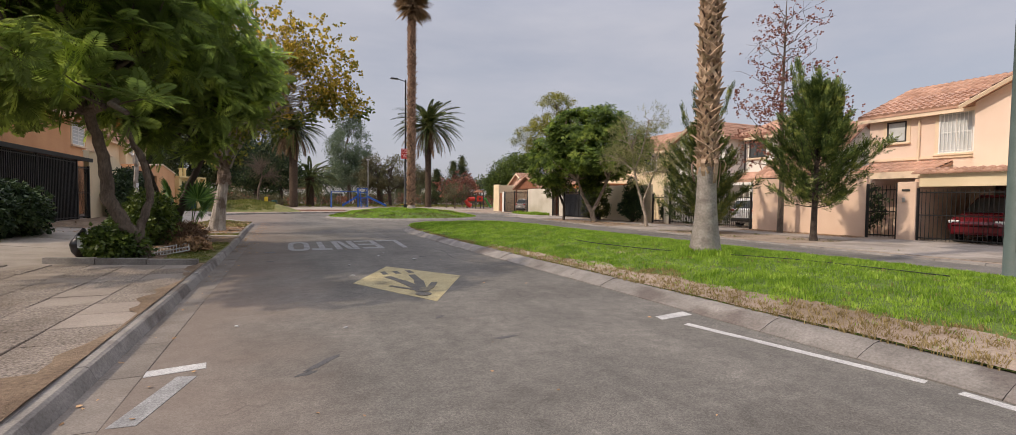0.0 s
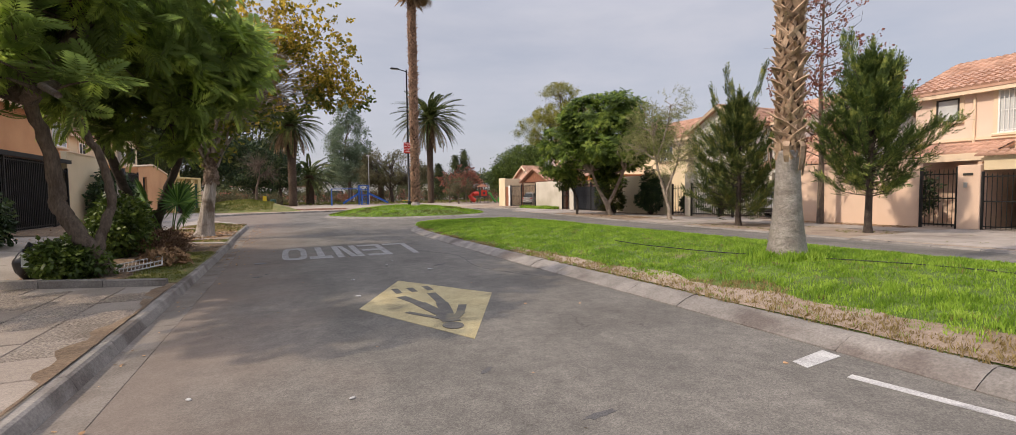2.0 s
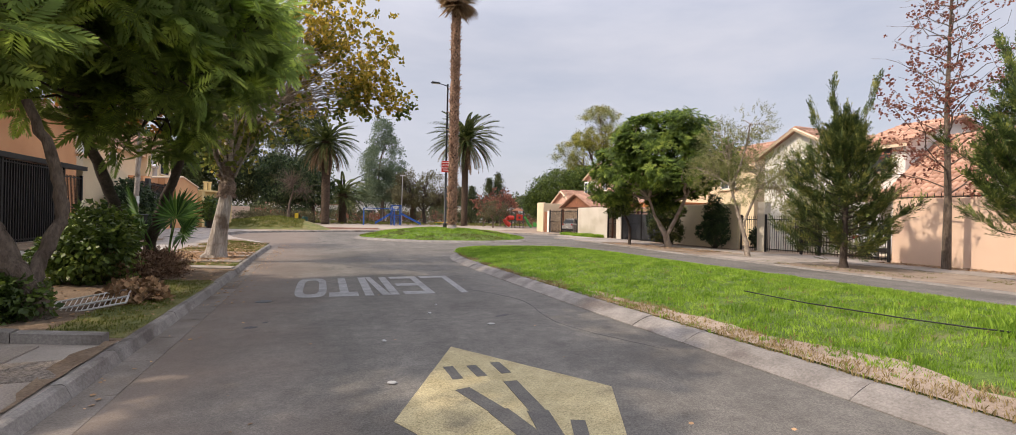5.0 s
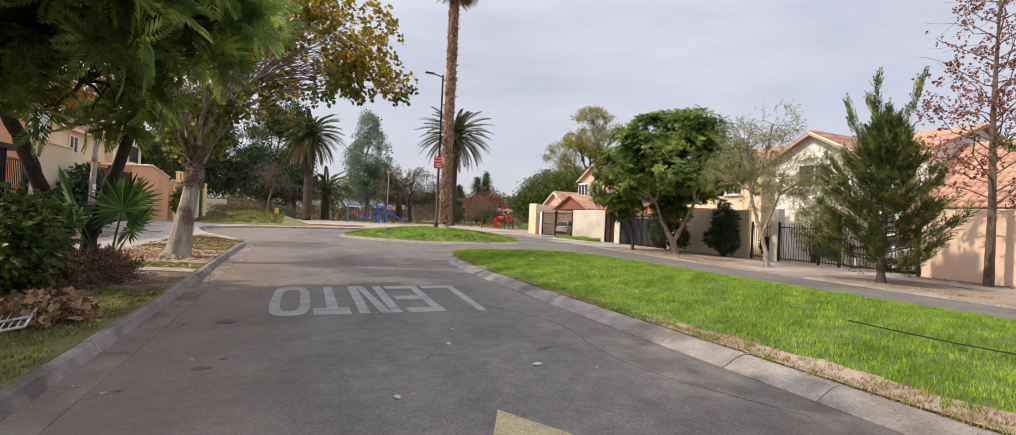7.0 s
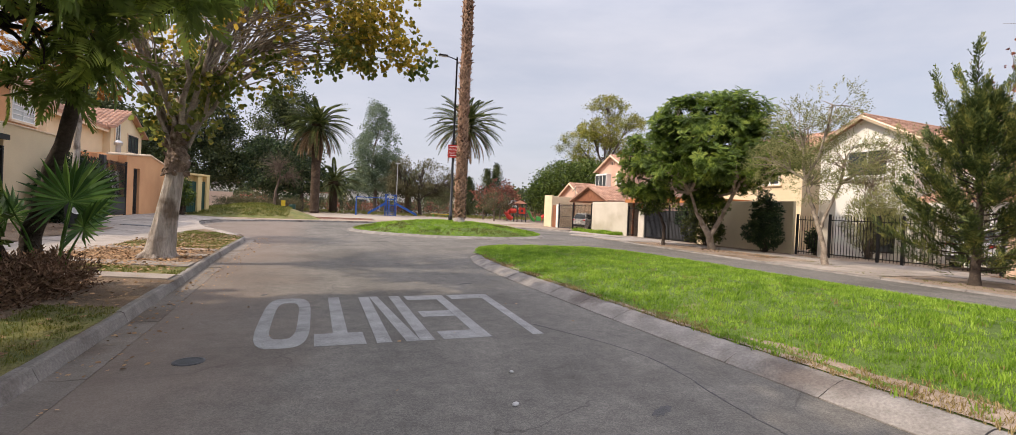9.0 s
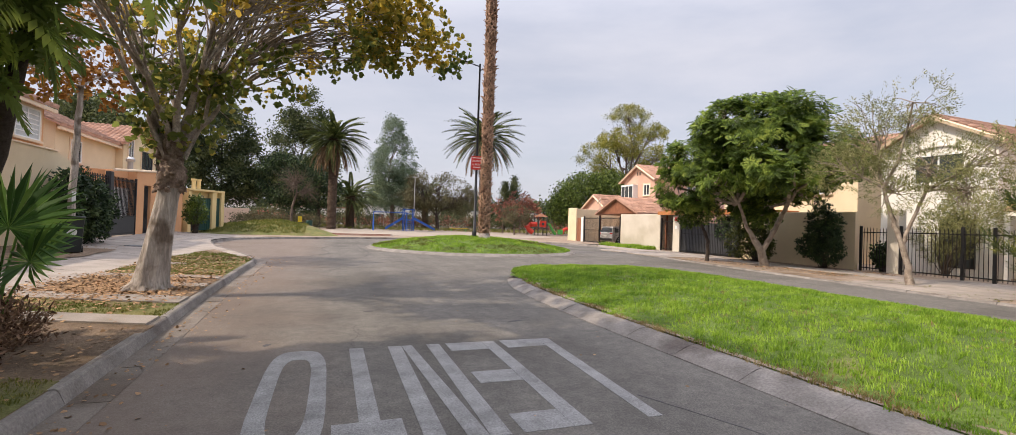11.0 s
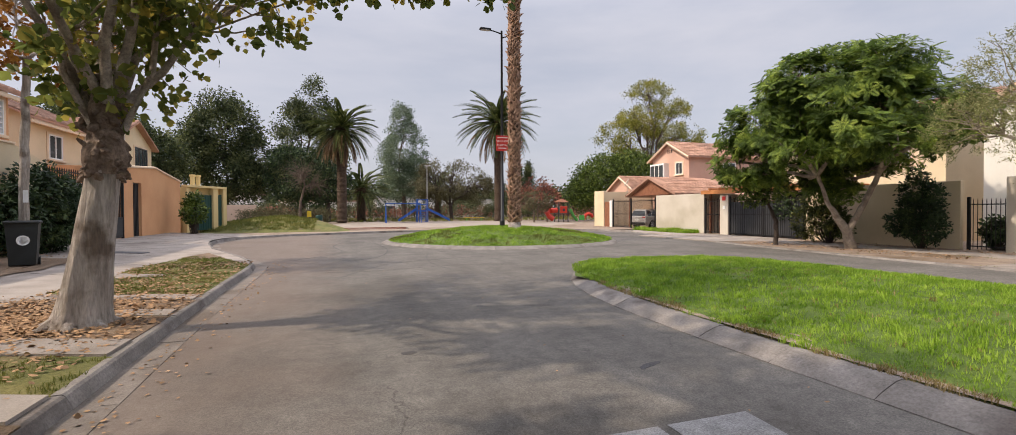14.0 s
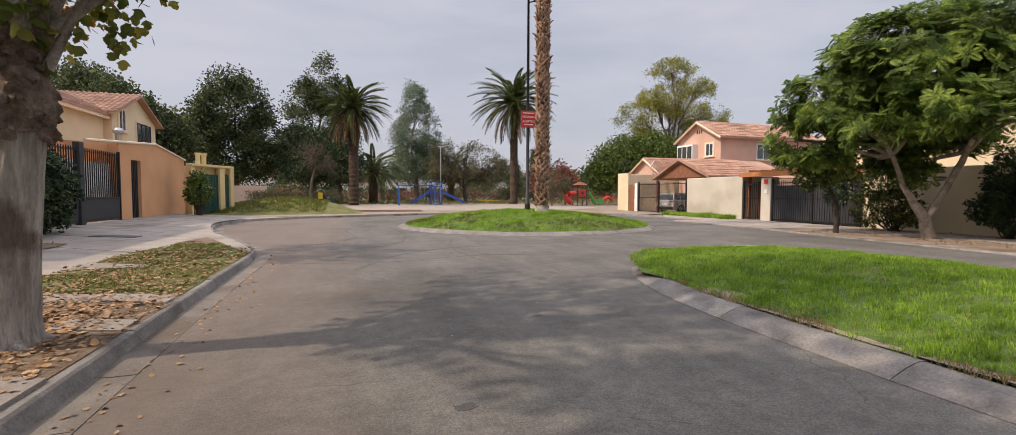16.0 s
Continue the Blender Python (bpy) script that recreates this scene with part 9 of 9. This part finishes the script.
part("seat", Geo().box(16.2, 18.8, 77.8, 78.2, 0.5, 0.58, 0.01), PLAY_YELLOW, seesaw)
for x in (16.5, 18.5):
    part("leg", Geo().box(x - 0.05, x + 0.05, 77.9, 78.1, 0.1, 0.5), PLAY_GREEN, seesaw)
bench = thing("park_bin", (-1.6, 66.5, 0.12), "dark green park bin with a small yellow notice", "bin")
part("drum", Geo().lathe((-1.6, 66.5, 0.1), [(0.3, 0.1), (0.34, 0.9), (0.30, 1.0)], 14), GREEN_SHEET, bench)
part("notice", Geo().box(-2.7, -2.3, 66.4, 66.44, 0.9, 1.5), PLAY_YELLOW, bench)
part("notice_post", Geo().box(-2.55, -2.45, 66.44, 66.5, 0.1, 1.5), DARK_SHEET, bench)
pole = thing("park_light", (11.0, 80, 0.12), "slim grey park lighting pole", "street lamp")
part("pole", Geo().tube([(11.5, 80, 0.1), (11.5, 80, 7.5)], [0.07, 0.05], 8), GREY_METAL, pole)
part("lamp_head", Geo().box(11.2, 11.8, 79.85, 80.15, 7.5, 7.6), GREY_METAL, pole)
for i, (x0, x1, h) in enumerate(((8, 26, 4.5), (-12, 4, 3.6), (34, 52, 4.0), (-40, -16, 5.0))):
    fb = thing("far_building", ((x0 + x1) / 2, 130, 0), "low pale building on the far side of the park", "building", "far buildings")
    part("wall", Geo().box(x0, x1, 130, 138, -0.1, h), WHITE_WALL, fb)
    part("roof", Geo().box(x0 - 0.3, x1 + 0.3, 129.6, 138.4, h, h + 0.3), TILE if i % 2 else GREY_METAL, fb)
    for k in range(3):
        xx = x0 + (x1 - x0) * (k + 0.5) / 3
        part("window", Geo().box(xx - 1.4, xx + 1.4, 129.9, 129.99, 0.6, 2.6), GLASS, fb)
tagged(part("far_street", Geo().box(-60, 80, 112, 127, 0.0, 0.13), ASPHALT), "asphalt street beyond the park", "road", "", "structure")
fence2 = thing("park_fence", (-18, 64, 0.1), "pale park boundary wall behind the yard", "garden wall", "", "structure")
part("wall_body", Geo().box(-30, -8.2, 73.0, 73.2, 0.0, 2.2), PINK_WALL, fence2)
